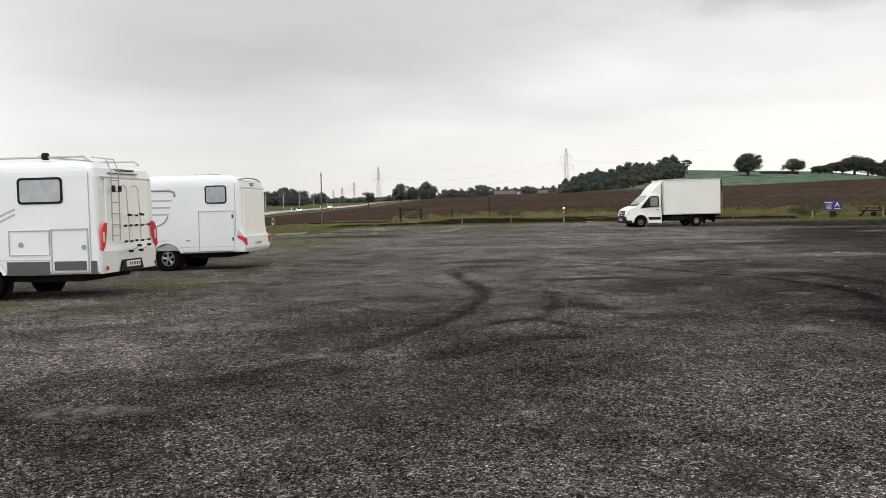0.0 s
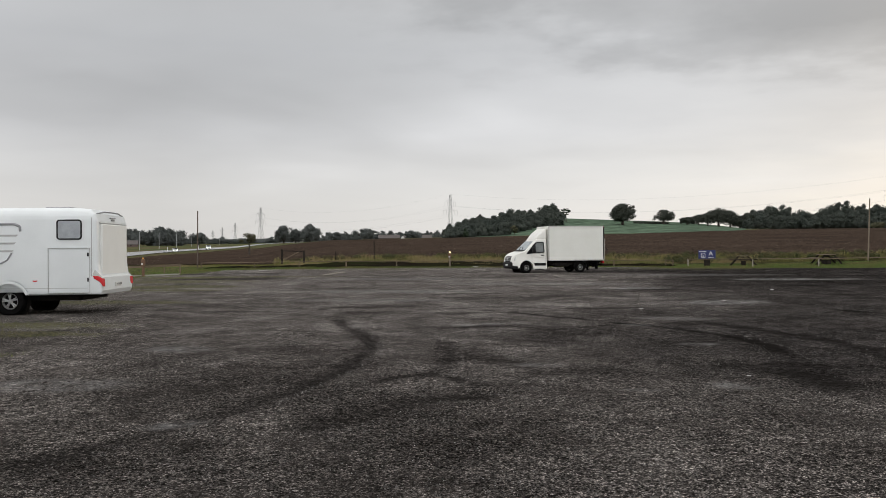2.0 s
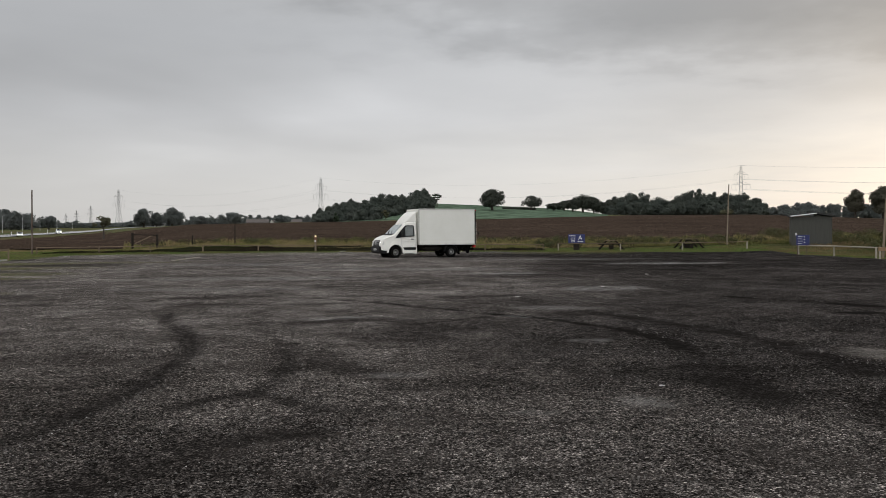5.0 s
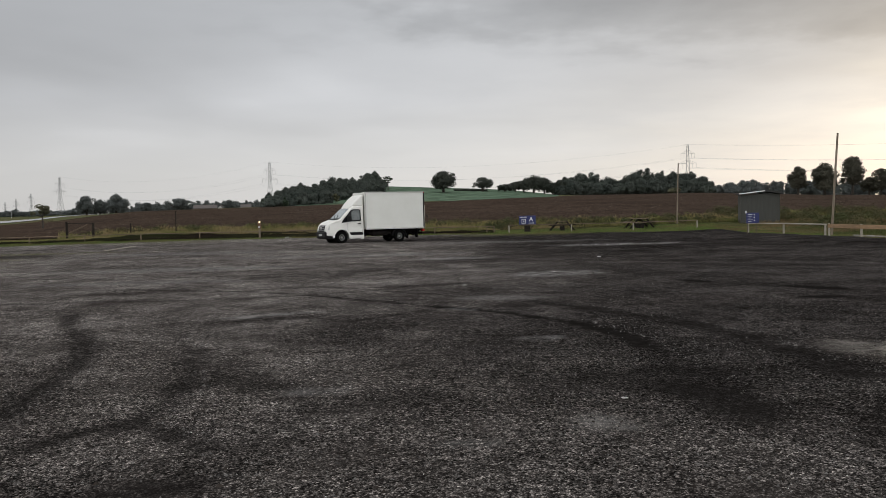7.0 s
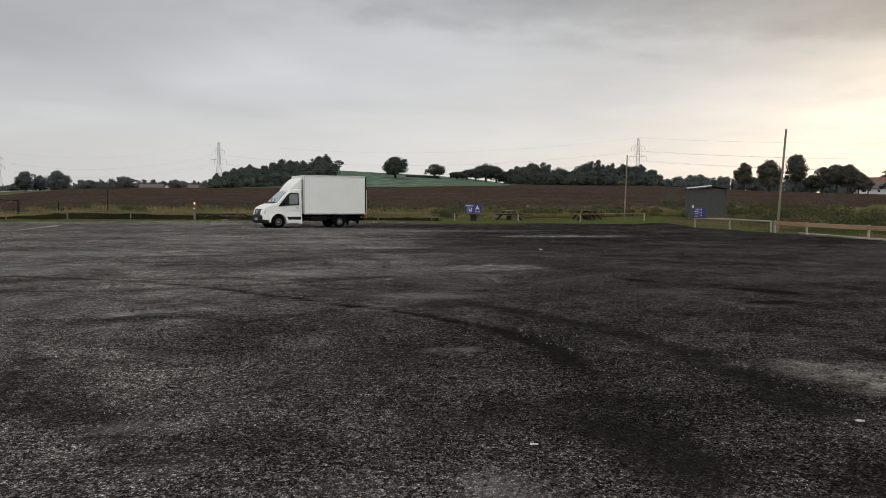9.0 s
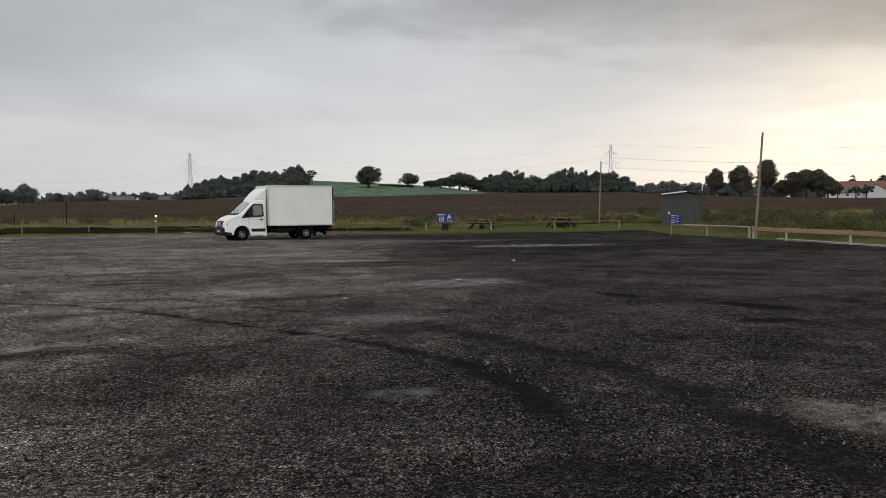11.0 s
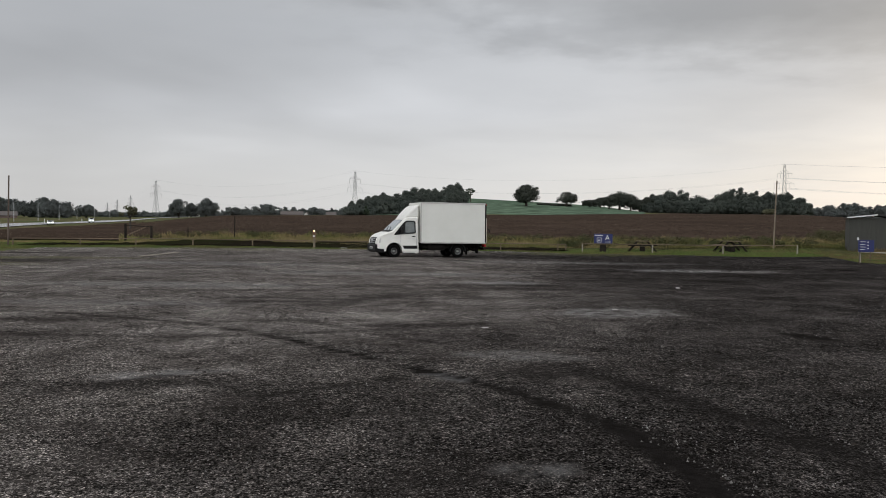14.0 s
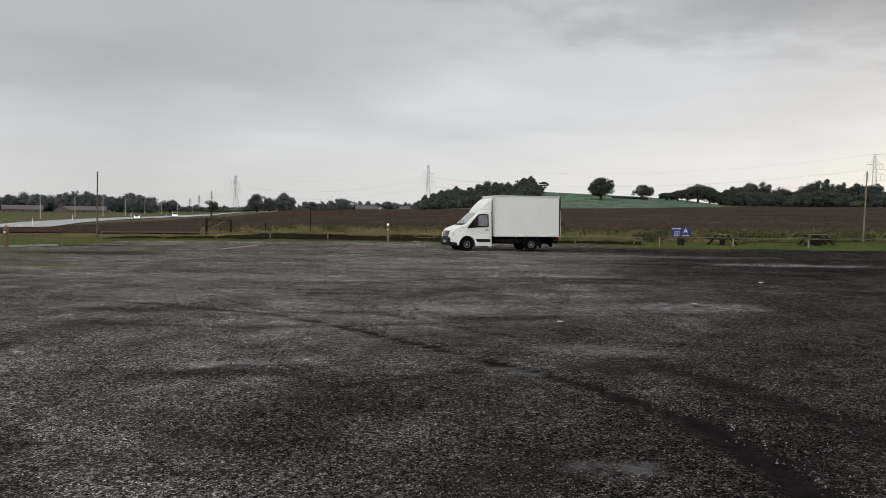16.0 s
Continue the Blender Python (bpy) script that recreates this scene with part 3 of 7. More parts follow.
crop = sheet("green_field", [[polar(a, far_edge(a) + 0.4 + (490 - far_edge(a)) * k / 24) for a in crop_az] for k in range(25)],
             0.04, PASTURE, "green young crop on the far hillside")
# soil that runs on to the left, between fence and road
left_az = [-52 + 0.5 * k for k in range(52)]


def road_near(az):
    return float(np.interp(az, [-60, -50, -44, -40, -35, -29.75, -27, -24.6, -22], [70, 108, 150, 187, 285, 393, 520, 715, 1000]))


sheet("ploughed_field", [[polar(a, 71 / math.cos(radians(max(a, -38))) + (max(road_near(a) * 0.74, 94) - 71 / math.cos(radians(max(a, -38)))) * k / 30) for a in left_az] for k in range(31)],
                 0.03, SOIL, "ploughed brown field between the fence and the road")
# the wet main road
centre = [Vector((*polar(a, road_near(a)), 0)) for a in (-60, -54, -50, -47, -44, -42, -40, -37.5, -35, -32.5, -30, -28.5, -27, -25.8, -24.6, -23.5, -22)]
dense = []
for p, q in zip(centre, centre[1:]):
    dense += [p.lerp(q, k / 6) for k in range(6)]
dense.append(centre[-1])
rows = []
for i, p in enumerate(dense):
    d = (dense[min(i + 2, len(dense) - 1)] - dense[max(i - 2, 0)]).normalized()
    s = Vector((d.y, -d.x, 0))
    rows.append([((p + s * w).x, (p + s * w).y) for w in (-3.0, -1.5, 0, 2.0, 4.0, 6.0, 8.0, 9.5, 11.0)])
road = sheet("road", rows, 0.12, ASPHALT, "wet main road shining under the overcast sky")

# ---- the gravel yard ----
def yard_right(y):
    return float(np.interp(y, [-80, 0, 30, 34, 48, 52, 60], [40, 26, 20.9, 20.3, 18.1, 18.6, 19.0])) + 0.35 * wob(y, 0.9, 5)


def yard_left(y):
    return float(np.interp(y, [-80, 0, 30, 42, 50, 60], [-60, -46, -31, -28.5, -29.5, -31])) + 0.5 * wob(y, 0.5, 8)


def yard_top(x):
    return float(np.interp(x, [-34, -26, -18, 0, 3, 19], [52.5, 54.5, 56.6, 57.2, 55.6, 54.6])) + 0.4 * wob(x, 0.7, 2)


def spline(points, steps=10):
    """A smooth line through points."""
    out, p = [], [Vector(points[0])] + [Vector(q) for q in points] + [Vector(points[-1])]
    for i in range(1, len(p) - 2):
        for k in range(steps):
            u = k / steps
            out.append(0.5 * ((2 * p[i]) + (-p[i - 1] + p[i + 1]) * u + (2 * p[i - 1] - 5 * p[i] + 4 * p[i + 1] - p[i + 2]) * u * u
                              + (-p[i - 1] + 3 * p[i] - 3 * p[i + 1] + p[i + 2]) * u ** 3))
    return out + [Vector(points[-1])]


# wheel tracks: half width, strength, line
TRACKS = (
    # the long arc ahead, pressed deeper as it comes round
    (0.08, 0.85, [(-12, 18.9), (-7.95, 18.45), (-6.2, 18.0), (-4.1, 17.0), (-2.36, 15.65)]),
    (0.09, 1.2, [(-2.36, 15.65), (-0.35, 13.7), (1.0, 12.25), (1.72, 11.15)]),
    (0.10, 1.3, [(1.72, 11.15), (2.08, 10.0), (2.2, 9.0)]),
    (0.11, 0.3, [(2.2, 9.0), (2.35, 7.6), (2.2, 6.2)]),
    (0.16, 0.75, [(1.4, 14.2), (2.5, 12.4), (3.2, 10.8), (3.55, 9.5), (3.72, 8.2), (3.77, 7.1)]),
    ) + (
    # the pair that swings in from the left
    (0.115, 0.85, [(-6.55, 13.35), (-5.9, 11.8), (-4.9, 10.1), (-4.25, 8.3), (-3.88, 6.13), (-3.85, 4.8)]),
    (0.12, 0.6, [(-3.85, 4.8), (-3.95, 3.8), (-4.0, 3.0), (-4.6, 1.0)]),
    (0.09, 0.5, [(-4.62, 12.7), (-3.7, 10.3), (-3.2, 9.3)]),
    (0.105, 0.75, [(-3.2, 9.3), (-2.85, 8.0), (-2.6, 6.6), (-2.68, 5.6)]),
    (0.08, 0.85, [(-3.1, 5.14), (-2.8, 5.75), (-2.34, 5.6), (-1.9, 5.05)]),
    (0.15, 0.45, [(-2.93, 8.88), (-2.0, 7.3), (-1.5, 6.8)]),
    (0.11, 0.7, [(-2.3, 3.95), (-2.0, 4.16), (-1.7, 4.34)]),
    (0.17, 0.5, [(-2.95, 2.5), (-2.7, 3.3), (-2.3, 3.95)]),
    (0.22, 0.4, [(-1.47, 5.18), (-1.14, 6.09), (-0.44, 6.51)]),
    (0.09, 0.55, [(-5.2, 18.2), (-4.2, 17.7), (-3.2, 18.2), (-2.5, 17.8), (-1.7, 17.0), (-0.9, 16.3), (-0.2, 15.8)]),
    (0.07, 0.6, [(-1.6, 11.8), (-1.24, 12.2), (-0.9, 12.45), (-0.4, 13.0)]),
    (0.14, 0.5, [(-12, 15.2), (-8, 15.6), (-4.6, 15.7), (-2.2, 16.6), (0.2, 18.4)]),
    (0.14, 0.5, [(-14, 23), (-9, 22.4), (-4, 22.6), (1, 24.0), (6, 27)]),
)
# blotches: x, y, length, width, turn, strength
MUD = ((7.25, 15.45, 0.85, 0.36, -65, 1.6), (6.5, 13.75, 0.5, 0.22, -5, 1.2), (5.55, 17.5, 0.6, 0.26, -50, 1.1), (5.5, 9.5, 0.7, 0.22, -80, 0.6), (2.1, 6.15, 0.8, 0.42, 100, 0.8), (0.6, 28.4, 1.6, 0.7, 10, 0.6),
       (-2.7, 22.8, 2.3, 0.6, 72, 0.5), (-4.6, 21.6, 1.6, 0.35, 12, 0.5), (-3.05, 12.55, 0.5, 0.12, 50, 0.8), (1.25, 13.6, 0.9, 0.5, 40, 0.5), (0.1, 26.8, 2.2, 0.5, 0, 0.5), (-6.2, 24.5, 2.0, 0.5, 15, 0.4),
       (1.9, 7.2, 0.8, 0.5, 20, 0.5), (-3.0, 12.2, 1.0, 0.25, 15, 0.7), (-7, 17.5, 1.6, 0.3, 10, 0.5), (-1.0, 17.8, 1.2, 0.3, 8, 0.6),
       (3.2, 5.0, 0.9, 0.5, 70, 0.5), (9.5, 22, 2.5, 0.6, -20, 0.5), (12, 30, 3, 0.9, -15, 0.5), (10.5, 36.5, 4, 1.0, 3, 0.55), (6.5, 32, 3, 0.7, 5, 0.5),
       (-22, 38, 4, 2.0, 8, 0.8), (-26, 46, 4, 1.4, 20, 0.7))
WET = ((2.8, 20.7, 1.3, 0.9, 20, 0.8), (0.2, 29.3, 1.5, 0.8, 0, 0.9), (8.2, 38.2, 3.2, 1.1, 4, 1.0), (-3.1, 12.7, 0.8, 0.22, 25, 0.8), (0.1, 13.1, 0.35, 0.14, -45, 0.7),
       (0.9, 14.8, 1.0, 0.4, -10, 0.5), (1.05, 9.7, 0.3, 0.22, 0, 0.75)) + ((-4.2, 2.4, 0.32, 0.12, 40, 0.9), (-6.9, 4.1, 1.0, 0.5, 10, 0.55),
       (-7.3, 7.6, 0.7, 0.4, 0, 0.5), (-4.9, -0.5, 0.5, 0.2, 10, 1.0), (4.6, 8.3, 0.9, 0.45, -80, 0.5), (1.09, 5.46, 0.35, 0.25, 0, 0.6), (-0.02, 5.05, 0.25, 0.12, 0, 0.5), (-1.4, 6.8, 0.3, 0.15, 0, 0.4), (-9, 26, 4.0, 1.2, 5, 0.5),
       (-4, 33, 5.0, 1.2, 3, 0.55), (-12, 38, 5.0, 1.3, 0, 0.5), (3, 44, 6.0, 1.0, 2, 0.5), (-8, 20.5, 3, 0.6, 5, 0.4))
DARKER = ((0.2, 10.9, 4.5, 2.0, 0, 0.22), (2.6, 9.0, 3.2, 1.9, 0, 0.55), (3.2, 7.6, 3.2, 3.0, 0, 0.45), (4.0, 11.0, 4.5, 2.6, 0, 0.6), (3.2, 8.2, 2.6, 1.5, 60, 0.7), (4.6, 10.6, 3.0, 2.6, 0, 0.6), (2.6, 10.9, 3.4, 2.2, 10, 0.5),
        (3.5, 16, 4, 1.5, -10, 0.5), (2.5, 51, 12, 4.0, 0, 0.9))
# paler blots put into the colour; the narrow one is a dried crust
PALER = ((8.5, 10.5, 3.0, 2.5, 0, 0.25), (-0.6, 13.95, 1.2, 0.14, -36, 0.7), (-2.6, 5.9, 1.7, 1.4, 0, 0.58), (-1.3, 8.3, 2.0, 1.3, -20, 0.43), (1.8, 1.4, 3.2, 2.4, 0, 0.58), (1.0, 4.0, 3.0, 2.0, 0, 0.3), (2.4, -1.6, 3.2, 2.1, 0, 0.72), (-1.5, -2.0, 3.4, 1.9, 0, 0.43),
       (-8.5, 14.5, 6.5, 5.5, 0, 0.85), (-5.0, 10.0, 3.4, 4.5, 0, 0.5))
TURF = ((-13.2, 11.0, 2.6, 0.8, 5, 0.9), (-16, 18.6, 3.0, 0.9, 5, 0.8), (-20.5, 29, 4.0, 1.8, 15, 0.9), (-18.5, 26, 2.5, 0.9, 10, 0.8), (-24, 34, 5, 2.0, 10, 0.9), (-21, 41, 5, 1.1, 5, 0.6),
        (-12, 9.4, 1.8, 0.6, 0, 0.8), (-17, 11.2, 3.0, 0.6, 0, 0.9), (-26, 39, 5, 2, 20, 1.0), (-14.5, 5.4, 3.5, 0.7, 0, 0.9), (-10.4, 6.2, 1.0, 0.5, 30, 0.6), (5, 54.5, 5, 1.2, 0, 0.8), (-20, 54.5, 8, 0.8, 3, 0.7))


def blot(x, y, spots):
    best = 0.0
    for sx, sy, a, b, turn, k in spots:
        if abs(x - sx) > a * 1.7 + b or abs(y - sy) > a * 1.7 + b:
            continue
        c, s = math.cos(radians(turn)), math.sin(radians(turn))
        u, v = ((x - sx) * c + (y - sy) * s) / a, (-(x - sx) * s + (y - sy) * c) / b
        r = math.hypot(u, v) + 0.45 * noise.noise(Vector((x * 1.7, y * 1.7, 3.0)))
        best = max(best, k * smooth01((1.15 - r) / 0.5))
    return best


def steps(fine_from, fine_to, fine, last, grow):
    out, v, s = [], fine_to, fine
    while v < last:
        s *= grow
        v = v + s
        out.append(min(v, last))
    inner = [fine_from + fine * k for k in range(int((fine_to - fine_from) / fine) + 1)]
    return inner + out


right = steps(0, 9, 0.14, 45, 1.12)
xs = sorted({-v for v in right if v > 0} | set(right))
xs = [v for v in xs if v >= -45] + [-60.0]
xs = sorted(set(xs))
ys = sorted({-v for v in steps(0, 2, 0.16, 80, 1.2) if v > 0} | {v for v in steps(0, 21, 0.14, 57.0, 1.035)})
lines = [(w, k, np.array([(q.x, q.y) for q in spline([(x, y, 0) for x, y in pts])])) for w, k, pts in TRACKS]
verts, index = [], {}
track_v, wet_v, turf_v, darker_v, paler_v = [], [], [], [], []
for j, y in enumerate(ys):
    lo, hi = yard_left(y), yard_right(y)
    for i, x0 in enumerate(xs):
        x = min(max(x0, lo), hi)
        yy = y
        if y > 48:
            yy = 48 + (y - 48) / (57.0 - 48) * (yard_top(x) - 48)
        if i > 0 and x0 < lo and i + 1 < len(xs) and xs[i + 1] < lo:
            continue
        if x0 > hi and xs[i - 1] > hi:
            continue
        near = abs(x) < 14 and -3 < yy < 26
        w = blot(x, yy, WET)
        z = land(x, yy) + (0.018 * noise.noise(Vector((x * 0.9, yy * 0.9, 0))) + 0.008 * noise.noise(Vector((x * 3.1, yy * 3.1, 2)))) * (1 - w)
        m = 0.0
        if near:
            jig = 0.10 * noise.noise(Vector((x * 2.3, yy * 2.3, 7)))
            for half, k, pts in lines:
                d = float(np.hypot(pts[:, 0] - x, pts[:, 1] - yy).min())
                if d < 1.2:
                    m = max(m, k * smooth01(1.25 - (d + jig) / (half * 2.0)))
            z -= 0.018 * m
        m = max(m, blot(x, yy, MUD))
        index[i, j] = len(verts)
        verts.append((x, yy, z))
        track_v.append(m), wet_v.append(w), turf_v.append(blot(x, yy, TURF))
        darker_v.append(max(blot(x, yy, DARKER), (0.27 + 0.13 * smooth01((x - 4) / 4) + 0.34 * smooth01((yy - 26) / 12)) * smooth01((x + 2.2 - 0.03 * yy + 1.6 * noise.noise(Vector((x * 0.25, yy * 0.25, 5)))) / 5.5) * smooth01((yy - 3) / 7)))
        paler_v.append(max(blot(x, yy, PALER), 0.52 * smooth01((-x - 4.5 + 2 * noise.noise(Vector((x * 0.3, yy * 0.3, 1)))) / 4), smooth01((6.5 - x + 2.5 * noise.noise(Vector((x * 0.12, yy * 0.12, 1)))) / 10) * 0.8 * smooth01((yy - 11) / 9)))
faces = []
for j in range(len(ys) - 1):
    for i in range(len(xs) - 1):
        q = [index.get(k) for k in ((i, j), (i + 1, j), (i + 1, j + 1), (i, j + 1))]
        if None not in q:
            faces.append(q)
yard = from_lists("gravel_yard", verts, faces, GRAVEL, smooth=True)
tagged(yard, "wet dark gravel parking yard with curved tyre tracks and puddles", "gravel yard", kind="structure")
for key, values in (("track", track_v), ("wet", wet_v), ("turf", turf_v), ("darker", darker_v), ("paler", paler_v)):
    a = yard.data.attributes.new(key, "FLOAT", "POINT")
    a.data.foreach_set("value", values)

# bare bank below the back barrier, the rail's shade darkened into its soil colour
bank_x = [-33 + 0.25 * k for k in range(148)]


def bank_front(x):
    return float(np.interp(x, [-33.2, -29.2, -25.8, -22.1, -17.9, 4], [54.9, 56.2, 57.3, 58.1, 58.3, 58.2]))


bank = sheet("earth_bank", [[(x, bank_front(x) - 0.2 + k * (0.2 + 0.35 * smooth01((x + 30) / 8)) + 0.25 * wob(x, 0.8, k)) for x in bank_x] for k in range(14)], 0.05,
      earth("shade_toned_bank_soil", (0.010, 0.008, 0.006), (0.019, 0.015, 0.011), 0.6, 4.0, green=(0.016, 0.018, 0.008), depth=0.08, spec=0.0), "bare earth bank under the timber barrier, toned dark for the rail's shade")
for v in bank.data.vertices:
    v.co.z += 0.09 * max(-0.35, noise.noise(Vector((v.co.x * 1.1, v.co.y * 1.1, 6)))) + 0.05 * noise.noise(Vector((v.co.x * 3.7, v.co.y * 2.5, 2)))

# ---- trees and woods ----
rnd = random.Random(7)


def leaf_cloud(verts, faces, blobs, count, size, flat=0.8):
    """Small leaf sprays over a set of blobs (centre, radius): thin quads turned at random, thickest near the skin, a few straying out."""
    total = sum(r * r for _, r in blobs)
    for c, r in blobs:
        for _ in range(max(4, int(count * r * r / total))):
            d = Vector((rnd.gauss(0, 1), rnd.gauss(0, 1), rnd.gauss(0, 1))).normalized()
            p = c + Vector((d.x, d.y, d.z * flat)) * r * (0.74 + 0.30 * rnd.random() + (0.2 * rnd.random() if rnd.random() < 0.08 else 0.0))
            face = (d + Vector((rnd.gauss(0, 0.3), rnd.gauss(0, 0.3), 0.25 + rnd.gauss(0, 0.3)))).normalized()
            u = face.cross(Vector((rnd.gauss(0, 1), rnd.gauss(0, 1), rnd.gauss(0, 1)))).normalized()
            v = u.cross(face)
            s = size * (0.55 + 0.9 * rnd.random())
            n = len(verts)
            verts += [p - u * s, p - v * s * 0.6, p + u * s, p + v * s * 0.7]
            faces.append((n, n + 1, n + 2, n + 3))


def lump(verts, faces, c, r, flat, rough=0.35, fine=0.0):
    """An uneven inner mass that keeps a crown from being seen through."""
    bm = BM()
    bmesh.ops.create_icosphere(bm, subdivisions=2, radius=1.0)
    off = Vector((rnd.random() * 90, rnd.random() * 90, 0))
    n = len(verts)
    for v in bm.verts:
        k = r * (0.82 + rough * noise.noise(v.co * 1.7 + off) + fine * noise.noise(v.co * 5.5 + off))
        verts.append(c + Vector((v.co.x * k, v.co.y * k, v.co.z * k * flat)))
    for f in bm.faces:
        faces.append(tuple(n + v.index for v in f.verts))
    bm.free()


def crown_blobs(width, low, high, count, seed):
    """A domed crown: a few broad masses with many smaller boughs round their skin."""
    r = random.Random(seed)
    out = []
    mid, half = (low + high) / 2, (high - low) / 2
    broad = max(3, count // 4)
    for k in range(count):
        a, h = r.random() * 6.283, r.uniform(-0.9, 1)
        size = math.sqrt(width * (high - low)) * (r.uniform(0.20, 0.28) if k < broad else r.uniform(0.07, 0.15))
        dome = math.sqrt(max(0.04, 1 - (h if h > 0 else h * 0.5) ** 2))
        reach = max(0.05, width / 2 * dome * (0.95 + 0.38 * noise.noise(Vector((math.cos(a) * 1.3, math.sin(a) * 1.3, h * 1.2 + seed * 7.7)))) - size * 0.8)
        reach *= r.random() ** 0.5 if k < broad else r.uniform(0.75, 1.05)
        out.append((Vector((math.cos(a) * reach, math.sin(a) * reach, mid + h * max(0.1, half - size * 0.8))), size))
    return out


def tree(name, label, height, width, clear, at, leaf=LEAF, count=1500, size=0.42, blobs=16, seed=1, group="", dense=True):
    """A trunk that forks into limbs, and a crown of leaf clumps. clear: the height of bare trunk."""
    t = thing(name, label, "tree", group, at=Matrix.Translation(at))
    puffs = crown_blobs(width, clear, height, blobs, seed)
    bm = BM()
    r0 = max(0.12, width * 0.045)
    fork = Vector((0, 0, clear + (height - clear) * 0.25))
    rod(bm, (0, 0, -0.6), fork * 0.6, r0 * 1.15, r0 * 0.85, 9)
    rod(bm, fork * 0.6, fork, r0 * 0.85, r0 * 0.7, 9)
    for c, _ in puffs[: max(6, blobs // 2)]:
        kink = fork.lerp(c, 0.5) + Vector((0, 0, -0.04 * height))
        rod(bm, fork * 0.92, kink, r0 * 0.42, r0 * 0.26, 6)
        rod(bm, kink, c, r0 * 0.26, r0 * 0.08, 5)
    part("trunk", bm, BARK, t)
    verts, faces = [], []
    if dense:
        for c, r in puffs[: max(3, blobs // 4) + blobs // 3]:
            lump(verts, faces, c, r * 0.72, 0.85, 0.5)
    leaf_cloud(verts, faces, puffs, count, size)
    from_lists("crown", verts, faces, leaf, t)
    return t


def far_tree(az, d, top, width_deg, label, clear=0.22, **more):
    p = land_polar(az, d)
    h = d * math.tan(radians(top)) + 1.62 - p.z
    return tree("tree", label, h, d * math.tan(radians(width_deg)), h * clear, p, **more)


far_tree(0.08, 398, 3.24, 2.2, "broad dark oak alone on the green hillside", clear=0.10, count=15000, blobs=70, seed=3, size=0.20)
far_tree(2.86, 418, 2.74, 1.75, "smaller oak with a gappy crown on the hillside", clear=0.14, count=7000, blobs=40, seed=4, dense=False, size=0.20)


def pine(az, d, top, width_deg, label):
    """A flat-tiered pine: bare trunk, level boughs with gaps between."""
    p = land_polar(az, d)
    h, w = d * math.tan(radians(top)) + 1.62 - p.z, d * math.tan(radians(width_deg))
    t = thing("tree", label, "tree", at=Matrix.Translation(p))
    bm = BM()
    rod(bm, (0, 0, -0.5), (0.15, 0, h * 0.92), 0.26, 0.10, 8)
    tiers, puffs = ((0.55, 0.6), (0.70, 0.95), (0.83, 1.0), (0.94, 0.55)), []
    for z, k in tiers:
        for n in range(6):
            a = 1.05 * n + z * 9
            c = Vector((math.cos(a) * w * 0.34 * k, math.sin(a) * w * 0.34 * k, h * z + rnd.uniform(-0.2, 0.2)))
            rod(bm, (0.1, 0, h * (z - 0.05)), c, 0.08, 0.03, 5)
            puffs.append((c, w * 0.17 * k))
    part("trunk", bm, BARK, t)
    verts, faces = [], []
    leaf_cloud(verts, faces, puffs, 3200, 0.2, flat=0.35)
    from_lists("crown", verts, faces, NEEDLE, t)


pine(-3.86, 425, 2.95, 0.66, "pine with a flat tiered crown beside the wood")
for az, d, top, w, s in ((4.45, 425, 2.18, 1.3, 11), (5.2, 428, 2.36, 1.2, 12), (5.8, 432, 2.5, 1.3, 13), (6.5, 436, 2.86, 1.9, 14), (7.25, 436, 2.58, 1.5, 15), (7.85, 438, 2.25, 1.3, 16), (8.35, 438, 2.4, 1.3, 17)):
    far_tree(az, d, top, w, "dark oak in the row along the field edge", clear=0.06, count=8000, blobs=44, seed=s, size=0.2, group="oaks along the field edge", dense=s % 3 > 0)
far_tree(24.03, 300, 2.78, 1.45, "slim tall tree standing by the field edge", clear=0.16, leaf=LEAFR, count=8000, blobs=44, seed=21, size=0.19)
far_tree(25.6, 300, 2.98, 1.8, "large dark spreading tree by the field edge", clear=0.08, leaf=LEAFR, count=9000, blobs=48, seed=22, size=0.2)
far_tree(27.22, 305, 3.3, 1.7, "tall tree with a narrow broken crown", clear=0.18, leaf=LEAFR, count=8500, blobs=40, seed=23, size=0.2)
for k, (az, top, w) in enumerate(((28.15, 1.9, 1.2), (28.8, 2.42, 1.5), (29.6, 2.6, 1.7), (30.25, 2.6, 1.5), (30.85, 2.1, 1.2), (31.4, 1.6, 0.9))):
    far_tree(az, 310, top, w, "birch in the group before the farm", clear=0.15, leaf=LEAFR, count=6000, blobs=38, seed=31 + k, group="birches before the farm", size=0.22, dense=k % 3 != 1)
far_tree(32.4, 385, 1.45, 1.0, "round garden tree in front of the farmhouse", clear=0.3, count=600, blobs=9, seed=41, size=0.3)
far_tree(33.0, 387, 1.5, 1.0, "round garden tree in front of the farmhouse", clear=0.3, count=600, blobs=9, seed=42, size=0.3)
far_tree(33.9, 440, 2.1, 1.4, "dark tree behind the farm roofs", clear=0.2, count=800, blobs=10, seed=43)
far_tree(32.2, 445, 2.15, 0.7, "thin tree behind the farm roofs", clear=0.3, count=400, blobs=8, seed=44, dense=False)
far_tree(-26.8, 236, 1.42, 1.35, "small bare-looking roadside tree", clear=0.3, leaf=LEAFC, count=420, blobs=10, seed=51, dense=False, size=0.28)
far_tree(-11.2, 302, 1.58, 0.62, "dark conical bush in front of the wood", clear=0.02, leaf=NEEDLE, count=700, blobs=8, seed=52, size=0.35)
far_tree(-7.6, 318, 1.8, 0.55, "pale young tree in front of the wood", clear=0.1, leaf=LEAFC, count=500, blobs=8, seed=53, size=0.3)


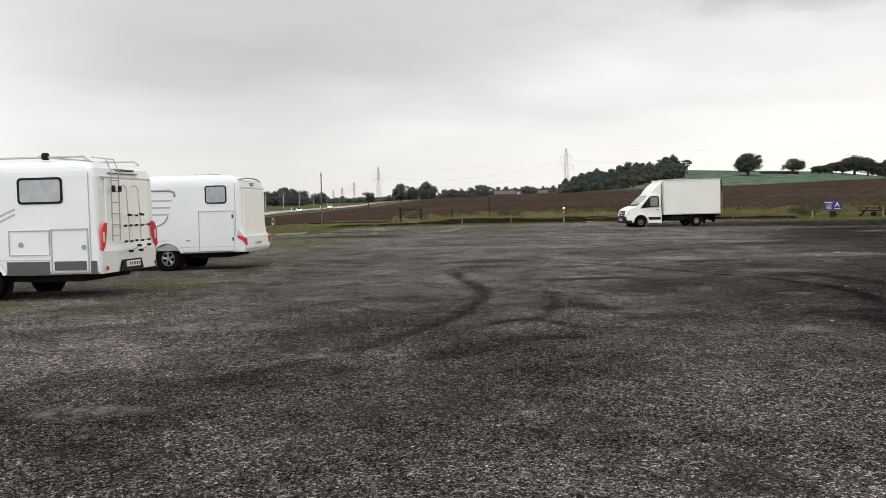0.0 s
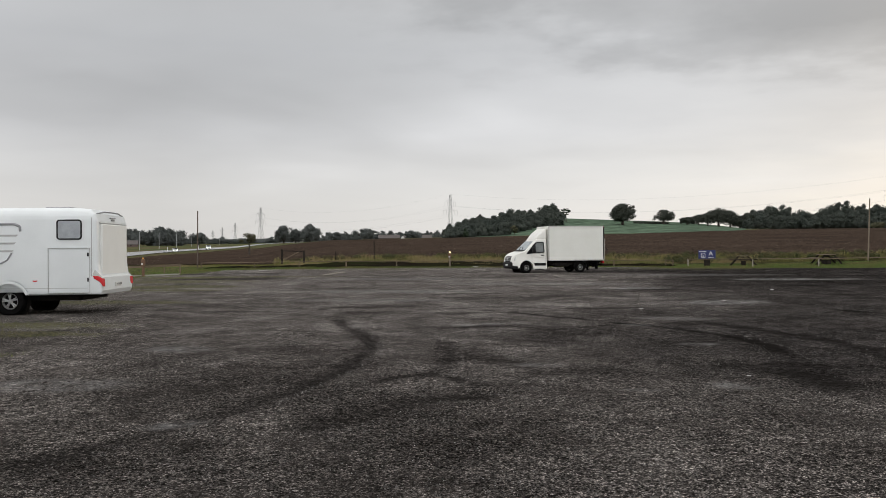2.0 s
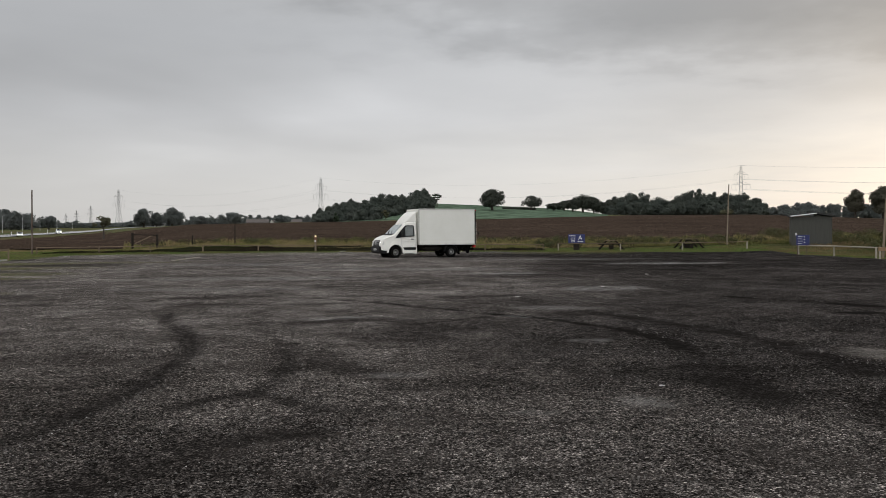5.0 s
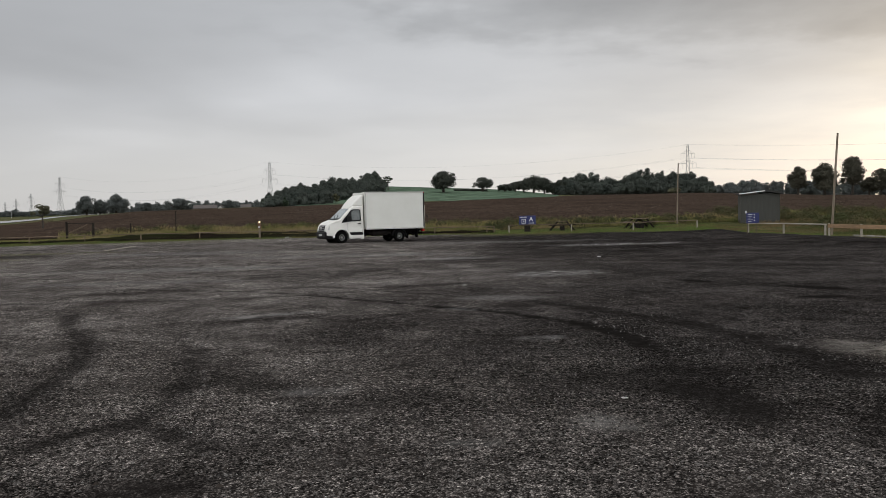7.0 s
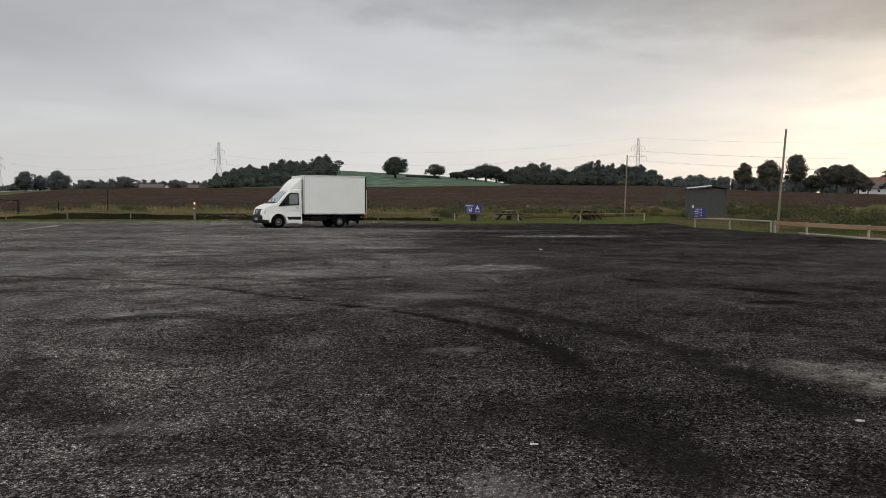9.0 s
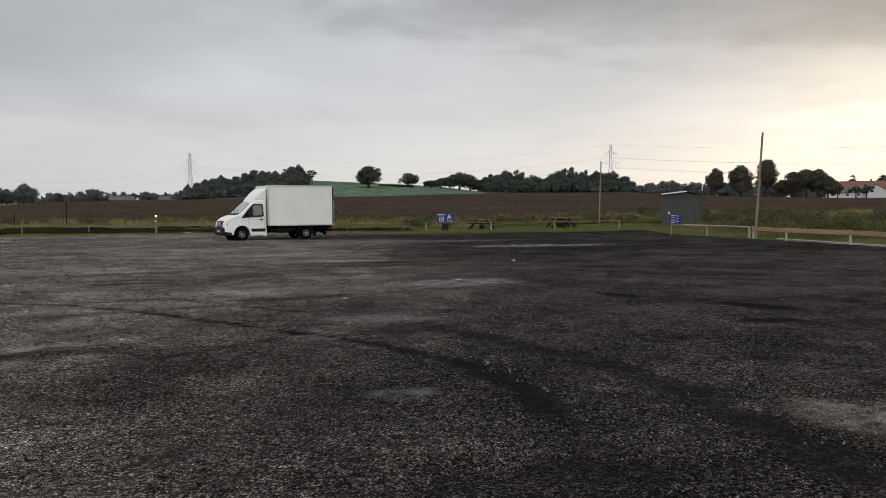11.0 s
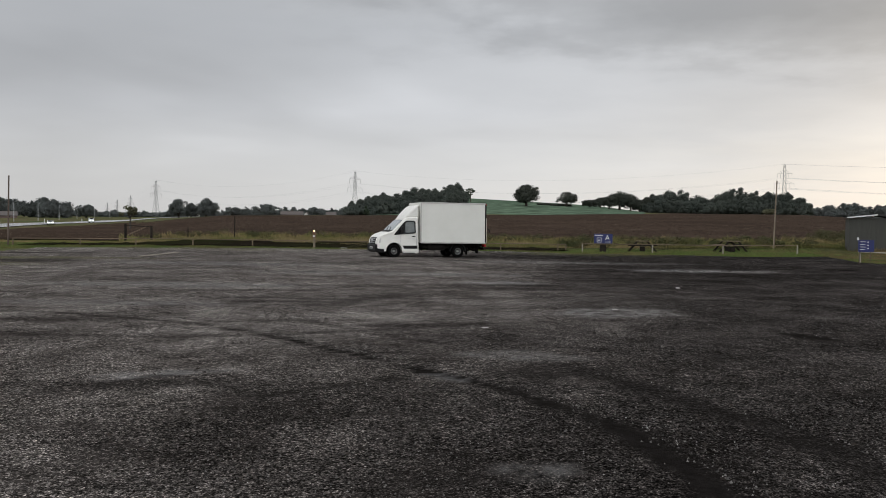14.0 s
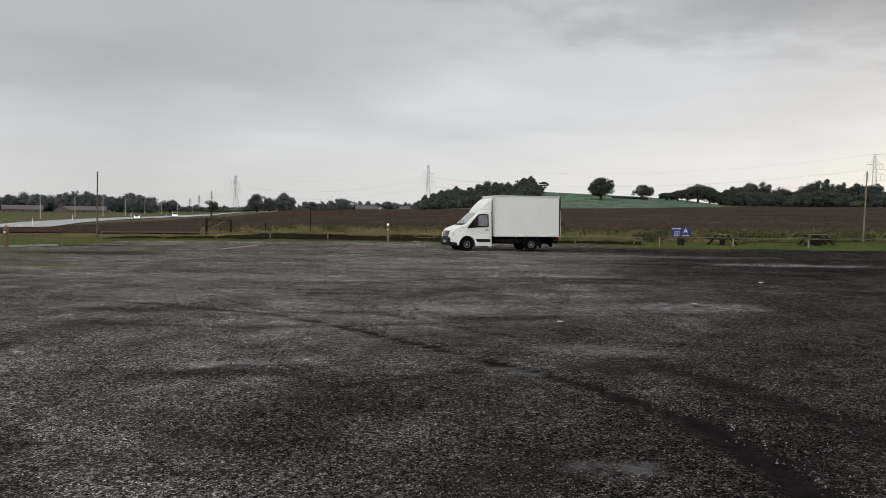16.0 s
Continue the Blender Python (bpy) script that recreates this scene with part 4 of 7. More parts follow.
def wood(name, label, spots, leaf, per=2600, size=0.27, trunks=True):
    """A mass of trees as one body: (azimuth, distance, elevation of the top, width in degrees)."""
    t = tagged(new(name), label, "wood", kind="stuff")
    verts, faces = [], []
    bm = BM()
    for az, d, top, w in spots:
        p = land_polar(az, d)
        h = d * math.tan(radians(top)) + 1.62 - p.z
        width = d * math.tan(radians(w))
        if h < 1:
            continue
        puffs = [(p + c, r) for c, r in crown_blobs(width * 1.15, h * -0.18, h * 1.0, 22, rnd.random())]
        for c, r in puffs:
            lump(verts, faces, c, r * 0.62, 0.9, 0.5)
        lump(verts, faces, p + Vector((0, 0, h * 0.38)), width * 0.36, h * 0.44 / (width * 0.36), 0.3)
        leaf_cloud(verts, faces, puffs, per, size)
        if trunks:
            rod(bm, p - Vector((0, 0, 0.5)), p + Vector((0, 0, h * 0.6)), width * 0.04, width * 0.02, 6)
    from_lists("crown", verts, faces, leaf, t)
    if trunks:
        part("trunk", bm, BARK, t)
    else:
        bm.free()
    return t


def line_of(table, a0, a1, step, d0, d1, w, jitter=0.12):
    out, a = [], a0
    while a < a1:
        top = float(np.interp(a, [q for q, _ in table], [z for _, z in table]))
        out.append((a + rnd.uniform(-0.1, 0.1), rnd.uniform(d0, d1), top + rnd.uniform(-jitter, jitter * 0.6), w * rnd.uniform(0.8, 1.3)))
        a += step
    return out


hill = [(-12.5, 1.40), (-12.16, 1.90), (-11.4, 2.27), (-10.6, 2.43), (-9.3, 2.65), (-8.7, 2.87), (-7.65, 2.99), (-7.0, 2.95), (-6.2, 3.03), (-5.64, 2.90), (-5.35, 3.15), (-4.8, 3.45), (-4.3, 3.10), (-4.1, 2.55)]


def hill_rows():
    """Rows of crowns, from the wood's front edge back up the slope to its skyline."""
    out = []
    for k in range(4):
        a = -12.3 + 0.09 * k
        while a < -4.05:
            front = float(np.interp(a, [-12.5, -8.3, -6.0, -4.0], [306, 310, 368, 386]))
            foot = math.degrees(math.atan2(land_polar(a, front).z - 1.62, front))
            sky = float(np.interp(a, [q for q, _ in hill], [z for _, z in hill]))
            top = foot + (sky - foot) * (0.55, 0.74, 0.90, 1.0)[k]
            out.append((a + rnd.uniform(-0.12, 0.12), front + 5 + (16 + 4 * k) * k + rnd.uniform(-4, 4), top + rnd.uniform(-0.14, 0.06), rnd.uniform(0.75, 1.35)))
            a += 0.52
    return out


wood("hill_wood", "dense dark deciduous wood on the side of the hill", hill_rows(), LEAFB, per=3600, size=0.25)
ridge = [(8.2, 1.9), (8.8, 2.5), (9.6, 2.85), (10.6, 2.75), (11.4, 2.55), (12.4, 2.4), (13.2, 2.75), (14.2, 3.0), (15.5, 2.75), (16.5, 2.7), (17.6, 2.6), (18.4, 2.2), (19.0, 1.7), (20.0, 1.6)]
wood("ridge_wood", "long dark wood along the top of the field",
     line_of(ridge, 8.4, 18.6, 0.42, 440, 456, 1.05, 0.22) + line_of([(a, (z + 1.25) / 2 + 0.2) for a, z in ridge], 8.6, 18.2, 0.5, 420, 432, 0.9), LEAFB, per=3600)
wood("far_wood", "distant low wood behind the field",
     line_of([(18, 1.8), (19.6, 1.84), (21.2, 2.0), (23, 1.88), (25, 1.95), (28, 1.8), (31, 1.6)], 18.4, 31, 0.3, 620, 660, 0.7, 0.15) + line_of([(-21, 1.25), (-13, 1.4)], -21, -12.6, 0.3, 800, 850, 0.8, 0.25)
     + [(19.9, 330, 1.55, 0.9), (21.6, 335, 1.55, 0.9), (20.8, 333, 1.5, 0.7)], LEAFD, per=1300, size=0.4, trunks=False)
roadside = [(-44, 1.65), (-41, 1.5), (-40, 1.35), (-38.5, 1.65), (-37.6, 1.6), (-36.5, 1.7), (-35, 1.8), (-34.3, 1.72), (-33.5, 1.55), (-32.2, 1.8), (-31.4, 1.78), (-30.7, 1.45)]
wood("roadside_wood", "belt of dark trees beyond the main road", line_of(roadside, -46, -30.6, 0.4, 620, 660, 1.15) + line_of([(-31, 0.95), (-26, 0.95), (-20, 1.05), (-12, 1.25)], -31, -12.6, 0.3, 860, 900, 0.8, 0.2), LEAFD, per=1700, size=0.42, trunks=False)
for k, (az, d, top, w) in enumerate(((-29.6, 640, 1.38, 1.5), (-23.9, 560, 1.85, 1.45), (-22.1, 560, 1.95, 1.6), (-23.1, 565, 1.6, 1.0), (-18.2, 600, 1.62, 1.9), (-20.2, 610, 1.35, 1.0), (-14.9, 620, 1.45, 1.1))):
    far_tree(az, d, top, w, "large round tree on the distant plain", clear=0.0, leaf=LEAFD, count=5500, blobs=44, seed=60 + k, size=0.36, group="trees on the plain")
hedge = tagged(new("hedge"), "low dark hedge across the green hillside", "hedge", kind="stuff")
verts, faces = [], []
for k in range(46):
    p = land_polar(0.9 + k * 0.05, 424)
    lump(verts, faces, p + Vector((0, 0, 0.5)), 0.8, 0.9)
leaf_cloud(verts, faces, [(land_polar(0.9 + k * 0.1, 424) + Vector((0, 0, 0.6)), 0.9) for k in range(23)], 500, 0.3)
from_lists("crown", verts, faces, LEAF, hedge)
bush = tagged(new("bush"), "pale round bush at the far side of the field", "bush", kind="stuff")
verts, faces = [], []
puffs = [(land_polar(15.9 + 0.1 * k, 385) + Vector((0, 0, 1.2 + 0.3 * (k % 2))), 1.5) for k in range(6)]
for c, r in puffs:
    lump(verts, faces, c, r, 0.8)
leaf_cloud(verts, faces, puffs, 500, 0.3)
from_lists("crown", verts, faces, LEAFC, bush)

# ---- power line ----
def pylon(az, d, top, turn):
    p = land_polar(az, d)
    h = d * math.tan(radians(top)) + 1.62 - p.z
    t = thing("pylon", "grey steel lattice pylon with two cross arms", "pylon", "pylons of the power line", at=Matrix.Translation(p) @ pose(0, 0, 0, 0, 0, turn))
    th = 0.055 + 0.00005 * d
    levels = [(0, 0.080), (0.15, 0.062), (0.28, 0.049), (0.40, 0.039), (0.51, 0.031), (0.62, 0.026), (0.715, 0.024), (0.81, 0.021), (0.89, 0.019), (0.97, 0.016)]
    bm = BM()
    for (a, wa), (b, wb) in zip(levels, levels[1:]):
        for sx, sy in ((1, 1), (1, -1), (-1, -1), (-1, 1)):
            rod(bm, (sx * wa * h, sy * wa * h, a * h), (sx * wb * h, sy * wb * h, b * h), th, sides=4)
        for sx, sy, ex, ey in ((1, 1, 1, -1), (1, -1, -1, -1), (-1, -1, -1, 1), (-1, 1, 1, 1)):
            rod(bm, (sx * wa * h, sy * wa * h, a * h), (ex * wb * h, ey * wb * h, b * h), th * 0.6, sides=3)
            rod(bm, (ex * wa * h, ey * wa * h, a * h), (sx * wb * h, sy * wb * h, b * h), th * 0.6, sides=3)
    part("mast", bm, STEEL, t)
    tips = []
    for z, reach in ((0.62, 0.168), (0.81, 0.128)):
        for s in (-1, 1):
            bm = BM()
            tip = (s * reach * h, 0, z * h)
            for sy in (-1, 1):
                rod(bm, (s * 0.03 * h, sy * 0.028 * h, z * h), tip, th * 0.8, sides=4)
            rod(bm, (s * 0.026 * h, 0, (z + 0.065) * h), tip, th * 0.7, sides=3)
            mid = (s * reach * 0.55 * h, 0, z * h)
            rod(bm, (s * 0.026 * h, 0, (z + 0.065) * h), mid, th * 0.6, sides=3)
            for q in (tip, mid):
                rod(bm, q, (q[0], 0, q[2] - 0.085 * h), th * 0.9, sides=4)
                tips.append(t.matrix_basis @ Vector((q[0], 0, q[2] - 0.085 * h)))
            part("cross_arm", bm, STEEL, t)
    bm = BM()
    rod(bm, (-0.055 * h, 0, 0.985 * h), (0.055 * h, 0, 0.985 * h), th * 0.8, sides=4)
    rod(bm, (0, 0, 0.95 * h), (0, 0, h), th, sides=4)
    part("peak", bm, STEEL, t)
    tips += [t.matrix_basis @ Vector((s * 0.055 * h, 0, 0.985 * h)) for s in (-1, 1)]
    return tips


towers = [pylon(52, 720, 4.4, 10), pylon(17.0, 550, 4.54, -8), pylon(-12.05, 640, 4.06, 35), pylon(-25.37, 800, 3.08, 60), pylon(-26.98, 1380, 2.0, 60), pylon(-27.8, 1750, 1.68, 60), pylon(-28.4, 2050, 1.48, 60)]
for k, (a, b) in enumerate(zip(towers, towers[1:])):
    line = thing("power_line", "thin sagging power line wires between two pylons", "power line", "power line spans")
    for p, q in zip(a, b):
        bm = BM()
        n = 12
        pts = [p.lerp(q, i / n) - Vector((0, 0, (9.0 if k < 3 else 5.0) * 4 * (i / n) * (1 - i / n))) for i in range(n + 1)]
        tube(bm, pts, 0.03 if k == 0 else 0.016, 3)
        part("wire", bm, WIRE, line)

# ---- buildings far off ----
def house(az, d, length, depth, eaves, ridge, turn, wall, roof, label, windows=0, chimney=False, door=False):
    p = land_polar(az, d)
    t = thing("house", label, "house", "far farm buildings", at=Matrix.Translation(p) @ pose(0, 0, 0, 0, 0, turn))
    bm = BM()
    box(bm, -length / 2, length / 2, -depth / 2, depth / 2, -1.0, eaves)
    part("wall", bm, wall, t)
    for s in (-1, 1):
        bm = BM()
        prism(bm, [(-depth / 2, eaves), (depth / 2, eaves), (0, ridge)], s * length / 2 - 0.1, s * length / 2 + 0.1)
        bmesh.ops.rotate(bm, verts=bm.verts, matrix=Matrix.Rotation(radians(90), 3, "Z"))
        part("gable", bm, wall, t)
    bm = BM()
    for s in (-1, 1):
        outline = [(s * (depth / 2 + 0.4), eaves - 0.25), (0, ridge + 0.12), (0, ridge + 0.3), (s * (depth / 2 + 0.4), eaves - 0.05)]
        prism(bm, outline, -length / 2 - 0.4, length / 2 + 0.4)
    bmesh.ops.rotate(bm, verts=bm.verts, matrix=Matrix.Rotation(radians(90), 3, "Z"))
    part("roof", bm, roof, t)
    for k in range(windows):
        x = -length / 2 + length * (k + 0.5) / windows
        bm = BM()
        box(bm, x - 0.5, x + 0.5, -depth / 2 - 0.04, -depth / 2 + 0.02, eaves * 0.4, eaves * 0.75)
        part("window", bm, GLASS, t)
    if door:
        bm = BM()
        box(bm, length * 0.1 - 0.6, length * 0.1 + 0.6, -depth / 2 - 0.04, -depth / 2 + 0.02, 0, eaves * 0.8)
        part("door", bm, WOODDARK, t)
    if chimney:
        bm = BM()
        box(bm, -0.4, 0.4, -0.4, 0.4, ridge - 0.5, ridge + 1.1)
        part("chimney", bm, BRICK, t)
    return t


house(32.2, 405, 17, 7, 2.6, 5.4, -30, PLASTER, TILEDARK, "long white farmhouse with a dark roof", 4)
house(33.55, 398, 7, 8, 2.9, 5.6, 58, PLASTER, TILEDARK, "white gabled farmhouse wing with a dark door", 1, door=True)
house(33.2, 425, 30, 8, 3.5, 7.6, -30, PLASTER, TILE, "barn with a long red tiled roof behind the farmhouse", 3, True)
house(31.05, 396, 5, 5, 2.2, 4.0, -30, PLASTER, TILEDARK, "small white outbuilding with a dark roof", 1)
house(-38.4, 560, 22, 9, 1.6, 3.9, 38, BRICK, TILEDARK, "long low barn with a grey roof beyond the road", 3)
house(-36.2, 540, 9, 8, 1.7, 4.2, -55, BRICK, TILE, "red brick gabled house beyond the road", 2, True)
house(-34.9, 565, 26, 9, 1.5, 3.8, 36, BRICK, TILEDARK, "long low barn with a grey roof beyond the road", 3)
house(-22.9, 575, 7, 6, 2.0, 3.6, 20, PLASTER, ROOFLIGHT, "white house with a pale roof among the trees", 3)
house(-16.4, 760, 20, 8, 2.4, 5.2, 15, BRICK, TILEDARK, "dark roofed farmhouse on the plain", 3, True)
house(-15.3, 755, 5, 5, 2.4, 4.6, 60, PLASTER, TILEDARK, "white gabled cottage on the plain", 1)
house(-13.7, 770, 9, 7, 2.4, 5.0, 10, PLASTER, TILEDARK, "small white house with a dark roof on the plain", 2)

# ---- along the main road ----
def street_lamp(az, d, top):
    p = land_polar(az, d)
    h = d * math.tan(radians(top)) + 1.62 - p.z
    t = thing("street_lamp", "slim grey steel street lamp beside the main road", "street lamp", "street lamps along the road", at=Matrix.Translation(p))
    bm = BM()
    rod(bm, (0, 0, -0.2), (0, 0, h), 0.13, 0.09, 8)
    part("pole", bm, LAMPPOST, t)
    bm = BM()
    rod(bm, (0, 0, h - 0.05), (1.0, -0.4, h + 0.1), 0.07, 0.06, 6)
    part("arm", bm, LAMPPOST, t)
    bm = BM()
    box(bm, 0.7, 1.4, -0.6, -0.3, h + 0.02, h + 0.2, 0.04)
    part("lantern", bm, GREYTRIM, t)


for az, d, top in ((-40.2, 262, 1.55), (-37.34, 305, 1.46), (-35.35, 342, 1.40), (-33.7, 378, 1.37), (-32.36, 430, 1.28), (-31.17, 490, 1.23), (-30.14, 560, 1.1), (-29.13, 620, 1.01), (-28.2, 700, 0.95)):
    street_lamp(az, d, top)


def marker_post(az, d):
    p = land_polar(az, d)
    t = thing("marker_post", "white plastic roadside marker post with a reflector", "marker post", "marker posts along the road", at=Matrix.Translation(p))
    bm = BM()
    box(bm, -0.12, 0.12, -0.06, 0.06, -0.1, 1.6, 0.03)
    part("post", bm, SIGNWHITE, t)
    bm = BM()
    box(bm, -0.125, 0.125, -0.065, 0.065, 1.15, 1.35)
    part("reflector_band", bm, INK, t)


for az, d in ((-37.7, 205), (-35.45, 270), (-31.98, 345), (-29.82, 410)):
    marker_post(az, d)


def car(az, d, turn, paint, label, van=False):
    p = land_polar(az, d) + Vector((0, 0, 0.14))
    t = thing("car", label, "car", "cars on the road", at=Matrix.Translation(p) @ pose(0, 0, 0, 0, 0, turn))
    k = 1.35 if van else 1.0
    bm = BM()
    prism(bm, [(-2.2, 0.3), (2.1, 0.3), (2.25, 0.65), (1.9, 0.9 * k), (1.2, 1.0 * k), (0.5, 1.45 * k), (-1.4, 1.5 * k), (-2.1, 1.05 * k), (-2.25, 0.7)], -0.88, 0.88, 0.12)
    part("body", bm, paint, t)
    bm = BM()
    prism(bm, [(1.16, 1.02 * k), (0.52, 1.42 * k), (0.56, 1.46 * k), (1.24, 1.03 * k)], -0.72, 0.72)
    part("windscreen", bm, GLASS, t)
    for s in (-1, 1):
        bm = BM()
        prism(bm, [(-1.5, 1.05 * k), (0.9, 1.05 * k), (0.4, 1.4 * k), (-1.3, 1.42 * k)], s * 0.885 - 0.01, s * 0.885 + 0.01)
        part("side_window", bm, GLASS, t)
        bm = BM()
        box(bm, 2.12, 2.24, s * 0.62 - 0.22, s * 0.62 + 0.22, 0.66, 0.86, 0.03)
        part("headlight", bm, HEAD, t, "lit white headlight")
        for x in (-1.35, 1.35):
            bm = BM()
            ring(bm, (x, 0.32), 0.32, 0.05, s * 0.9, s * 0.66, 14)
            part("wheel", bm, RUBBER, t)


car(-31.6, 292, -58, WHITE, "white car with lit headlights on the wet road")
car(-29.25, 362, -55, WHITE, "white van with lit headlights on the wet road", True)

# ---- fences and small things round the yard ----
def on(x, y):
    return Vector((x, y, land(x, y)))


def fence(label, points, height, rail, post_mat, rail_mat, low_rail=False, group="", thick=0.05, wide=0.12, sunk=0.04, post=0.042):
    """A low barrier: a post at each point, a plank laid along the tops, in lengths from post to post."""
    t = thing("fence", label, "fence", group)
    pts = [on(x, y) for x, y in points]
    for k, p in enumerate(pts):
        q = pts[min(k + 1, len(pts) - 1)] - pts[max(k - 1, 0)]
        turn = math.atan2(q.y, q.x)
        bm = BM()
        box(bm, -post, post, -post, post, -0.3, height - sunk + 0.06, 0.012)
        ob = part("post", bm, post_mat, t)
        ob.matrix_basis = Matrix.Translation(p) @ Matrix.Rotation(turn, 4, "Z") @ Matrix.Rotation(0.03 * wob(k * 3.1 + p.x, 1.0), 4, "Y")
    for z in ([height, height * 0.45] if low_rail else [height]):
        for a, b in zip(pts, pts[1:]):
            d = b - a
            bm = BM()
            if rail == "flat":
                box(bm, -0.02, d.length - 0.02, -wide / 2, wide / 2, -thick / 2, thick / 2, 0.01)
            else:
                box(bm, -0.02, d.length - 0.02, -0.075, -0.035, -wide, 0.0, 0.008)
            ob = part("rail", bm, rail_mat, t)
            ob.matrix_basis = Matrix.Translation(a + Vector((0, 0, z))) @ d.to_track_quat("X", "Z").to_matrix().to_4x4()
    return t


fence("low weathered timber barrier along the back of the yard", [(-33.2, 55.0), (-29.2, 56.3), (-25.8, 57.4), (-22.1, 58.3), (-17.9, 58.5), (-13.5, 58.5), (-9.2, 58.5), (-4.9, 58.5), (-0.75, 58.5), (3.05, 58.5), (3.56, 58.4)],
      0.46, "flat", WOODGREY, WOODGREY, thick=0.055, wide=0.14)
fence("low weathered timber barrier by the picnic tables", [(4.66, 58.4), (9.2, 58.4), (13.7, 58.4), (18.1, 57.6)], 0.52, "flat", WOODPALE, WOODGREY, thick=0.055, wide=0.13)
fence("pale bleached timber barrier near the shed", [(18.15, 48.0), (19.0, 45.0), (19.45, 41.0)], 0.55, "flat", WOODPALE, WOODPALE, thick=0.06, wide=0.2)
fence("new orange timber barrier along the yard edge", [(19.5, 40.7), (19.75, 38.0), (20.35, 34.0), (21.0, 30.0), (21.7, 26.0), (22.4, 22.0)], 0.58, "plank", WOODPALE, WOODNEW, wide=0.19)
fence("brown two-rail timber barrier at the corner of the yard", [(-33.5, 38.6), (-30.0, 42.0), (-29.9, 44.2), (-30.4, 47.0)], 0.66, "plank", WOODGREY, WOODGREY, wide=0.13)
# ground beams below the barriers
for name, a, b, label in (("edging_beam", (20.1, 39.4), (22.6, 20.0), "pale concrete edging beam along the gravel"), ("edging_beam", (-31.5, 40.2), (-29.4, 45.2), "pale timber edging beam in the grass")):
    p, q = on(*a), on(*b)
    bm = BM()
    box(bm, 0, (q - p).length, -0.08, 0.08, -0.1, 0.055, 0.015)
    ob = part(name, bm, SLEEPER)
    tagged(ob, label, "edging beam", "edging beams")
    ob.matrix_basis = Matrix.Translation(p) @ (q - p).to_track_quat("X", "Z").to_matrix().to_4x4()


def pole(x, y, top, r, lean, material, label):
    p = on(x, y)
    t = thing("pole", label, "pole", "timber poles round the yard", at=Matrix.Translation(p))
    bm = BM()
    h = top - p.z
    rod(bm, (0, 0, -0.4), (lean * 0.5, 0, h * 0.5), r, r * 0.9, 12)
    rod(bm, (lean * 0.5, 0, h * 0.5), (lean, 0, h), r * 0.9, r * 0.8, 12)
    part("shaft", bm, material, t)
    bm = BM()
    rod(bm, (lean, 0, h), (lean, 0, h + 0.025), r * 0.82, r * 0.8, 12)
    part("cap", bm, WOODPALE, t)
    return t


pole(-33.6, 55.1, 4.87, 0.058, 0.05, POLEDARK, "slender dark timber pole at the end of the barrier")
pole(18.5, 64.0, 5.36, 0.055, 0.15, POLEWOOD, "tall timber pole behind the picnic tables")
pole(20.12, 41.75, 5.42, 0.062, 0.34, POLEWOOD, "tall leaning timber pole beside the yard barrier")

# bollards with a lamp
def lamp_bollard(x, y, top, label, lit):
    p = on(x, y)
    h = top - p.z
    t = thing("power_bollard", label, "bollard", "power bollards", at=Matrix.Translation(p))
    bm = BM()
    box(bm, -0.06, 0.06, -0.06, 0.06, -0.2, h - 0.5, 0.01)
    part("post", bm, WOODRED if not lit else POLEWOOD, t)
    bm = BM()
    box(bm, -0.11, 0.11, -0.1, 0.1, h - 0.55, h - 0.12, 0.02)
    part("socket_box", bm, WOODRED, t)
    bm = BM()
    box(bm, -0.06, 0.06, -0.115, -0.1, h - 0.48, h - 0.38)
    part("label_plate", bm, SIGNWHITE, t)
    bm = BM()
    rod(bm, (0, 0, h - 0.12), (0, 0, h - 0.02), 0.055, 0.04, 10)
    part("lamp_head", bm, LAMP if lit else ORANGE, t)
    return t


lamp_bollard(-13.45, 58.2, 1.50, "timber power bollard with a lit warm lamp on top", True)
lamp_bollard(-30.0, 41.9, 1.28, "red-brown power bollard at the corner barrier", False)

# field gate
gate = thing("field_gate", "dark timber field gate beyond the barrier", "gate", at=Matrix.Translation(on(-30.4, 67) + Vector((0, 0, 0.12))))
for x, h in ((-1.1, 1.25), (1.1, 1.1)):
    bm = BM()
    box(bm, x - 0.08, x + 0.08, -0.08, 0.08, -0.4, h, 0.02)
    part("post", bm, WOODBLACK, gate)
bm = BM()
rod(bm, (-1.05, 0, 1.1), (1.05, 0, 1.02), 0.035, sides=6)
part("rail", bm, WOODBLACK, gate)
bm = BM()
rod(bm, (-0.9, 0, 0.3), (0.6, 0, 0.98), 0.04, sides=6)
part("brace", bm, WOODGREY, gate)
for x, y, h in ((-25.8, 66.0, 0.95), (-22.9, 68.5, 1.75)):
    p = on(x, y)
    bm = BM()
    rod(bm, (0, 0, -0.3), (0.02, 0, h), 0.05, 0.045, 8)
    ob = part("stake", bm, WOODBLACK)
    tagged(ob, "short dark timber stake at the field edge", "stake", "stakes at the field edge")
    ob.matrix_basis = Matrix.Translation(p)


# blue signs
def sign_bars(bm, x0, x1, z0, z1, y):
    box(bm, x0, x1, y - 0.004, y, z0, z1)


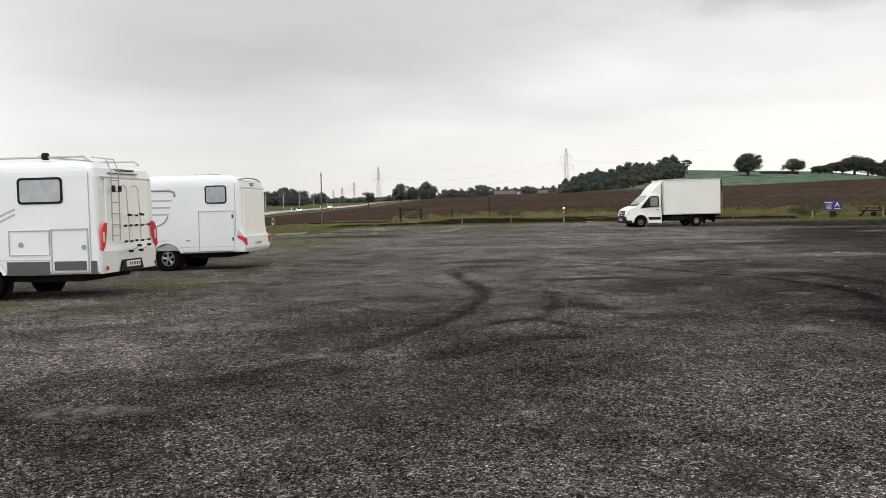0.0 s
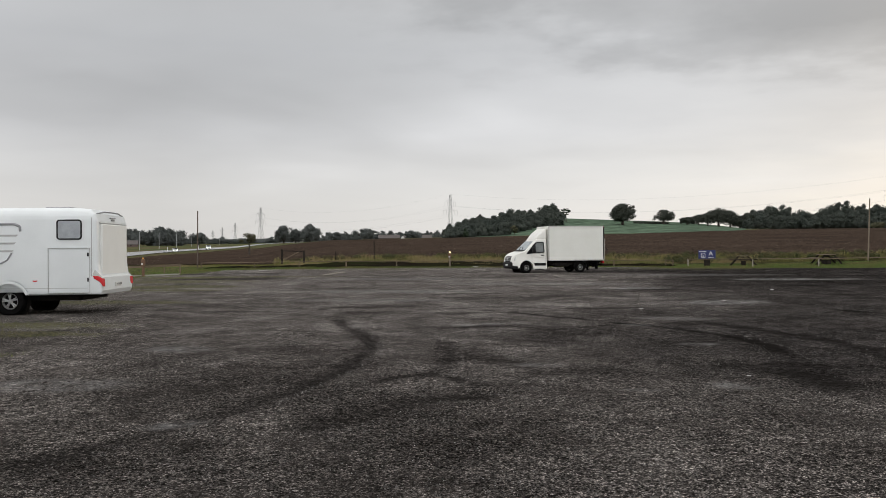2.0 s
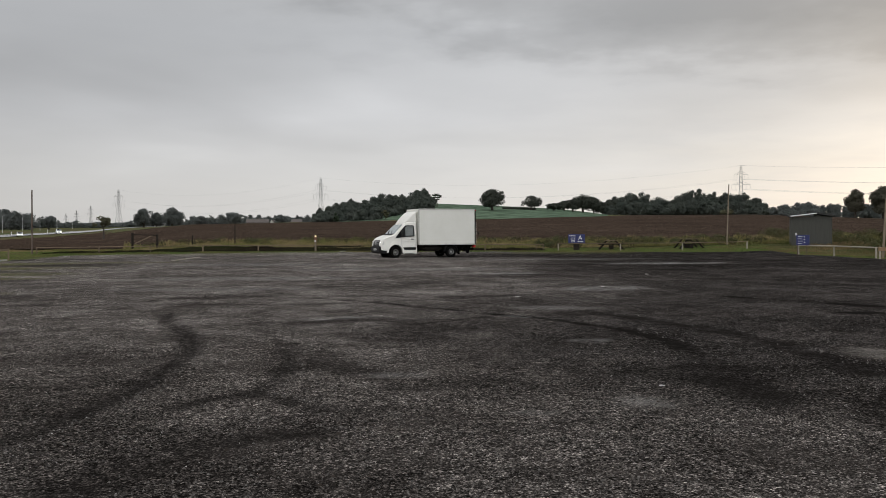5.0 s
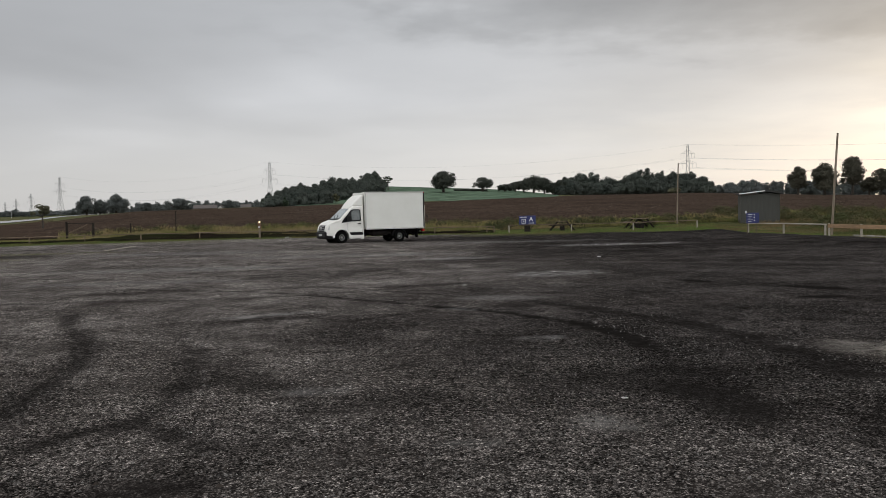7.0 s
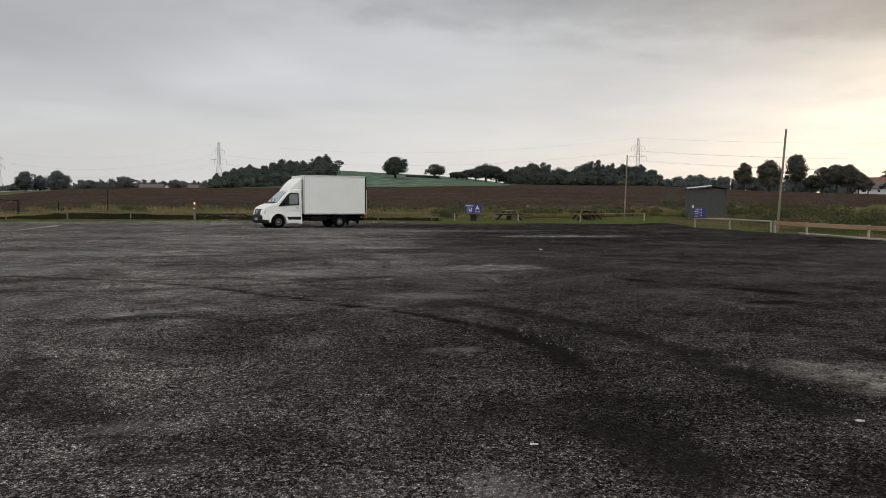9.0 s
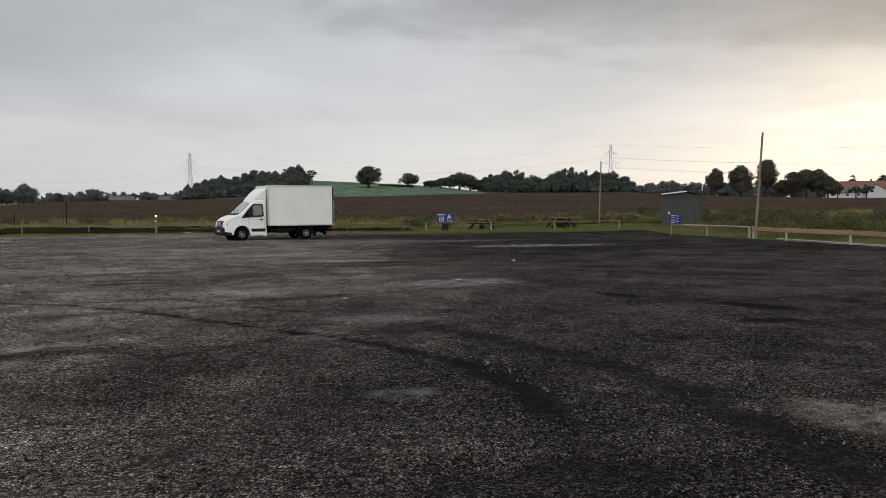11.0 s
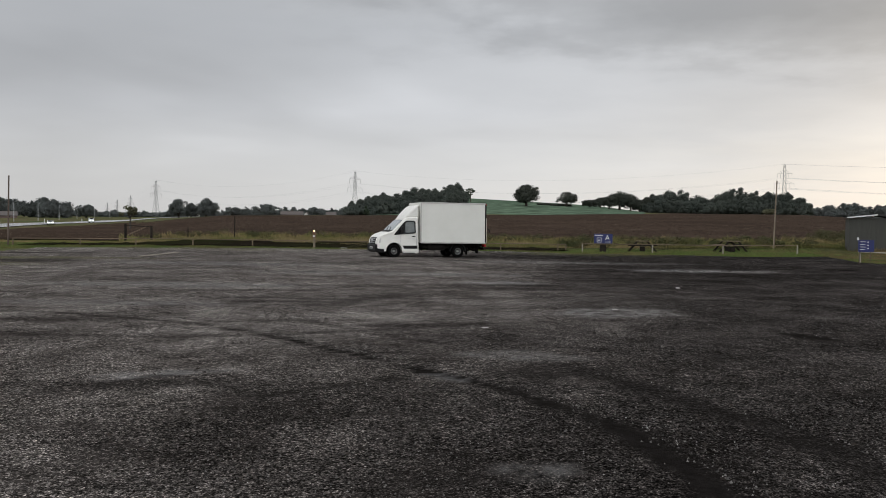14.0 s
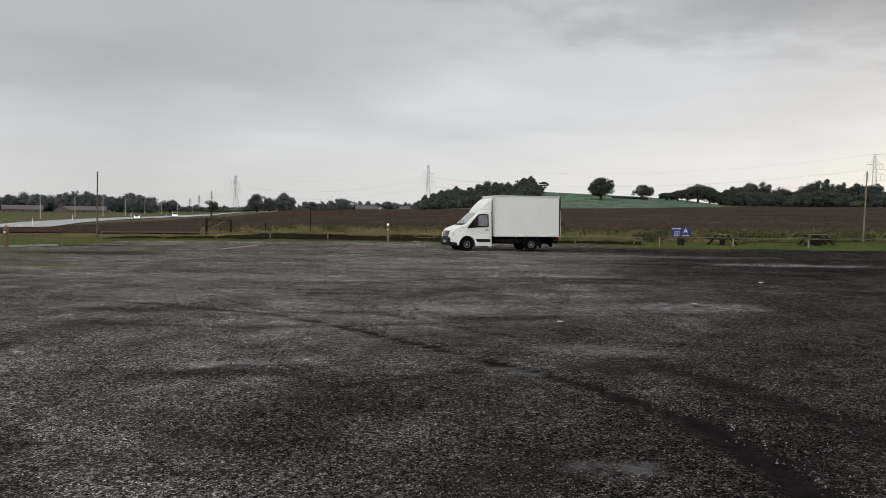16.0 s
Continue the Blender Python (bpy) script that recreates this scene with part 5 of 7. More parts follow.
p = on(6.05, 58.9)
sign = thing("direction_sign", "blue parking sign with white letter A, pictogram and arrow", "sign", at=Matrix.Translation(p))
bm = BM()
box(bm, -0.22, 0.22, -0.02, 0.12, -0.3, 0.62, 0.02)
part("post", bm, WOODBLACK, sign)
bm = BM()
box(bm, -0.61, 0.61, -0.06, -0.02, 0.55, 1.19, 0.01)
part("panel", bm, BLUE, sign)
text_mesh("letter", "A", 0.46, SIGNWHITE, sign, pose(0.27, -0.065, 0.92, 90, 0, 0))
bm = BM()
sign_bars(bm, 0.08, 0.42, 0.63, 0.66, -0.062)
prism(bm, [(0.42, 0.60), (0.42, 0.69), (0.5, 0.645)], -0.066, -0.062)
part("arrow", bm, SIGNWHITE, sign)
bm = BM()
for a in ((-0.42, -0.12, 0.90, 0.93), (-0.42, -0.12, 0.62, 0.65), (-0.42, -0.39, 0.65, 0.90), (-0.15, -0.12, 0.65, 0.90), (-0.33, -0.21, 0.72, 0.76), (-0.29, -0.25, 0.70, 0.84)):
    sign_bars(bm, a[0], a[1], a[2], a[3], -0.062)
part("pictogram", bm, SIGNWHITE, sign)
bm = BM()
for k in range(9):
    sign_bars(bm, -0.56 + 0.06 * k, -0.515 + 0.06 * k, 1.05, 1.10 + 0.02 * (k % 3 == 0), -0.062)
part("lettering", bm, SIGNWHITE, sign)

p = on(17.75, 46.4)
info = thing("info_sign", "blue information board with white lettering on two posts", "sign", at=Matrix.Translation(p) @ pose(0, 0, 0, 0, 0, -18))
for x in (-0.24, 0.24):
    bm = BM()
    box(bm, x - 0.02, x + 0.02, 0.0, 0.04, -0.3, 1.25, 0.008)
    part("post", bm, POLEDARK, info)
bm = BM()
box(bm, -0.30, 0.40, -0.03, 0.0, 0.6, 1.2, 0.006)
part("panel", bm, BLUE, info)
bm = BM()
for k, (a, b) in enumerate(((-0.22, 0.02), (-0.22, 0.0), (-0.22, 0.04), (-0.22, -0.02))):
    sign_bars(bm, a, b, 1.09 - 0.13 * k, 1.115 - 0.13 * k, -0.032)
for k in range(3):
    sign_bars(bm, 0.1, 0.17, 1.07 - 0.16 * k, 1.11 - 0.16 * k, -0.032)
part("lettering", bm, SIGNWHITE, info)
bm = BM()
box(bm, -0.36, -0.28, -0.05, 0.03, 1.18, 1.32, 0.01)
part("lamp", bm, CLEAR, info)


# picnic tables
def picnic_table(m, label):
    t = thing("picnic_table", label, "picnic table", "picnic tables", at=m)
    for k in range(5):
        bm = BM()
        y = -0.32 + 0.16 * k
        box(bm, -0.9, 0.9, y - 0.07, y + 0.07, 0.66, 0.70, 0.008)
        part("table_board", bm, WOODGREY, t)
    for s in (-1, 1):
        for k in range(2):
            bm = BM()
            y = s * (0.82 + 0.15 * k)
            box(bm, -0.9, 0.9, y - 0.07, y + 0.07, 0.42, 0.46, 0.008)
            part("bench_board", bm, WOODBLACK if s < 0 else WOODGREY, t)
    for x in (-0.62, 0.62):
        for s in (-1, 1):
            bm = BM()
            prism(bm, [(s * 0.90, -0.1), (s * 1.06, -0.1), (s * 0.40, 0.66), (s * 0.27, 0.66)], x - 0.03, x + 0.03)
            bmesh.ops.rotate(bm, verts=bm.verts, matrix=Matrix.Rotation(radians(90), 3, "Z"))
            part("leg", bm, WOODBLACK, t)
        bm = BM()
        box(bm, x + 0.031, x + 0.075, -1.0, 1.0, 0.35, 0.42, 0.006)
        part("crossbar", bm, WOODBLACK, t)
    bm = BM()
    box(bm, -0.5, 0.5, -0.04, 0.04, 0.52, 0.62, 0.006)
    part("brace", bm, WOODBLACK, t)
    bm = BM()
    box(bm, -0.55, 0.55, -0.17, 0.17, -0.05, 0.30, 0.02)
    part("foot_block", bm, WOODBLACK, t)
    return t


first = picnic_table(Matrix.Translation(on(9.05, 62.0)) @ pose(0, 0, 0, 0, 0, 84), "weathered timber picnic table with fixed benches on the grass")
copy_thing(first, Matrix.Translation(on(15.1, 62.3)) @ pose(0, 0, 0, 0, 0, 97))


# shed
p = on(24.4, 62.5)
shed = thing("shed", "grey-green timber shed with a shallow dark roof", "shed", at=Matrix.Translation(p) @ pose(0, 0, 0, 0, 0, -14))
bm = BM()
box(bm, -1.36, 1.36, -1.1, 1.1, -0.3, 2.12)
part("wall", bm, SHED, shed)
for x in (-1.36, 1.36):
    bm = BM()
    box(bm, x - 0.04, x + 0.04, -1.125, -1.05, -0.1, 2.12, 0.005)
    part("corner_board", bm, SHED, shed)
bm = BM()
prism(bm, [(-1.52, 2.14), (0.35, 2.32), (1.58, 2.10), (1.58, 2.22), (0.35, 2.44), (-1.52, 2.2)], -1.32, 1.3)
part("roof", bm, ROOFDARK, shed)
bm = BM()
prism(bm, [(-1.54, 2.12), (0.3, 2.32), (0.3, 2.40), (-1.54, 2.20)], -1.345, -1.32)
part("fascia", bm, SIGNWHITE, shed, "pale bargeboard")
bm = BM()
box(bm, 0.3, 1.1, -1.125, -1.1, 0.0, 1.95, 0.005)
part("door", bm, SHED, shed)

# slatted timber stand at the far right of the grass
p = on(31.5, 46.5)
stand = thing("timber_rack", "new slatted timber rack standing on the grass", "rack", at=Matrix.Translation(p) @ pose(0, 0, 0, 0, 0, -35))
for k in range(7):
    bm = BM()
    box(bm, -0.9 + 0.3 * k - 0.05, -0.9 + 0.3 * k + 0.05, -0.02, 0.02, 0.0, 1.0, 0.006)
    part("slat", bm, WOODNEW, stand)
for z in (0.15, 0.95):
    bm = BM()
    box(bm, -1.0, 1.0, 0.021, 0.07, z - 0.06, z + 0.06, 0.006)
    part("rail", bm, WOODNEW, stand)
for x in (-0.95, 0.95):
    bm = BM()
    box(bm, x - 0.05, x + 0.05, 0.071, 0.17, -0.2, 1.15, 0.006)
    part("post", bm, WOODNEW, stand)

# painted line and litter on the gravel
p, q = on(-18.2, 42.6), on(-19.0, 49.0)
bm = BM()
box(bm, 0, (q - p).length, -0.06, 0.06, 0.0, 0.035, 0.006)
ob = part("marking_plank", bm, WOODPALE)
tagged(ob, "pale plank lying on the gravel as a bay marker", "plank")
ob.matrix_basis = Matrix.Translation(p + Vector((0, 0, 0.02))) @ (q - p).to_track_quat("X", "Z").to_matrix().to_4x4()
for x, y, s in ((0.3, 17.65, 0.06), (5.4, 28.4, 0.07), (2.84, 21.4, 0.06), (3.84, 6.74, 0.035), (1.34, 6.27, 0.03), (-11.2, 57.3, 0.25)):
    bm = BM()
    bmesh.ops.create_icosphere(bm, subdivisions=2, radius=1.0)
    for v in bm.verts:
        v.co *= 1 + 0.3 * noise.noise(v.co * 1.3 + Vector((x, y, 0)))
        v.co = Vector((v.co.x * s, v.co.y * s * 0.7, v.co.z * s * 0.22))
    ob = part("pale_stone", bm, CRUMB)
    tagged(ob, "pale flat stone lying on the dark gravel", "stone", "pale stones on the gravel")
    ob.matrix_basis = Matrix.Translation(on(x, y) + Vector((0, 0, s * 0.1)))
# ---- vehicles ----
def arch(cx, cz, r, a0=172, a1=8, n=10):
    return [(cx + r * math.cos(radians(a0 + (a1 - a0) * k / n)), cz + r * math.sin(radians(a0 + (a1 - a0) * k / n))) for k in range(n + 1)]


def wheel(parent, x, y, z, r, wide, rim_mat, spokes, side):
    """side: +1 where the outer face looks along +y."""
    bm = BM()
    ring(bm, (x, z), r, r * (0.60 if spokes else 0.54), y + side * wide / 2, y - side * wide / 2, 28)
    tyre = part("wheel", bm, RUBBER, parent)
    out = y + side * (wide / 2 - 0.02)
    bm = BM()
    ring(bm, (x, z), r * (0.62 if spokes else 0.56), r * (0.52 if spokes else 0.47), out, out - side * 0.14, 28)
    if spokes:
        for k in range(spokes):
            a = 2 * math.pi * k / spokes + 0.2
            for b in (-0.16, 0.16):
                rod(bm, (x + r * 0.1 * math.cos(a), out - side * 0.03, z + r * 0.1 * math.sin(a)), (x + r * 0.56 * math.cos(a + b), out - side * 0.02, z + r * 0.56 * math.sin(a + b)), r * 0.055, sides=5)
        rod(bm, (x, out - side * 0.06, z), (x, out - side * 0.005, z), r * 0.16, sides=12)
    else:
        rod(bm, (x, out - side * 0.08, z), (x, out - side * 0.02, z), r * 0.20, sides=16)
        for k in range(6):
            a = 2 * math.pi * k / 6
            rod(bm, (x + r * 0.16 * math.cos(a), out - side * 0.03, z + r * 0.16 * math.sin(a)), (x + r * 0.16 * math.cos(a), out, z + r * 0.16 * math.sin(a)), r * 0.03, sides=6)
    part("rim", bm, rim_mat, tyre)
    if not spokes:
        for k in range(8):
            bm = BM()
            a = 2 * math.pi * (k + 0.5) / 8
            c = Vector((x + r * 0.40 * math.cos(a), out - side * 0.068, z + r * 0.40 * math.sin(a)))
            rod(bm, c, c + Vector((0, side * 0.01, 0)), r * 0.05, sides=8)
            part("rim_bolt", bm, GREYTRIM, tyre)
        bm = BM()
        rod(bm, (x, out - side * 0.12, z), (x, out - side * 0.07, z), r * 0.5, sides=24)
        part("wheel_disc", bm, BLACK, tyre)
    else:
        bm = BM()
        rod(bm, (x, out - side * 0.13, z), (x, out - side * 0.10, z), r * 0.56, sides=24)
        part("brake_disc", bm, BLACK, tyre)
    return tyre


def motorhome(at, label, axle, rack):
    t = thing("motorhome", label, "motorhome", "parked motorhomes", at=at)
    w = 1.12
    low = 0.50
    outline = [(0.0, low + 0.02), (-0.03, 0.95), (0.02, 1.3), (0.04, 2.42), (0.10, 2.60), (0.24, 2.72), (0.6, 2.76), (4.9, 2.78), (5.6, 2.62), (6.0, 2.2), (6.35, 1.55), (6.9, 1.25), (7.05, 0.9), (7.0, 0.45),
               (axle + 3.75 + 0.43, 0.42)] + arch(axle + 3.75, 0.36, 0.43, 8, 172)[1:] + [(axle + 0.47, low)] + arch(axle, 0.36, 0.46, 18, 162) + [(axle - 0.47, low)]
    bm = BM()
    prism(bm, outline, -w, w, 0.09, 3)
    # the roof rolls over into the sides
    for z in (2.45, 2.54, 2.61, 2.67, 2.71, 2.74):
        bmesh.ops.bisect_plane(bm, geom=bm.verts[:] + bm.edges[:] + bm.faces[:], plane_co=(0, 0, z), plane_no=(0, 0, 1))
    for v in bm.verts:
        u = min(1.0, max(0.0, (v.co.z - 2.45) / 0.33))
        v.co.y -= math.copysign(0.20 * (1 - math.sqrt(1 - u * u)), v.co.y) if abs(v.co.y) > 0.5 else 0.0
    part("body", bm, WHITE, t, smooth=False)
    bm = BM()
    box(bm, 0.5, 6.6, -w + 0.25, w - 0.25, 0.36, 0.56)
    part("underbody", bm, CHASSIS, t)
    for s in (-1, 1):
        bm = BM()
        prism(bm, [(axle + 0.5, low + 0.03)] + arch(axle, 0.36, 0.52, 20, 160) + [(axle - 0.5, low + 0.03)] + arch(axle, 0.36, 0.45, 160, 20), s * w - 0.01, s * (w + 0.035))
        part("wheel_arch", bm, WHITE, t)
        bm = BM()
        rod(bm, (axle, s * (w - 0.24), 0.36), (axle, s * (w - 0.22), 0.36), 0.45, sides=24)
        part("wheel_housing", bm, CHASSIS, t)
        wheel(t, axle, s * (w - 0.13), 0.36, 0.36, 0.22, RIM, 5, s)
        wheel(t, axle + 3.75, s * (w - 0.13), 0.36, 0.36, 0.22, RIM, 5, s)
        bm = BM()
        prism(bm, [(6.02, 1.35), (6.32, 1.5), (5.7, 2.1), (5.35, 2.1), (5.3, 1.35)], s * w - 0.005, s * (w + 0.006))
        part("cab_window", bm, GLASS, t)
        # side seams: the sill line and the joint to the rear moulding
        bm = BM()
        box(bm, 1.03 if rack else 0.2, 5.2, s * w - 0.004, s * (w + 0.005), 0.80 if rack else 0.68, 0.815 if rack else 0.69)
        part("sill_seam", bm, GREYLINE, t)
        bm = BM()
        box(bm, 0.17, 0.19, s * w - 0.004, s * (w + 0.007), low + 0.02, 2.50)
        part("corner_seam", bm, GREYLINE, t)
    bm = BM()
    prism(bm, [(6.05, 2.17), (6.40, 1.56), (6.43, 1.58), (6.08, 2.2)], -0.85, 0.85)
    part("windscreen", bm, SCREEN, t)

    def rounded(x0, x1, z0, z1, r):
        out = []
        for cx, cz, a in ((x1 - r, z1 - r, 0), (x0 + r, z1 - r, 90), (x0 + r, z0 + r, 180), (x1 - r, z0 + r, 270)):
            out += [(cx + r * math.cos(radians(a + 18 * k)), cz + r * math.sin(radians(a + 18 * k))) for k in range(6)]
        return out

    def window_frame(name, x0, x1, z0, z1, material, r, glass):
        outer, inner = rounded(x0, x1, z0, z1, 0.085), rounded(x0 + r, x1 - r, z0 + r, z1 - r, 0.055)
        bm = BM()
        rings = [[bm.verts.new((x, y, z)) for x, z in pts] for pts, y in ((outer, w - 0.004), (outer, w + 0.018), (inner, w + 0.018), (inner, w + 0.004))]
        for a, b in zip(rings, rings[1:]):
            for k in range(len(a)):
                q = (k + 1) % len(a)
                bm.faces.new((a[k], a[q], b[q], b[k]))
        bmesh.ops.recalc_face_normals(bm, faces=bm.faces)
        f = part(name, bm, material, t)
        bm = BM()
        prism(bm, rounded(x0 + r - 0.004, x1 - r + 0.004, z0 + r - 0.004, z1 - r + 0.004, 0.055), w - 0.004, w + 0.010)
        part("pane", bm, glass, f)
        return f

    def side_frame(name, x0, x1, z0, z1, material, r=0.02, glass=None):
        if glass:
            return window_frame(name, x0, x1, z0, z1, material, r, glass)
        bm = BM()
        for a in ((x0, x1, z0, z0 + r), (x0, x1, z1 - r, z1), (x0, x0 + r, z0 + r, z1 - r), (x1 - r, x1, z0 + r, z1 - r)):
            box(bm, a[0], a[1], w - 0.004, w + 0.018, a[2], a[3])
        return part(name, bm, material, t)

    if rack:
        side_frame("side_window", 0.72, 1.68, 1.91, 2.43, BLACK, 0.045, MILK)
        side_frame("locker_door", 0.22, 1.02, 0.56, 1.42, GREYLINE, 0.025)
        side_frame("locker_door", 1.04, 1.92, 0.90, 1.40, GREYLINE, 0.018)
        bm = BM()
        box(bm, 0.28, 0.96, w - 0.003, w + 0.009, 0.60, 0.78)
        box(bm, 1.06, axle - 0.5, w - 0.003, w + 0.009, 0.51, 0.78)
        box(bm, 0.06, 0.19, w - 0.003, w + 0.009, 0.52, 0.78)
        part("dark_skirt", bm, SKIRT, t)
        for x, z in ((0.32, 1.05), (1.66, 1.12)):
            bm = BM()
            rod(bm, (x, w, z), (x, w + 0.02, z), 0.05, sides=12)
            part("lock", bm, GREYTRIM, t)
        bm = BM()
        for k in range(2):
            prism(bm, [(1.75, 1.80 - 0.1 * k), (1.77, 1.84 - 0.1 * k), (3.3, 1.22 - 0.14 * k), (4.3, 1.2 - 0.14 * k), (4.3, 1.16 - 0.14 * k), (3.28, 1.18 - 0.14 * k)], w - 0.002, w + 0.004)
        part("grey_stripe", bm, GREYLINE, t)
        # roof rails
        for s in (-1, 1):
            bm = BM()
            tube(bm, [(0.25, s * 0.95, 2.74), (0.36, s * 0.95, 2.825), (3.5, s * 0.95, 2.845), (3.6, s * 0.95, 2.76)], 0.022)
            part("roof_rail", bm, CHROME, t)
        bm = BM()
        rod(bm, (1.3, -0.95, 2.85), (1.3, 0.95, 2.85), 0.02, sides=6)
        part("roof_bar", bm, CHROME, t)
        bm = BM()
        box(bm, 1.1, 1.24, 0.88, 1.0, 2.78, 2.92, 0.03)
        part("rail_clamp", bm, BLACK, t)
        # tail: recessed cream panel, tall lamps, ladder, bike carrier
        bm = BM()
        box(bm, -0.006, 0.05, -0.84, 0.84, 1.0, 2.40, 0.02)
        part("rear_panel", bm, CREAM, t)
        bm = BM()
        box(bm, 0.0, 0.06, -0.95, 0.95, 2.40, 2.43)
        part("rear_seam", bm, GREYLINE, t)
        for s in (-1, 1):
            bm = BM()
            o = -0.045 if s > 0 else 0.0
            prism(bm, [(s * (0.86 - o), 1.52), (s * (0.98 - o), 1.50), (s * (1.07 - o), 1.36), (s * (1.09 - o), 1.02), (s * (1.03 - o), 0.96), (s * (0.95 - o), 1.06), (s * (0.88 - o), 1.32)], 0.02, 0.055)
            bmesh.ops.rotate(bm, verts=bm.verts, matrix=Matrix.Rotation(radians(90), 3, "Z"))
            lamp = part("tail_lamp", bm, RED, t)
            bm = BM()
            box(bm, -0.058, -0.054, s * (1.0 - o) - 0.035, s * (1.0 - o) + 0.035, 1.14, 1.34, 0.002)
            part("clear_segment", bm, CLEAR, lamp)
            bm = BM()
            rod(bm, (-0.05, s * 0.95, 0.62), (-0.062, s * 0.95, 0.62), 0.045, sides=12)
            part("reflector", bm, RED, t)
        bm = BM()
        prism(bm, [(-0.44, 0.53), (0.44, 0.53), (0.36, 0.75), (-0.36, 0.75)], 0.02, 0.06)
        bmesh.ops.rotate(bm, verts=bm.verts, matrix=Matrix.Rotation(radians(90), 3, "Z"))
        part("bumper_insert", bm, BLACK, t)
        bm = BM()
        box(bm, -0.085, -0.062, -0.26, 0.26, 0.60, 0.72, 0.004)
        plate = part("number_plate", bm, PLATE, t)
        bm = BM()
        for k in range(6):
            box(bm, -0.088, -0.084, -0.2 + 0.07 * k - 0.02, -0.2 + 0.07 * k + 0.02, 0.63, 0.69)
        part("plate_bars", bm, INK, plate)
        bm = BM()
        box(bm, 0.02, 0.075, -0.5, 0.62, 2.505, 2.515)
        for k in range(7):
            box(bm, 0.055, 0.10, -0.36 + 0.1 * k - 0.03, -0.36 + 0.1 * k + 0.03, 2.56, 2.60)
        part("maker_lettering", bm, INK, t)
        for y in (0.52, 0.80):
            bm = BM()
            tube(bm, [(-0.10, y, 1.15), (-0.12, y, 2.55), (-0.02, y, 2.78), (0.28, y, 2.82)], 0.013)
            part("ladder_rail", bm, CHROME, t)
        for k in range(7):
            bm = BM()
            rod(bm, (-0.115, 0.52, 1.25 + 0.22 * k), (-0.115, 0.80, 1.25 + 0.22 * k), 0.011, sides=6)
            part("ladder_rung", bm, CHROME, t)
        for y in (0.55, 0.78):
            bm = BM()
            box(bm, -0.17, -0.13, y - 0.06, y + 0.06, 2.12, 2.25, 0.02)
            part("ladder_pad", bm, BLACK, t)
        for y in (0.22, -0.24):
            bm = BM()
            tube(bm, [(-0.02, y + 0.12, 2.24), (-0.07, y + 0.05, 2.27), (-0.10, y, 2.20), (-0.13, y, 1.5), (-0.13, y, 1.1)], 0.010)
            part("carrier_tube", bm, CHROME, t)
        for z, a, b in ((1.66, 0.25, -0.30), (1.45, 0.42, -0.52), (1.13, 0.42, -0.52)):
            bm = BM()
            rod(bm, (-0.15, a, z), (-0.15, b, z), 0.013, sides=6)
            part("carrier_bar", bm, CHROME, t)
            for y in (a, 0.22, 0.0, -0.24, b):
                bm = BM()
                o = 0.05 * wob(y * 7 + z * 11, 1.0)
                box(bm, -0.19, -0.13, y + o - 0.024, y + o + 0.022, z - 0.024 + 0.4 * o, z + 0.02 + 0.6 * o, 0.008)
                part("carrier_clamp", bm, BLACK, t)
        for k, y in enumerate((0.30, -0.1)):
            bm = BM()
            rod(bm, (-0.20, y, 0.92), (-0.20, y - 0.34, 1.02), 0.012, sides=6)
            part("wheel_tray", bm, CHROME, t)
            for u in (0, 0.34):
                bm = BM()
                box(bm, -0.23, -0.17, y - u - 0.05, y - u + 0.05, 0.90 + 0.29 * u, 0.95 + 0.29 * u, 0.01)
                part("tray_clamp", bm, BLACK, t)
    else:
        side_frame("side_window", 0.42, 1.06, 1.93, 2.45, BLACK, 0.035, MILK)
        side_frame("locker_door", 0.22, 1.28, 0.56, 1.72, GREYLINE, 0.012)
        for z in (0.9, 1.55):
            bm = BM()
            box(bm, 0.25, 0.29, w, w + 0.02, z - 0.05, z + 0.05, 0.008)
            part("lock", bm, BLACK, t)
        # swept grey bands on the side
        for k in range(3):
            bm = BM()
            z = 2.02 - 0.2 * k
            prism(bm, [(2.02 + 0.06 * k, z + 0.05), (3.9, z + 0.05), (3.9, z), (2.07 + 0.06 * k, z)], w - 0.002, w + 0.004)
            part("swept_band", bm, GREYLINE, t)
        bm = BM()
        tube(bm, [(4.1, w, 2.34), (2.12, w, 2.34), (1.98, w, 2.28), (1.97, w, 2.15)], 0.035)
        tube(bm, [(2.19, w, 1.60), (2.30, w, 1.42), (2.5, w, 1.32), (4.1, w, 1.30)], 0.022)
        part("swept_outline", bm, GREYTRIM, t)
        bm = BM()
        box(bm, 1.55, 1.66, w, w + 0.012, 0.86, 0.89)
        part("side_marker", bm, RED, t)
        bm = BM()
        for x, y in ((1.1, -0.2), (3.6, 0.3)):
            box(bm, x, x + 0.7, y - 0.3, y + 0.3, 2.755, 2.83, 0.03)
        part("roof_hatch", bm, GREYTRIM, t)
        bm = BM()
        box(bm, -0.02, 0.06, -0.92, 0.92, 1.02, 2.34, 0.02)
        part("rear_panel", bm, CREAM, t)
        bm = BM()
        box(bm, 0.01, 0.07, -1.0, 1.0, 2.355, 2.375)
        part("rear_seam", bm, GREYLINE, t)
        bm = BM()
        tube(bm, [(0.12, -0.98, 2.60), (0.07, -0.5, 2.66), (0.06, 0, 2.67), (0.07, 0.5, 2.66), (0.12, 0.98, 2.60)], 0.02)
        part("spoiler_strip", bm, GREYTRIM, t)
        bm = BM()
        box(bm, 0.02, 0.07, -0.16, 0.16, 2.50, 2.53)
        box(bm, 0.02, 0.065, -0.1, 0.1, 2.44, 2.47)
        part("badge", bm, GREYTRIM, t)
        bm = BM()
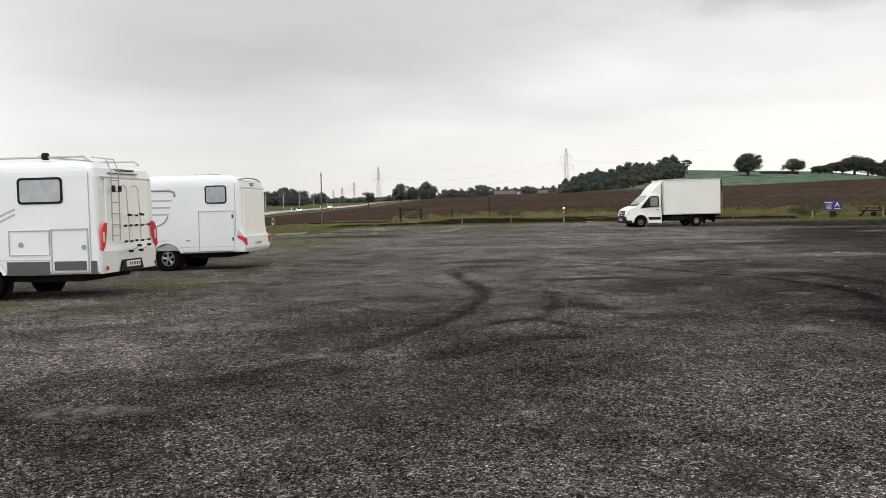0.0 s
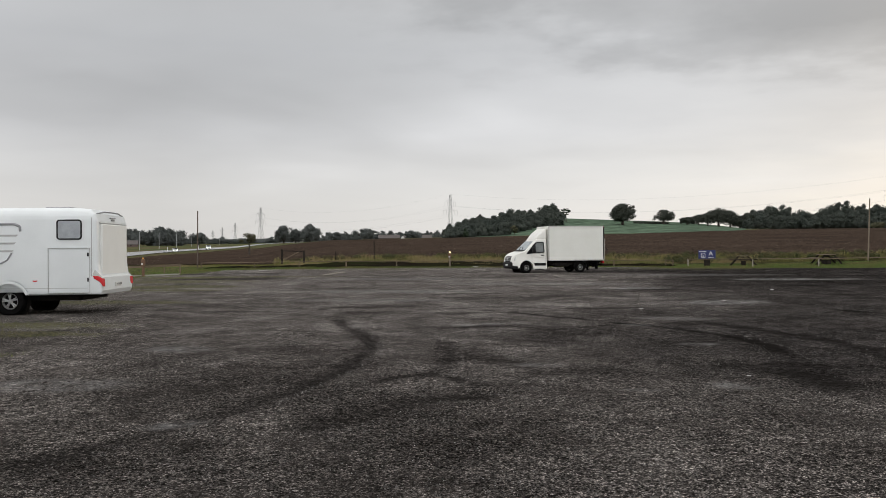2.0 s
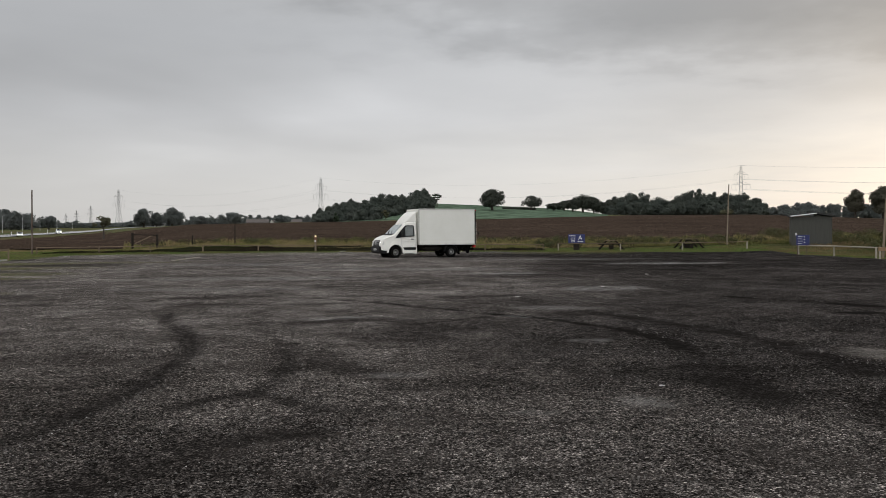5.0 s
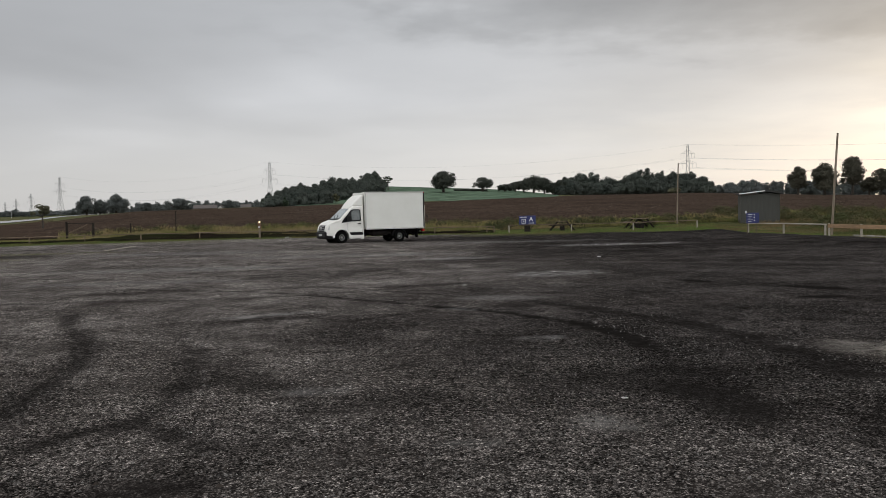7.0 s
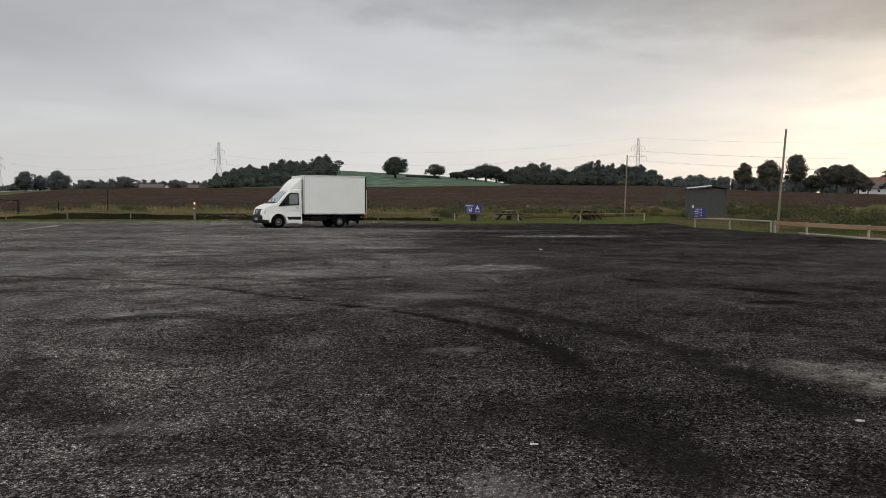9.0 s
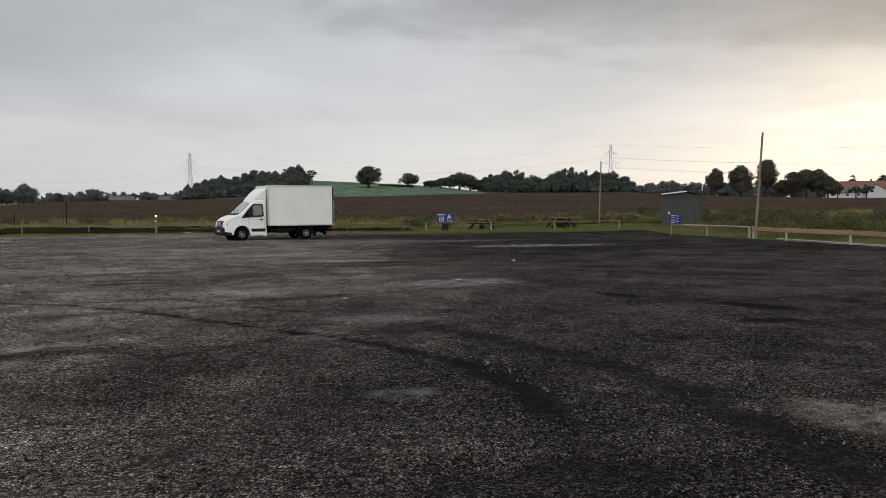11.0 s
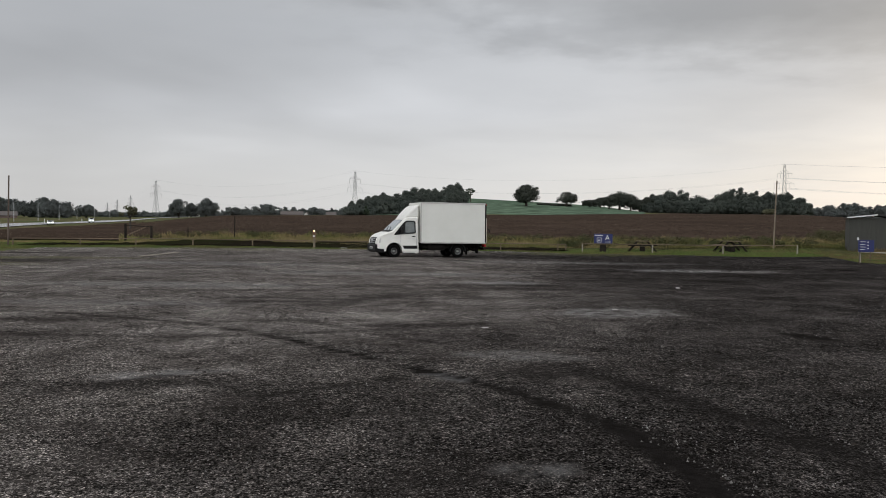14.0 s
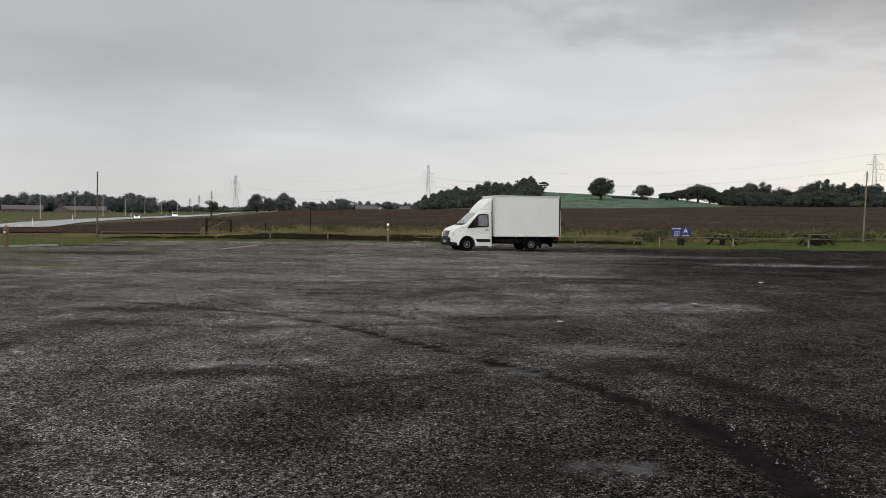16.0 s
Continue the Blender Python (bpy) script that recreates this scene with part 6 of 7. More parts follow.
        prism(bm, [(-0.10, 0.62), (-0.08, 0.96), (0.3, 1.04), (0.3, 0.52), (-0.05, 0.52)], -w - 0.01, w + 0.01, 0.04, 2)
        part("rear_bumper", bm, WHITE, t)
        for s in (-1, 1):
            bm = BM()
            prism(bm, [(-0.112, 0.72), (-0.10, 0.92), (0.0, 0.99), (0.15, 1.0), (0.12, 0.93), (-0.03, 0.84)], s * (w - 0.14), s * (w + 0.03), 0.01, 1)
            part("tail_lamp", bm, RED, t)
            bm = BM()
            prism(bm, [(-0.09, 0.93), (0.1, 1.16), (0.16, 1.0), (0.0, 0.99)], s * (w - 0.06), s * (w + 0.015), 0.01, 1)
            part("lamp_fin", bm, CLEAR, t)
        bm = BM()
        box(bm, -0.115, -0.095, -0.26, 0.26, 0.70, 0.81, 0.004)
        plate = part("number_plate", bm, PLATE, t)
        bm = BM()
        for k in range(6):
            box(bm, -0.118, -0.114, -0.2 + 0.07 * k - 0.02, -0.2 + 0.07 * k + 0.02, 0.73, 0.78)
        part("plate_bars", bm, INK, plate)
    return t


def parked(x, y, turn):
    return Matrix.Translation(on(x, y)) @ pose(0, 0, 0, 0, 0, turn)


motorhome(parked(-11.76, 7.73, 192.5), "white motorhome with a ladder and empty bicycle carrier at the back", 2.48, True)
motorhome(parked(-13.61, 15.09, 195.0), "white motorhome with swept grey bands and a large locker door", 2.26, False)


def box_truck(at):
    t = thing("box_truck", "white box truck with a folded tail lift standing on the gravel", "truck", at=at)
    # cargo box
    bm = BM()
    box(bm, -1.58, 2.18, -1.08, 1.08, 0.80, 2.99, 0.015, 2)
    part("cargo_box", bm, BOX, t)
    for s in (-1, 1):
        for z in (0.80, 2.97):
            bm = BM()
            box(bm, -1.60, 2.20, s * 1.085 - 0.02, s * 1.085 + 0.02, z - 0.035, z + 0.035, 0.006)
            part("edge_trim", bm, ALU, t, "bare aluminium edge trim")
        for x in (-1.59, 2.19):
            bm = BM()
            box(bm, x - 0.03, x + 0.03, s * 1.085 - 0.022, s * 1.085 + 0.022, 0.84, 2.93, 0.006)
            part("corner_trim", bm, ALU if x > 0 else BLACK, t)
    bm = BM()
    box(bm, -1.63, -1.60, -1.08, 1.08, 2.95, 3.02, 0.006)
    for s in (-1, 1):
        box(bm, -1.63, -1.60, s * 1.07 - 0.035, s * 1.07 + 0.035, 0.8, 2.95)
    part("door_seal", bm, RUBBER, t)
    for s in (-1, 1):
        for x in (-1.2, 0.4, 2.0):
            bm = BM()
            box(bm, x - 0.04, x + 0.04, s * 1.1, s * 1.115, 0.83, 0.87, 0.004)
            part("side_marker", bm, CLEAR if s > 0 else ORANGE, t)
        if s < 0:
            bm = BM()
            box(bm, -1.45, -1.40, s * 1.084, s * 1.09, 1.0, 1.45)
            part("side_label", bm, ORANGE, t)
        bm = BM()
        rod(bm, (-1.62, s * 1.09, 2.90), (-1.58, s * 1.1, 2.96), 0.022, sides=8)
        part("top_marker", bm, RED, t)
    # rear door and tail lift
    bm = BM()
    box(bm, -1.625, -1.60, -1.03, 1.03, 2.24, 2.94, 0.006)
    door = part("rear_door", bm, BOX, t)
    bm = BM()
    for k in range(2):
        s = (-1, 1)[k]
        box(bm, -1.630, -1.625, s * 0.92 - 0.07, s * 0.92 + 0.07, 2.68, 2.92)
    part("corner_plate", bm, GREYLINE, door)
    bm = BM()
    for s in (-1, 1):
        box(bm, -1.634, -1.630, s * 0.92 - 0.05, s * 0.92 + 0.05, 2.80, 2.90)
    part("maker_badge", bm, BLUE, door)
    bm = BM()
    for k in range(16):
        if k != 10:
            box(bm, -1.629, -1.624, 0.26 - 0.035 * k - 0.012, 0.26 - 0.035 * k + 0.012, 2.30, 2.335)
    part("model_lettering", bm, INK, door)
    bm = BM()
    box(bm, -1.64, -1.60, -1.07, 1.07, 2.19, 2.235, 0.005)
    part("door_edge", bm, RUBBER, t)
    bm = BM()
    box(bm, -1.685, -1.63, -1.06, 1.06, 0.79, 2.18, 0.008)
    lift = part("lift_platform", bm, LIFT, t, "worn ribbed aluminium tail lift platform")
    for k in range(6):
        bm = BM()
        z = 0.98 + 0.215 * k
        box(bm, -1.692, -1.684, -1.04, 1.04, z - 0.006, z + 0.006)
        part("rib", bm, ALU, lift)
    for s in (-1, 1):
        bm = BM()
        box(bm, -1.72, -1.686, s * 0.48 - 0.03, s * 0.48 + 0.03, 0.80, 1.52, 0.006)
        part("hinge_bar", bm, ALU, lift)
        bm = BM()
        box(bm, -1.70, -1.692, s * 0.93 - 0.115, s * 0.93 + 0.115, 1.42, 1.80, 0.003)
        flag = part("warning_flag", bm, SIGNWHITE, lift, "red and white striped warning flag")
        for k in range(4):
            bm = BM()
            z = 1.44 + 0.095 * k
            prism(bm, [(s * 0.93 - 0.112, z), (s * 0.93 + 0.112, z + 0.05), (s * 0.93 + 0.112, z + 0.095), (s * 0.93 - 0.112, z + 0.045)], 1.701, 1.704)
            bmesh.ops.rotate(bm, verts=bm.verts, matrix=Matrix.Rotation(radians(90), 3, "Z"))
            part("red_stripe", bm, RED, flag)
    for name, y, z, w, h, m in (("paper_label", 0.0, 1.42, 0.16, 0.085, SIGNWHITE), ("load_sticker", -0.93, 1.33, 0.09, 0.075, YELLOW)):
        bm = BM()
        box(bm, -1.694, -1.690, y - w, y + w, z - h, z + h)
        part(name, bm, m, lift)
    bm = BM()
    for k in range(5):
        box(bm, -1.694, -1.690, -0.13 + 0.065 * k - 0.026, -0.13 + 0.065 * k + 0.026, 1.02, 1.12)
    part("maker_lettering", bm, INK, lift)
    bm = BM()
    rod(bm, (-1.66, -0.42, 0.70), (-1.66, 0.42, 0.70), 0.05, sides=12)
    part("lift_crossbar", bm, CHASSIS, t)
    for s in (-1, 1):
        bm = BM()
        rod(bm, (-1.66, s * 0.5, 0.80), (-1.15, s * 0.42, 0.36), 0.075, sides=8)
        rod(bm, (-1.15, s * 0.42, 0.36), (-0.75, s * 0.42, 0.60), 0.06, sides=8)
        part("lift_arm", bm, CHASSIS, t)
        bm = BM()
        box(bm, -1.66, -1.56, s * 0.83 - 0.18, s * 0.83 + 0.18, 0.58, 0.73, 0.02, 2)
        lamp = part("tail_lamp", bm, RED, t)
        bm = BM()
        box(bm, -1.668, -1.655, s * 0.80 - 0.06, s * 0.80 + 0.06, 0.62, 0.71, 0.004)
        part("brake_light", bm, REDLIT, lamp, "lit red brake light")
        bm = BM()
        box(bm, -1.667, -1.656, s * 0.92 - 0.07, s * 0.92 + 0.06, 0.59, 0.64, 0.004)
        part("reversing_lens", bm, CLEAR, lamp)
        bm = BM()
        box(bm, -1.2, -1.15, s * 0.85 - 0.2, s * 0.85 + 0.2, 0.22, 0.78, 0.01)
        part("mud_flap", bm, RUBBER, t)
    bm = BM()
    box(bm, -1.60, -1.50, -0.95, 0.95, 0.42, 0.55, 0.015)
    part("underrun_bar", bm, CHASSIS, t)
    bm = BM()
    box(bm, -1.63, -1.615, -0.05, 0.47, 0.50, 0.61, 0.004)
    plate = part("number_plate", bm, PLATE, t)
    bm = BM()
    for k in range(6):
        box(bm, -1.634, -1.630, 0.02 + 0.075 * k - 0.022, 0.02 + 0.075 * k + 0.022, 0.525, 0.585)
    part("plate_bars", bm, INK, plate)
    # chassis
    bm = BM()
    for s in (-1, 1):
        box(bm, -1.5, 3.4, s * 0.45 - 0.04, s * 0.45 + 0.04, 0.55, 0.76)
    for x in (-1.2, -0.4, 0.6, 1.6):
        box(bm, x - 0.05, x + 0.05, -1.0, 1.0, 0.68, 0.765)
    part("chassis_frame", bm, CHASSIS, t)
    for s, x0, x1 in ((1, 0.75, 1.75), (-1, 0.9, 1.6)):
        bm = BM()
        box(bm, x0, x1, s * 0.55, s * 0.98, 0.38, 0.66, 0.05, 2)
        part("tank", bm, CHASSIS, t)
        bm = BM()
        box(bm, 0.55, 2.1, s * 0.99 - 0.015, s * 0.99 + 0.015, 0.50, 0.58, 0.006)
        part("side_guard", bm, CHASSIS, t)
    bm = BM()
    rod(bm, (0, -0.9, 0.34), (0, 0.9, 0.34), 0.08, sides=10)
    rod(bm, (3.665, -0.8, 0.34), (3.665, 0.8, 0.34), 0.06, sides=10)
    part("axles", bm, CHASSIS, t)
    # cab
    outline = [(2.26, 0.24), (2.26, 2.16), (2.34, 2.21), (2.72, 2.21), (2.98, 2.14), (3.14, 2.01), (3.44, 1.72), (3.74, 1.43), (3.98, 1.35), (4.26, 1.25), (4.45, 1.14),
               (4.55, 1.00), (4.60, 0.80), (4.60, 0.46), (4.16, 0.40)] + arch(3.665, 0.36, 0.45, 6, 174) + [(3.17, 0.22), (2.36, 0.21)]

    def inset(z, x=3.0):
        """How far the cab's side draws in towards the roof and the nose."""
        return 1 - 0.125 * smooth01((z - 1.25) / 1.0) - 0.13 * smooth01((x - 4.0) / 0.6)

    bm = BM()
    prism(bm, outline, -0.985, 0.985, 0.085, 4)
    for v in bm.verts:
        v.co.y *= inset(v.co.z, v.co.x)
    part("cab_body", bm, CABWHITE, t, smooth=False)
    # roof fairing: a swept shell that narrows forwards
    bm = BM()
    prism(bm, [(2.22, 2.14), (2.22, 2.83), (2.34, 2.83), (2.50, 2.73), (2.72, 2.54), (2.92, 2.32), (3.09, 2.08), (2.9, 2.12)], -0.97, 0.97, 0.12, 4)
    for v in bm.verts:
        v.co.y *= inset(2.1) - 0.02 * smooth01((v.co.z - 2.2) / 0.6) - 0.06 * smooth01((v.co.x - 2.5) / 0.6)
    part("roof_deflector", bm, CABWHITE, t)
    bm = BM()
    prism(bm, [(3.155, 2.015), (3.735, 1.455), (3.75, 1.47), (3.17, 2.035)], -0.74, 0.74)
    for v in bm.verts:
        v.co.y *= 1.12 - 0.16 * smooth01((v.co.z - 1.45) / 0.6)
    part("windscreen", bm, SCREEN, t)
    bm = BM()
    prism(bm, [(3.73, 1.44), (3.90, 1.385), (3.905, 1.40), (3.745, 1.465)], -0.78, 0.78)
    part("wiper_tray", bm, BLACK, t)
    for y in (-0.1, 0.42):
        bm = BM()
        rod(bm, (3.79, y, 1.45), (3.56, y - 0.46, 1.675), 0.012, sides=6)
        part("wiper", bm, BLACK, t)

    def on_side(s, outline, y0, y1):
        """A plate that lies along the leaning side of the cab."""
        bm = BM()
        prism(bm, outline, y0, y1)
        for v in bm.verts:
            v.co.y = s * v.co.y * inset(v.co.z, v.co.x)
        bmesh.ops.recalc_face_normals(bm, faces=bm.faces)
        return bm

    for s in (-1, 1):
        win = part("door_window", on_side(s, [(2.45, 1.34), (2.50, 1.30), (3.10, 1.27), (3.66, 1.20), (3.66, 1.26), (3.10, 1.90), (3.00, 1.97), (2.90, 1.99), (2.55, 1.99), (2.46, 1.95)], 0.96, 0.993), BLACK, t, "dark framed side window")
        part("pane", on_side(s, [(2.52, 1.36), (3.04, 1.335), (3.04, 1.84), (2.96, 1.91), (2.88, 1.93), (2.53, 1.93)], 0.992, 0.997), SIDEGLASS, win)
        part("quarter_pane", on_side(s, [(3.09, 1.33), (3.50, 1.28), (3.09, 1.79)], 0.992, 0.997), GLASS, win)
        bm = BM()
        box(bm, 2.40, 2.412, s * 0.979, s * 0.988, 0.46, 1.27)
        box(bm, 3.30, 3.312, s * 0.979, s * 0.988, 0.74, 1.23)
        box(bm, 2.412, 3.20, s * 0.979, s * 0.988, 0.30, 0.31)
        part("door_seam", bm, GREYLINE, t)
        part("door_crease", on_side(s, [(2.44, 1.02), (4.1, 0.96), (4.1, 0.985), (2.44, 1.04)], 0.97, 0.992), CABWHITE, t)
        bm = BM()
        box(bm, 2.48, 2.68, s * 0.98, s * 1.012, 1.11, 1.155, 0.01)
        part("door_handle", bm, BLACK, t)
        bm = BM()
        box(bm, 2.36, 3.20, s * 0.98, s * 1.008, 0.47, 0.64, 0.012)
        part("rubbing_strip", bm, BLACK, t)
        bm = BM()
        box(bm, 2.50, 3.14, s * 0.965, s * 1.0, 0.215, 0.26, 0.008)
        part("step", bm, BLACK, t)
        part("arch_lip", on_side(s, arch(3.665, 0.36, 0.55, -4, 184) + arch(3.665, 0.36, 0.45, 184, -4), 0.97, 1.012), CABWHITE, t)
        bm = BM()
        box(bm, 3.22, 3.30, s * 0.93, s * 1.16, 1.34, 1.39, 0.01)
        box(bm, 3.22, 3.30, s * 0.93, s * 1.16, 1.50, 1.54, 0.01)
        arm = part("mirror_arm", bm, BLACK, t)
        bm = BM()
        box(bm, 3.20, 3.36, s * 1.10, s * 1.30, 1.28, 1.66, 0.05, 3)
        mirror = part("mirror_housing", bm, BLACK, arm)
        bm = BM()
        prism(bm, [(4.13, 1.16), (4.34, 1.185), (4.47, 1.08), (4.555, 0.92), (4.575, 0.78), (4.46, 0.78), (4.27, 0.95)], s * 0.56, s * 0.90, 0.03, 2)
        for v in bm.verts:
            v.co.x -= 0.10 * smooth01((abs(v.co.y) - 0.6) / 0.35)
        bmesh.ops.recalc_face_normals(bm, faces=bm.faces)
        lamp = part("headlamp", bm, CLEAR, t)
        bm = BM()
        rod(bm, (4.42, s * 0.72, 0.92), (4.56, s * 0.72, 0.90), 0.055, sides=12)
        part("lit_bulb", bm, HEAD, lamp, "lit headlamp bulb")
        wheel(t, 3.665, s * 0.86, 0.34, 0.34, 0.24, STEELRIM, 0, s)
        wheel(t, 0.0, s * 0.86, 0.34, 0.34, 0.26, STEELRIM, 0, s)
        bm = BM()
        prism(bm, arch(0, 0.34, 0.46, 0, 180) + arch(0, 0.34, 0.43, 180, 0), s * 0.72, s * 1.02)
        part("mudguard", bm, BLACK, t)
        bm = BM()
        box(bm, -0.56, -0.535, s * 0.86 - 0.15, s * 0.86 + 0.15, 0.16, 0.58, 0.006)
        part("mud_flap", bm, RUBBER, t)
        bm = BM()
        rod(bm, (3.665, s * 0.70, 0.38), (3.665, s * 0.72, 0.38), 0.45, sides=24)
        part("wheel_housing", bm, CHASSIS, t)
    bm = BM()
    prism(bm, [(4.10, 0.34), (4.10, 0.66), (4.30, 0.71), (4.60, 0.72), (4.67, 0.64), (4.67, 0.38), (4.56, 0.27), (4.2, 0.24)], -0.965, 0.965, 0.06, 3)
    for v in bm.verts:
        v.co.y *= inset(0.5, v.co.x)
    part("front_bumper", bm, BLACK, t)
    bm = BM()
    prism(bm, [(4.50, 1.07), (4.565, 1.03), (4.63, 0.74), (4.60, 0.70), (4.5, 0.72)], -0.54, 0.54, 0.02, 2)
    grille = part("grille", bm, BLACK, t)
    for k in range(3):
        bm = BM()
        z = 0.77 + 0.105 * k
        box(bm, 4.585 - 0.022 * k, 4.648 - 0.022 * k, -0.50, 0.50, z, z + 0.035, 0.008)
        part("grille_bar", bm, CHROME, grille)
    bm = BM()
    rod(bm, (4.58, 0, 0.90), (4.665, 0, 0.89), 0.085, sides=20)
    part("badge", bm, CHROME, grille)
    bm = BM()
    box(bm, 4.665, 4.685, -0.26, 0.26, 0.46, 0.57, 0.004)
    plate = part("number_plate", bm, PLATE, t)
    bm = BM()
    for k in range(6):
        box(bm, 4.684, 4.690, -0.19 + 0.075 * k - 0.022, -0.19 + 0.075 * k + 0.022, 0.485, 0.545)
    part("plate_bars", bm, INK, plate)
    # hand control of the lift, hanging by the rear corner
    bm = BM()
    tube(bm, [(-1.66, 1.02, 1.62), (-1.78, 1.06, 1.56), (-1.86, 1.06, 1.46), (-1.80, 1.05, 1.40)], 0.03)
    part("lift_control", bm, BLACK, t)
    return t


box_truck(parked(-3.22, 49.5, 206.0))

# ---- grass, weeds, loose gravel ----
def blades(name, label, count, place, height, width, material, lean=0.35):
    verts, faces = [], []
    r = random.Random(len(name) + count)
    while len(faces) < count:
        x, y, k = place(r)
        z = land(x, y) - 0.05
        h, a, w = height * k * r.uniform(0.5, 1.25), r.random() * 6.283, width * r.uniform(0.6, 1.3)
        dx, dy = math.cos(a) * w, math.sin(a) * w
        bx, by = r.gauss(0, lean) * h, r.gauss(0, lean) * h
        n = len(verts)
        verts += [(x - dx, y - dy, z), (x + dx, y + dy, z), (x + bx, y + by, z + h)]
        faces.append((n, n + 1, n + 2))
    ob = from_lists(name, verts, faces, material)
    return tagged(ob, label, "grass", kind="stuff")


def clumpy(x, y, s=0.35):
    return 0.55 + 0.9 * max(-0.4, noise.noise(Vector((x * s, y * s, 4.0))))


def back_strip(r):
    x = r.uniform(-46, 24)
    y = r.uniform(59.3 if x < -26.5 else 63.4 if x < 3.8 else 64.8, 67.5)
    return x, y + 0.08 * max(0, -x - 20), clumpy(x, y) * (0.45 + 0.55 * smooth01((x + 30) / 10))


def foot_strip(r):
    x = -32 + 34 * r.random() ** 1.7
    return x, bank_front(x) - 0.1 - abs(r.gauss(0, 0.5)), clumpy(x, 3, 0.5)


def bank_strip(r):
    x = r.uniform(-27, 3.6)
    return x, bank_front(x) + 0.3 + abs(r.gauss(0, 2.4)), clumpy(x, 60, 0.5)


def field_rim(r):
    az = r.uniform(-27, 34)
    x, y = polar(az, field_edge(az) + r.gauss(0, 1.6))
    return x, y, clumpy(x, y, 0.6) * 1.1


def lawn_strip(r):
    x = r.uniform(-34, 19)
    t = yard_top(x)
    return x, (t + abs(r.gauss(0, 1.6)) - 0.25) if x < -26 or x > 1.5 else min(57.9, t + abs(r.gauss(0, 0.7)) - 0.25), 0.9


def lawn_right(r):
    x = r.uniform(2.5, 21)
    return x, r.uniform(55.5, 64), 1.0


def barrier_foot(r):
    y = r.uniform(24, 56)
    return yard_right(min(y, 52)) + 0.15 + abs(r.gauss(0, 0.9)), y, clumpy(7, y, 0.8)


def right_meadow(r):
    y = r.uniform(22, 72)
    x = yard_right(min(y, 52)) + 0.2 + abs(r.gauss(0, 13))
    return x, y, clumpy(x, y, 0.25) * (0.35 if x < 23 else 1.0)


def left_meadow(r):
    y = r.uniform(34, 66)
    x = yard_left(min(y, 58)) - abs(r.gauss(0, 8))
    return x, y, 0.8 * clumpy(x, y)


def tufts(r):
    sx, sy, a, b, turn, k = TURF[r.randrange(len(TURF))]
    u, v = r.gauss(0, 0.45) * a, r.gauss(0, 0.45) * b
    c, s = math.cos(radians(turn)), math.sin(radians(turn))
    return sx + u * c - v * s, sy + u * s + v * c, 0.5 + 0.6 * k * r.random()


blades("verge_grass", "tall yellow-green verge grass behind the barrier", 56000, back_strip, 0.33, 0.045, GRASS)
blades("foot_grass", "short bright grass along the foot of the barrier", 16000, foot_strip, 0.10, 0.022, LAWN)
blades("bank_weeds", "dark low weeds and grass on the earth bank", 6000, bank_strip, 0.16, 0.025, WEED)
blades("field_rim_grass", "tall dry grass and weeds along the edge of the ploughed field", 26000, field_rim, 0.5, 0.045, GRASS)
blades("lawn_grass", "short green grass at the edge of the gravel", 24000, lawn_strip, 0.14, 0.02, LAWN)
blades("lawn_grass", "short green grass round the picnic tables", 30000, lawn_right, 0.055, 0.025, LAWN)
blades("lawn_grass", "short green grass along the foot of the yard barrier", 14000, barrier_foot, 0.10, 0.02, LAWN)
blades("meadow_grass", "uneven meadow grass beyond the yard barrier", 70000, right_meadow, 0.34, 0.022, MEADOWGRASS)
blades("meadow_grass", "green grass at the corner of the yard", 16000, left_meadow, 0.14, 0.03, LAWN)
blades("grass_tufts", "thin grass and weeds growing through the gravel", 14000, tufts, 0.10, 0.008, LAWN)

weeds = tagged(new("weeds"), "dark leafy weed clumps in the meadow", "weeds", kind="stuff")
verts, faces = [], []
r2 = random.Random(5)
puffs = []
for _ in range(260):
    y = r2.uniform(46, 84)
    x = max(25, yard_right(min(y, 52)) + 3) + abs(r2.gauss(0, 13))
    k = 0.5 + 0.8 * max(0.0, noise.noise(Vector((x * 0.16, y * 0.16, 9))) + 0.4)
    puffs.append((on(x, y) + Vector((0, 0, 0.22 * k)), r2.uniform(0.35, 0.8) * k))
for _ in range(150):
    az = r2.uniform(-26, 30)
    x, y = polar(az, field_edge(az) - 0.5 + r2.gauss(0, 1.0))
    puffs.append((on(x, y) + Vector((0, 0, 0.22)), r2.uniform(0.25, 0.6)))
for _ in range(90):
    x = r2.uniform(3.5, 22)
    puffs.append((on(x, 66.2 + r2.gauss(0, 1.1)) + Vector((0, 0, 0.2)), r2.uniform(0.2, 0.5)))
leaf_cloud(verts, faces, puffs, 60000, 0.06)
from_lists("leaves", verts, faces, WEED, weeds)

def bisect_x(x):
    return int(np.searchsorted(XS, x))


def bisect_y(y):
    return int(np.searchsorted(YS, y))


XS, YS = np.array(xs), np.array(ys)


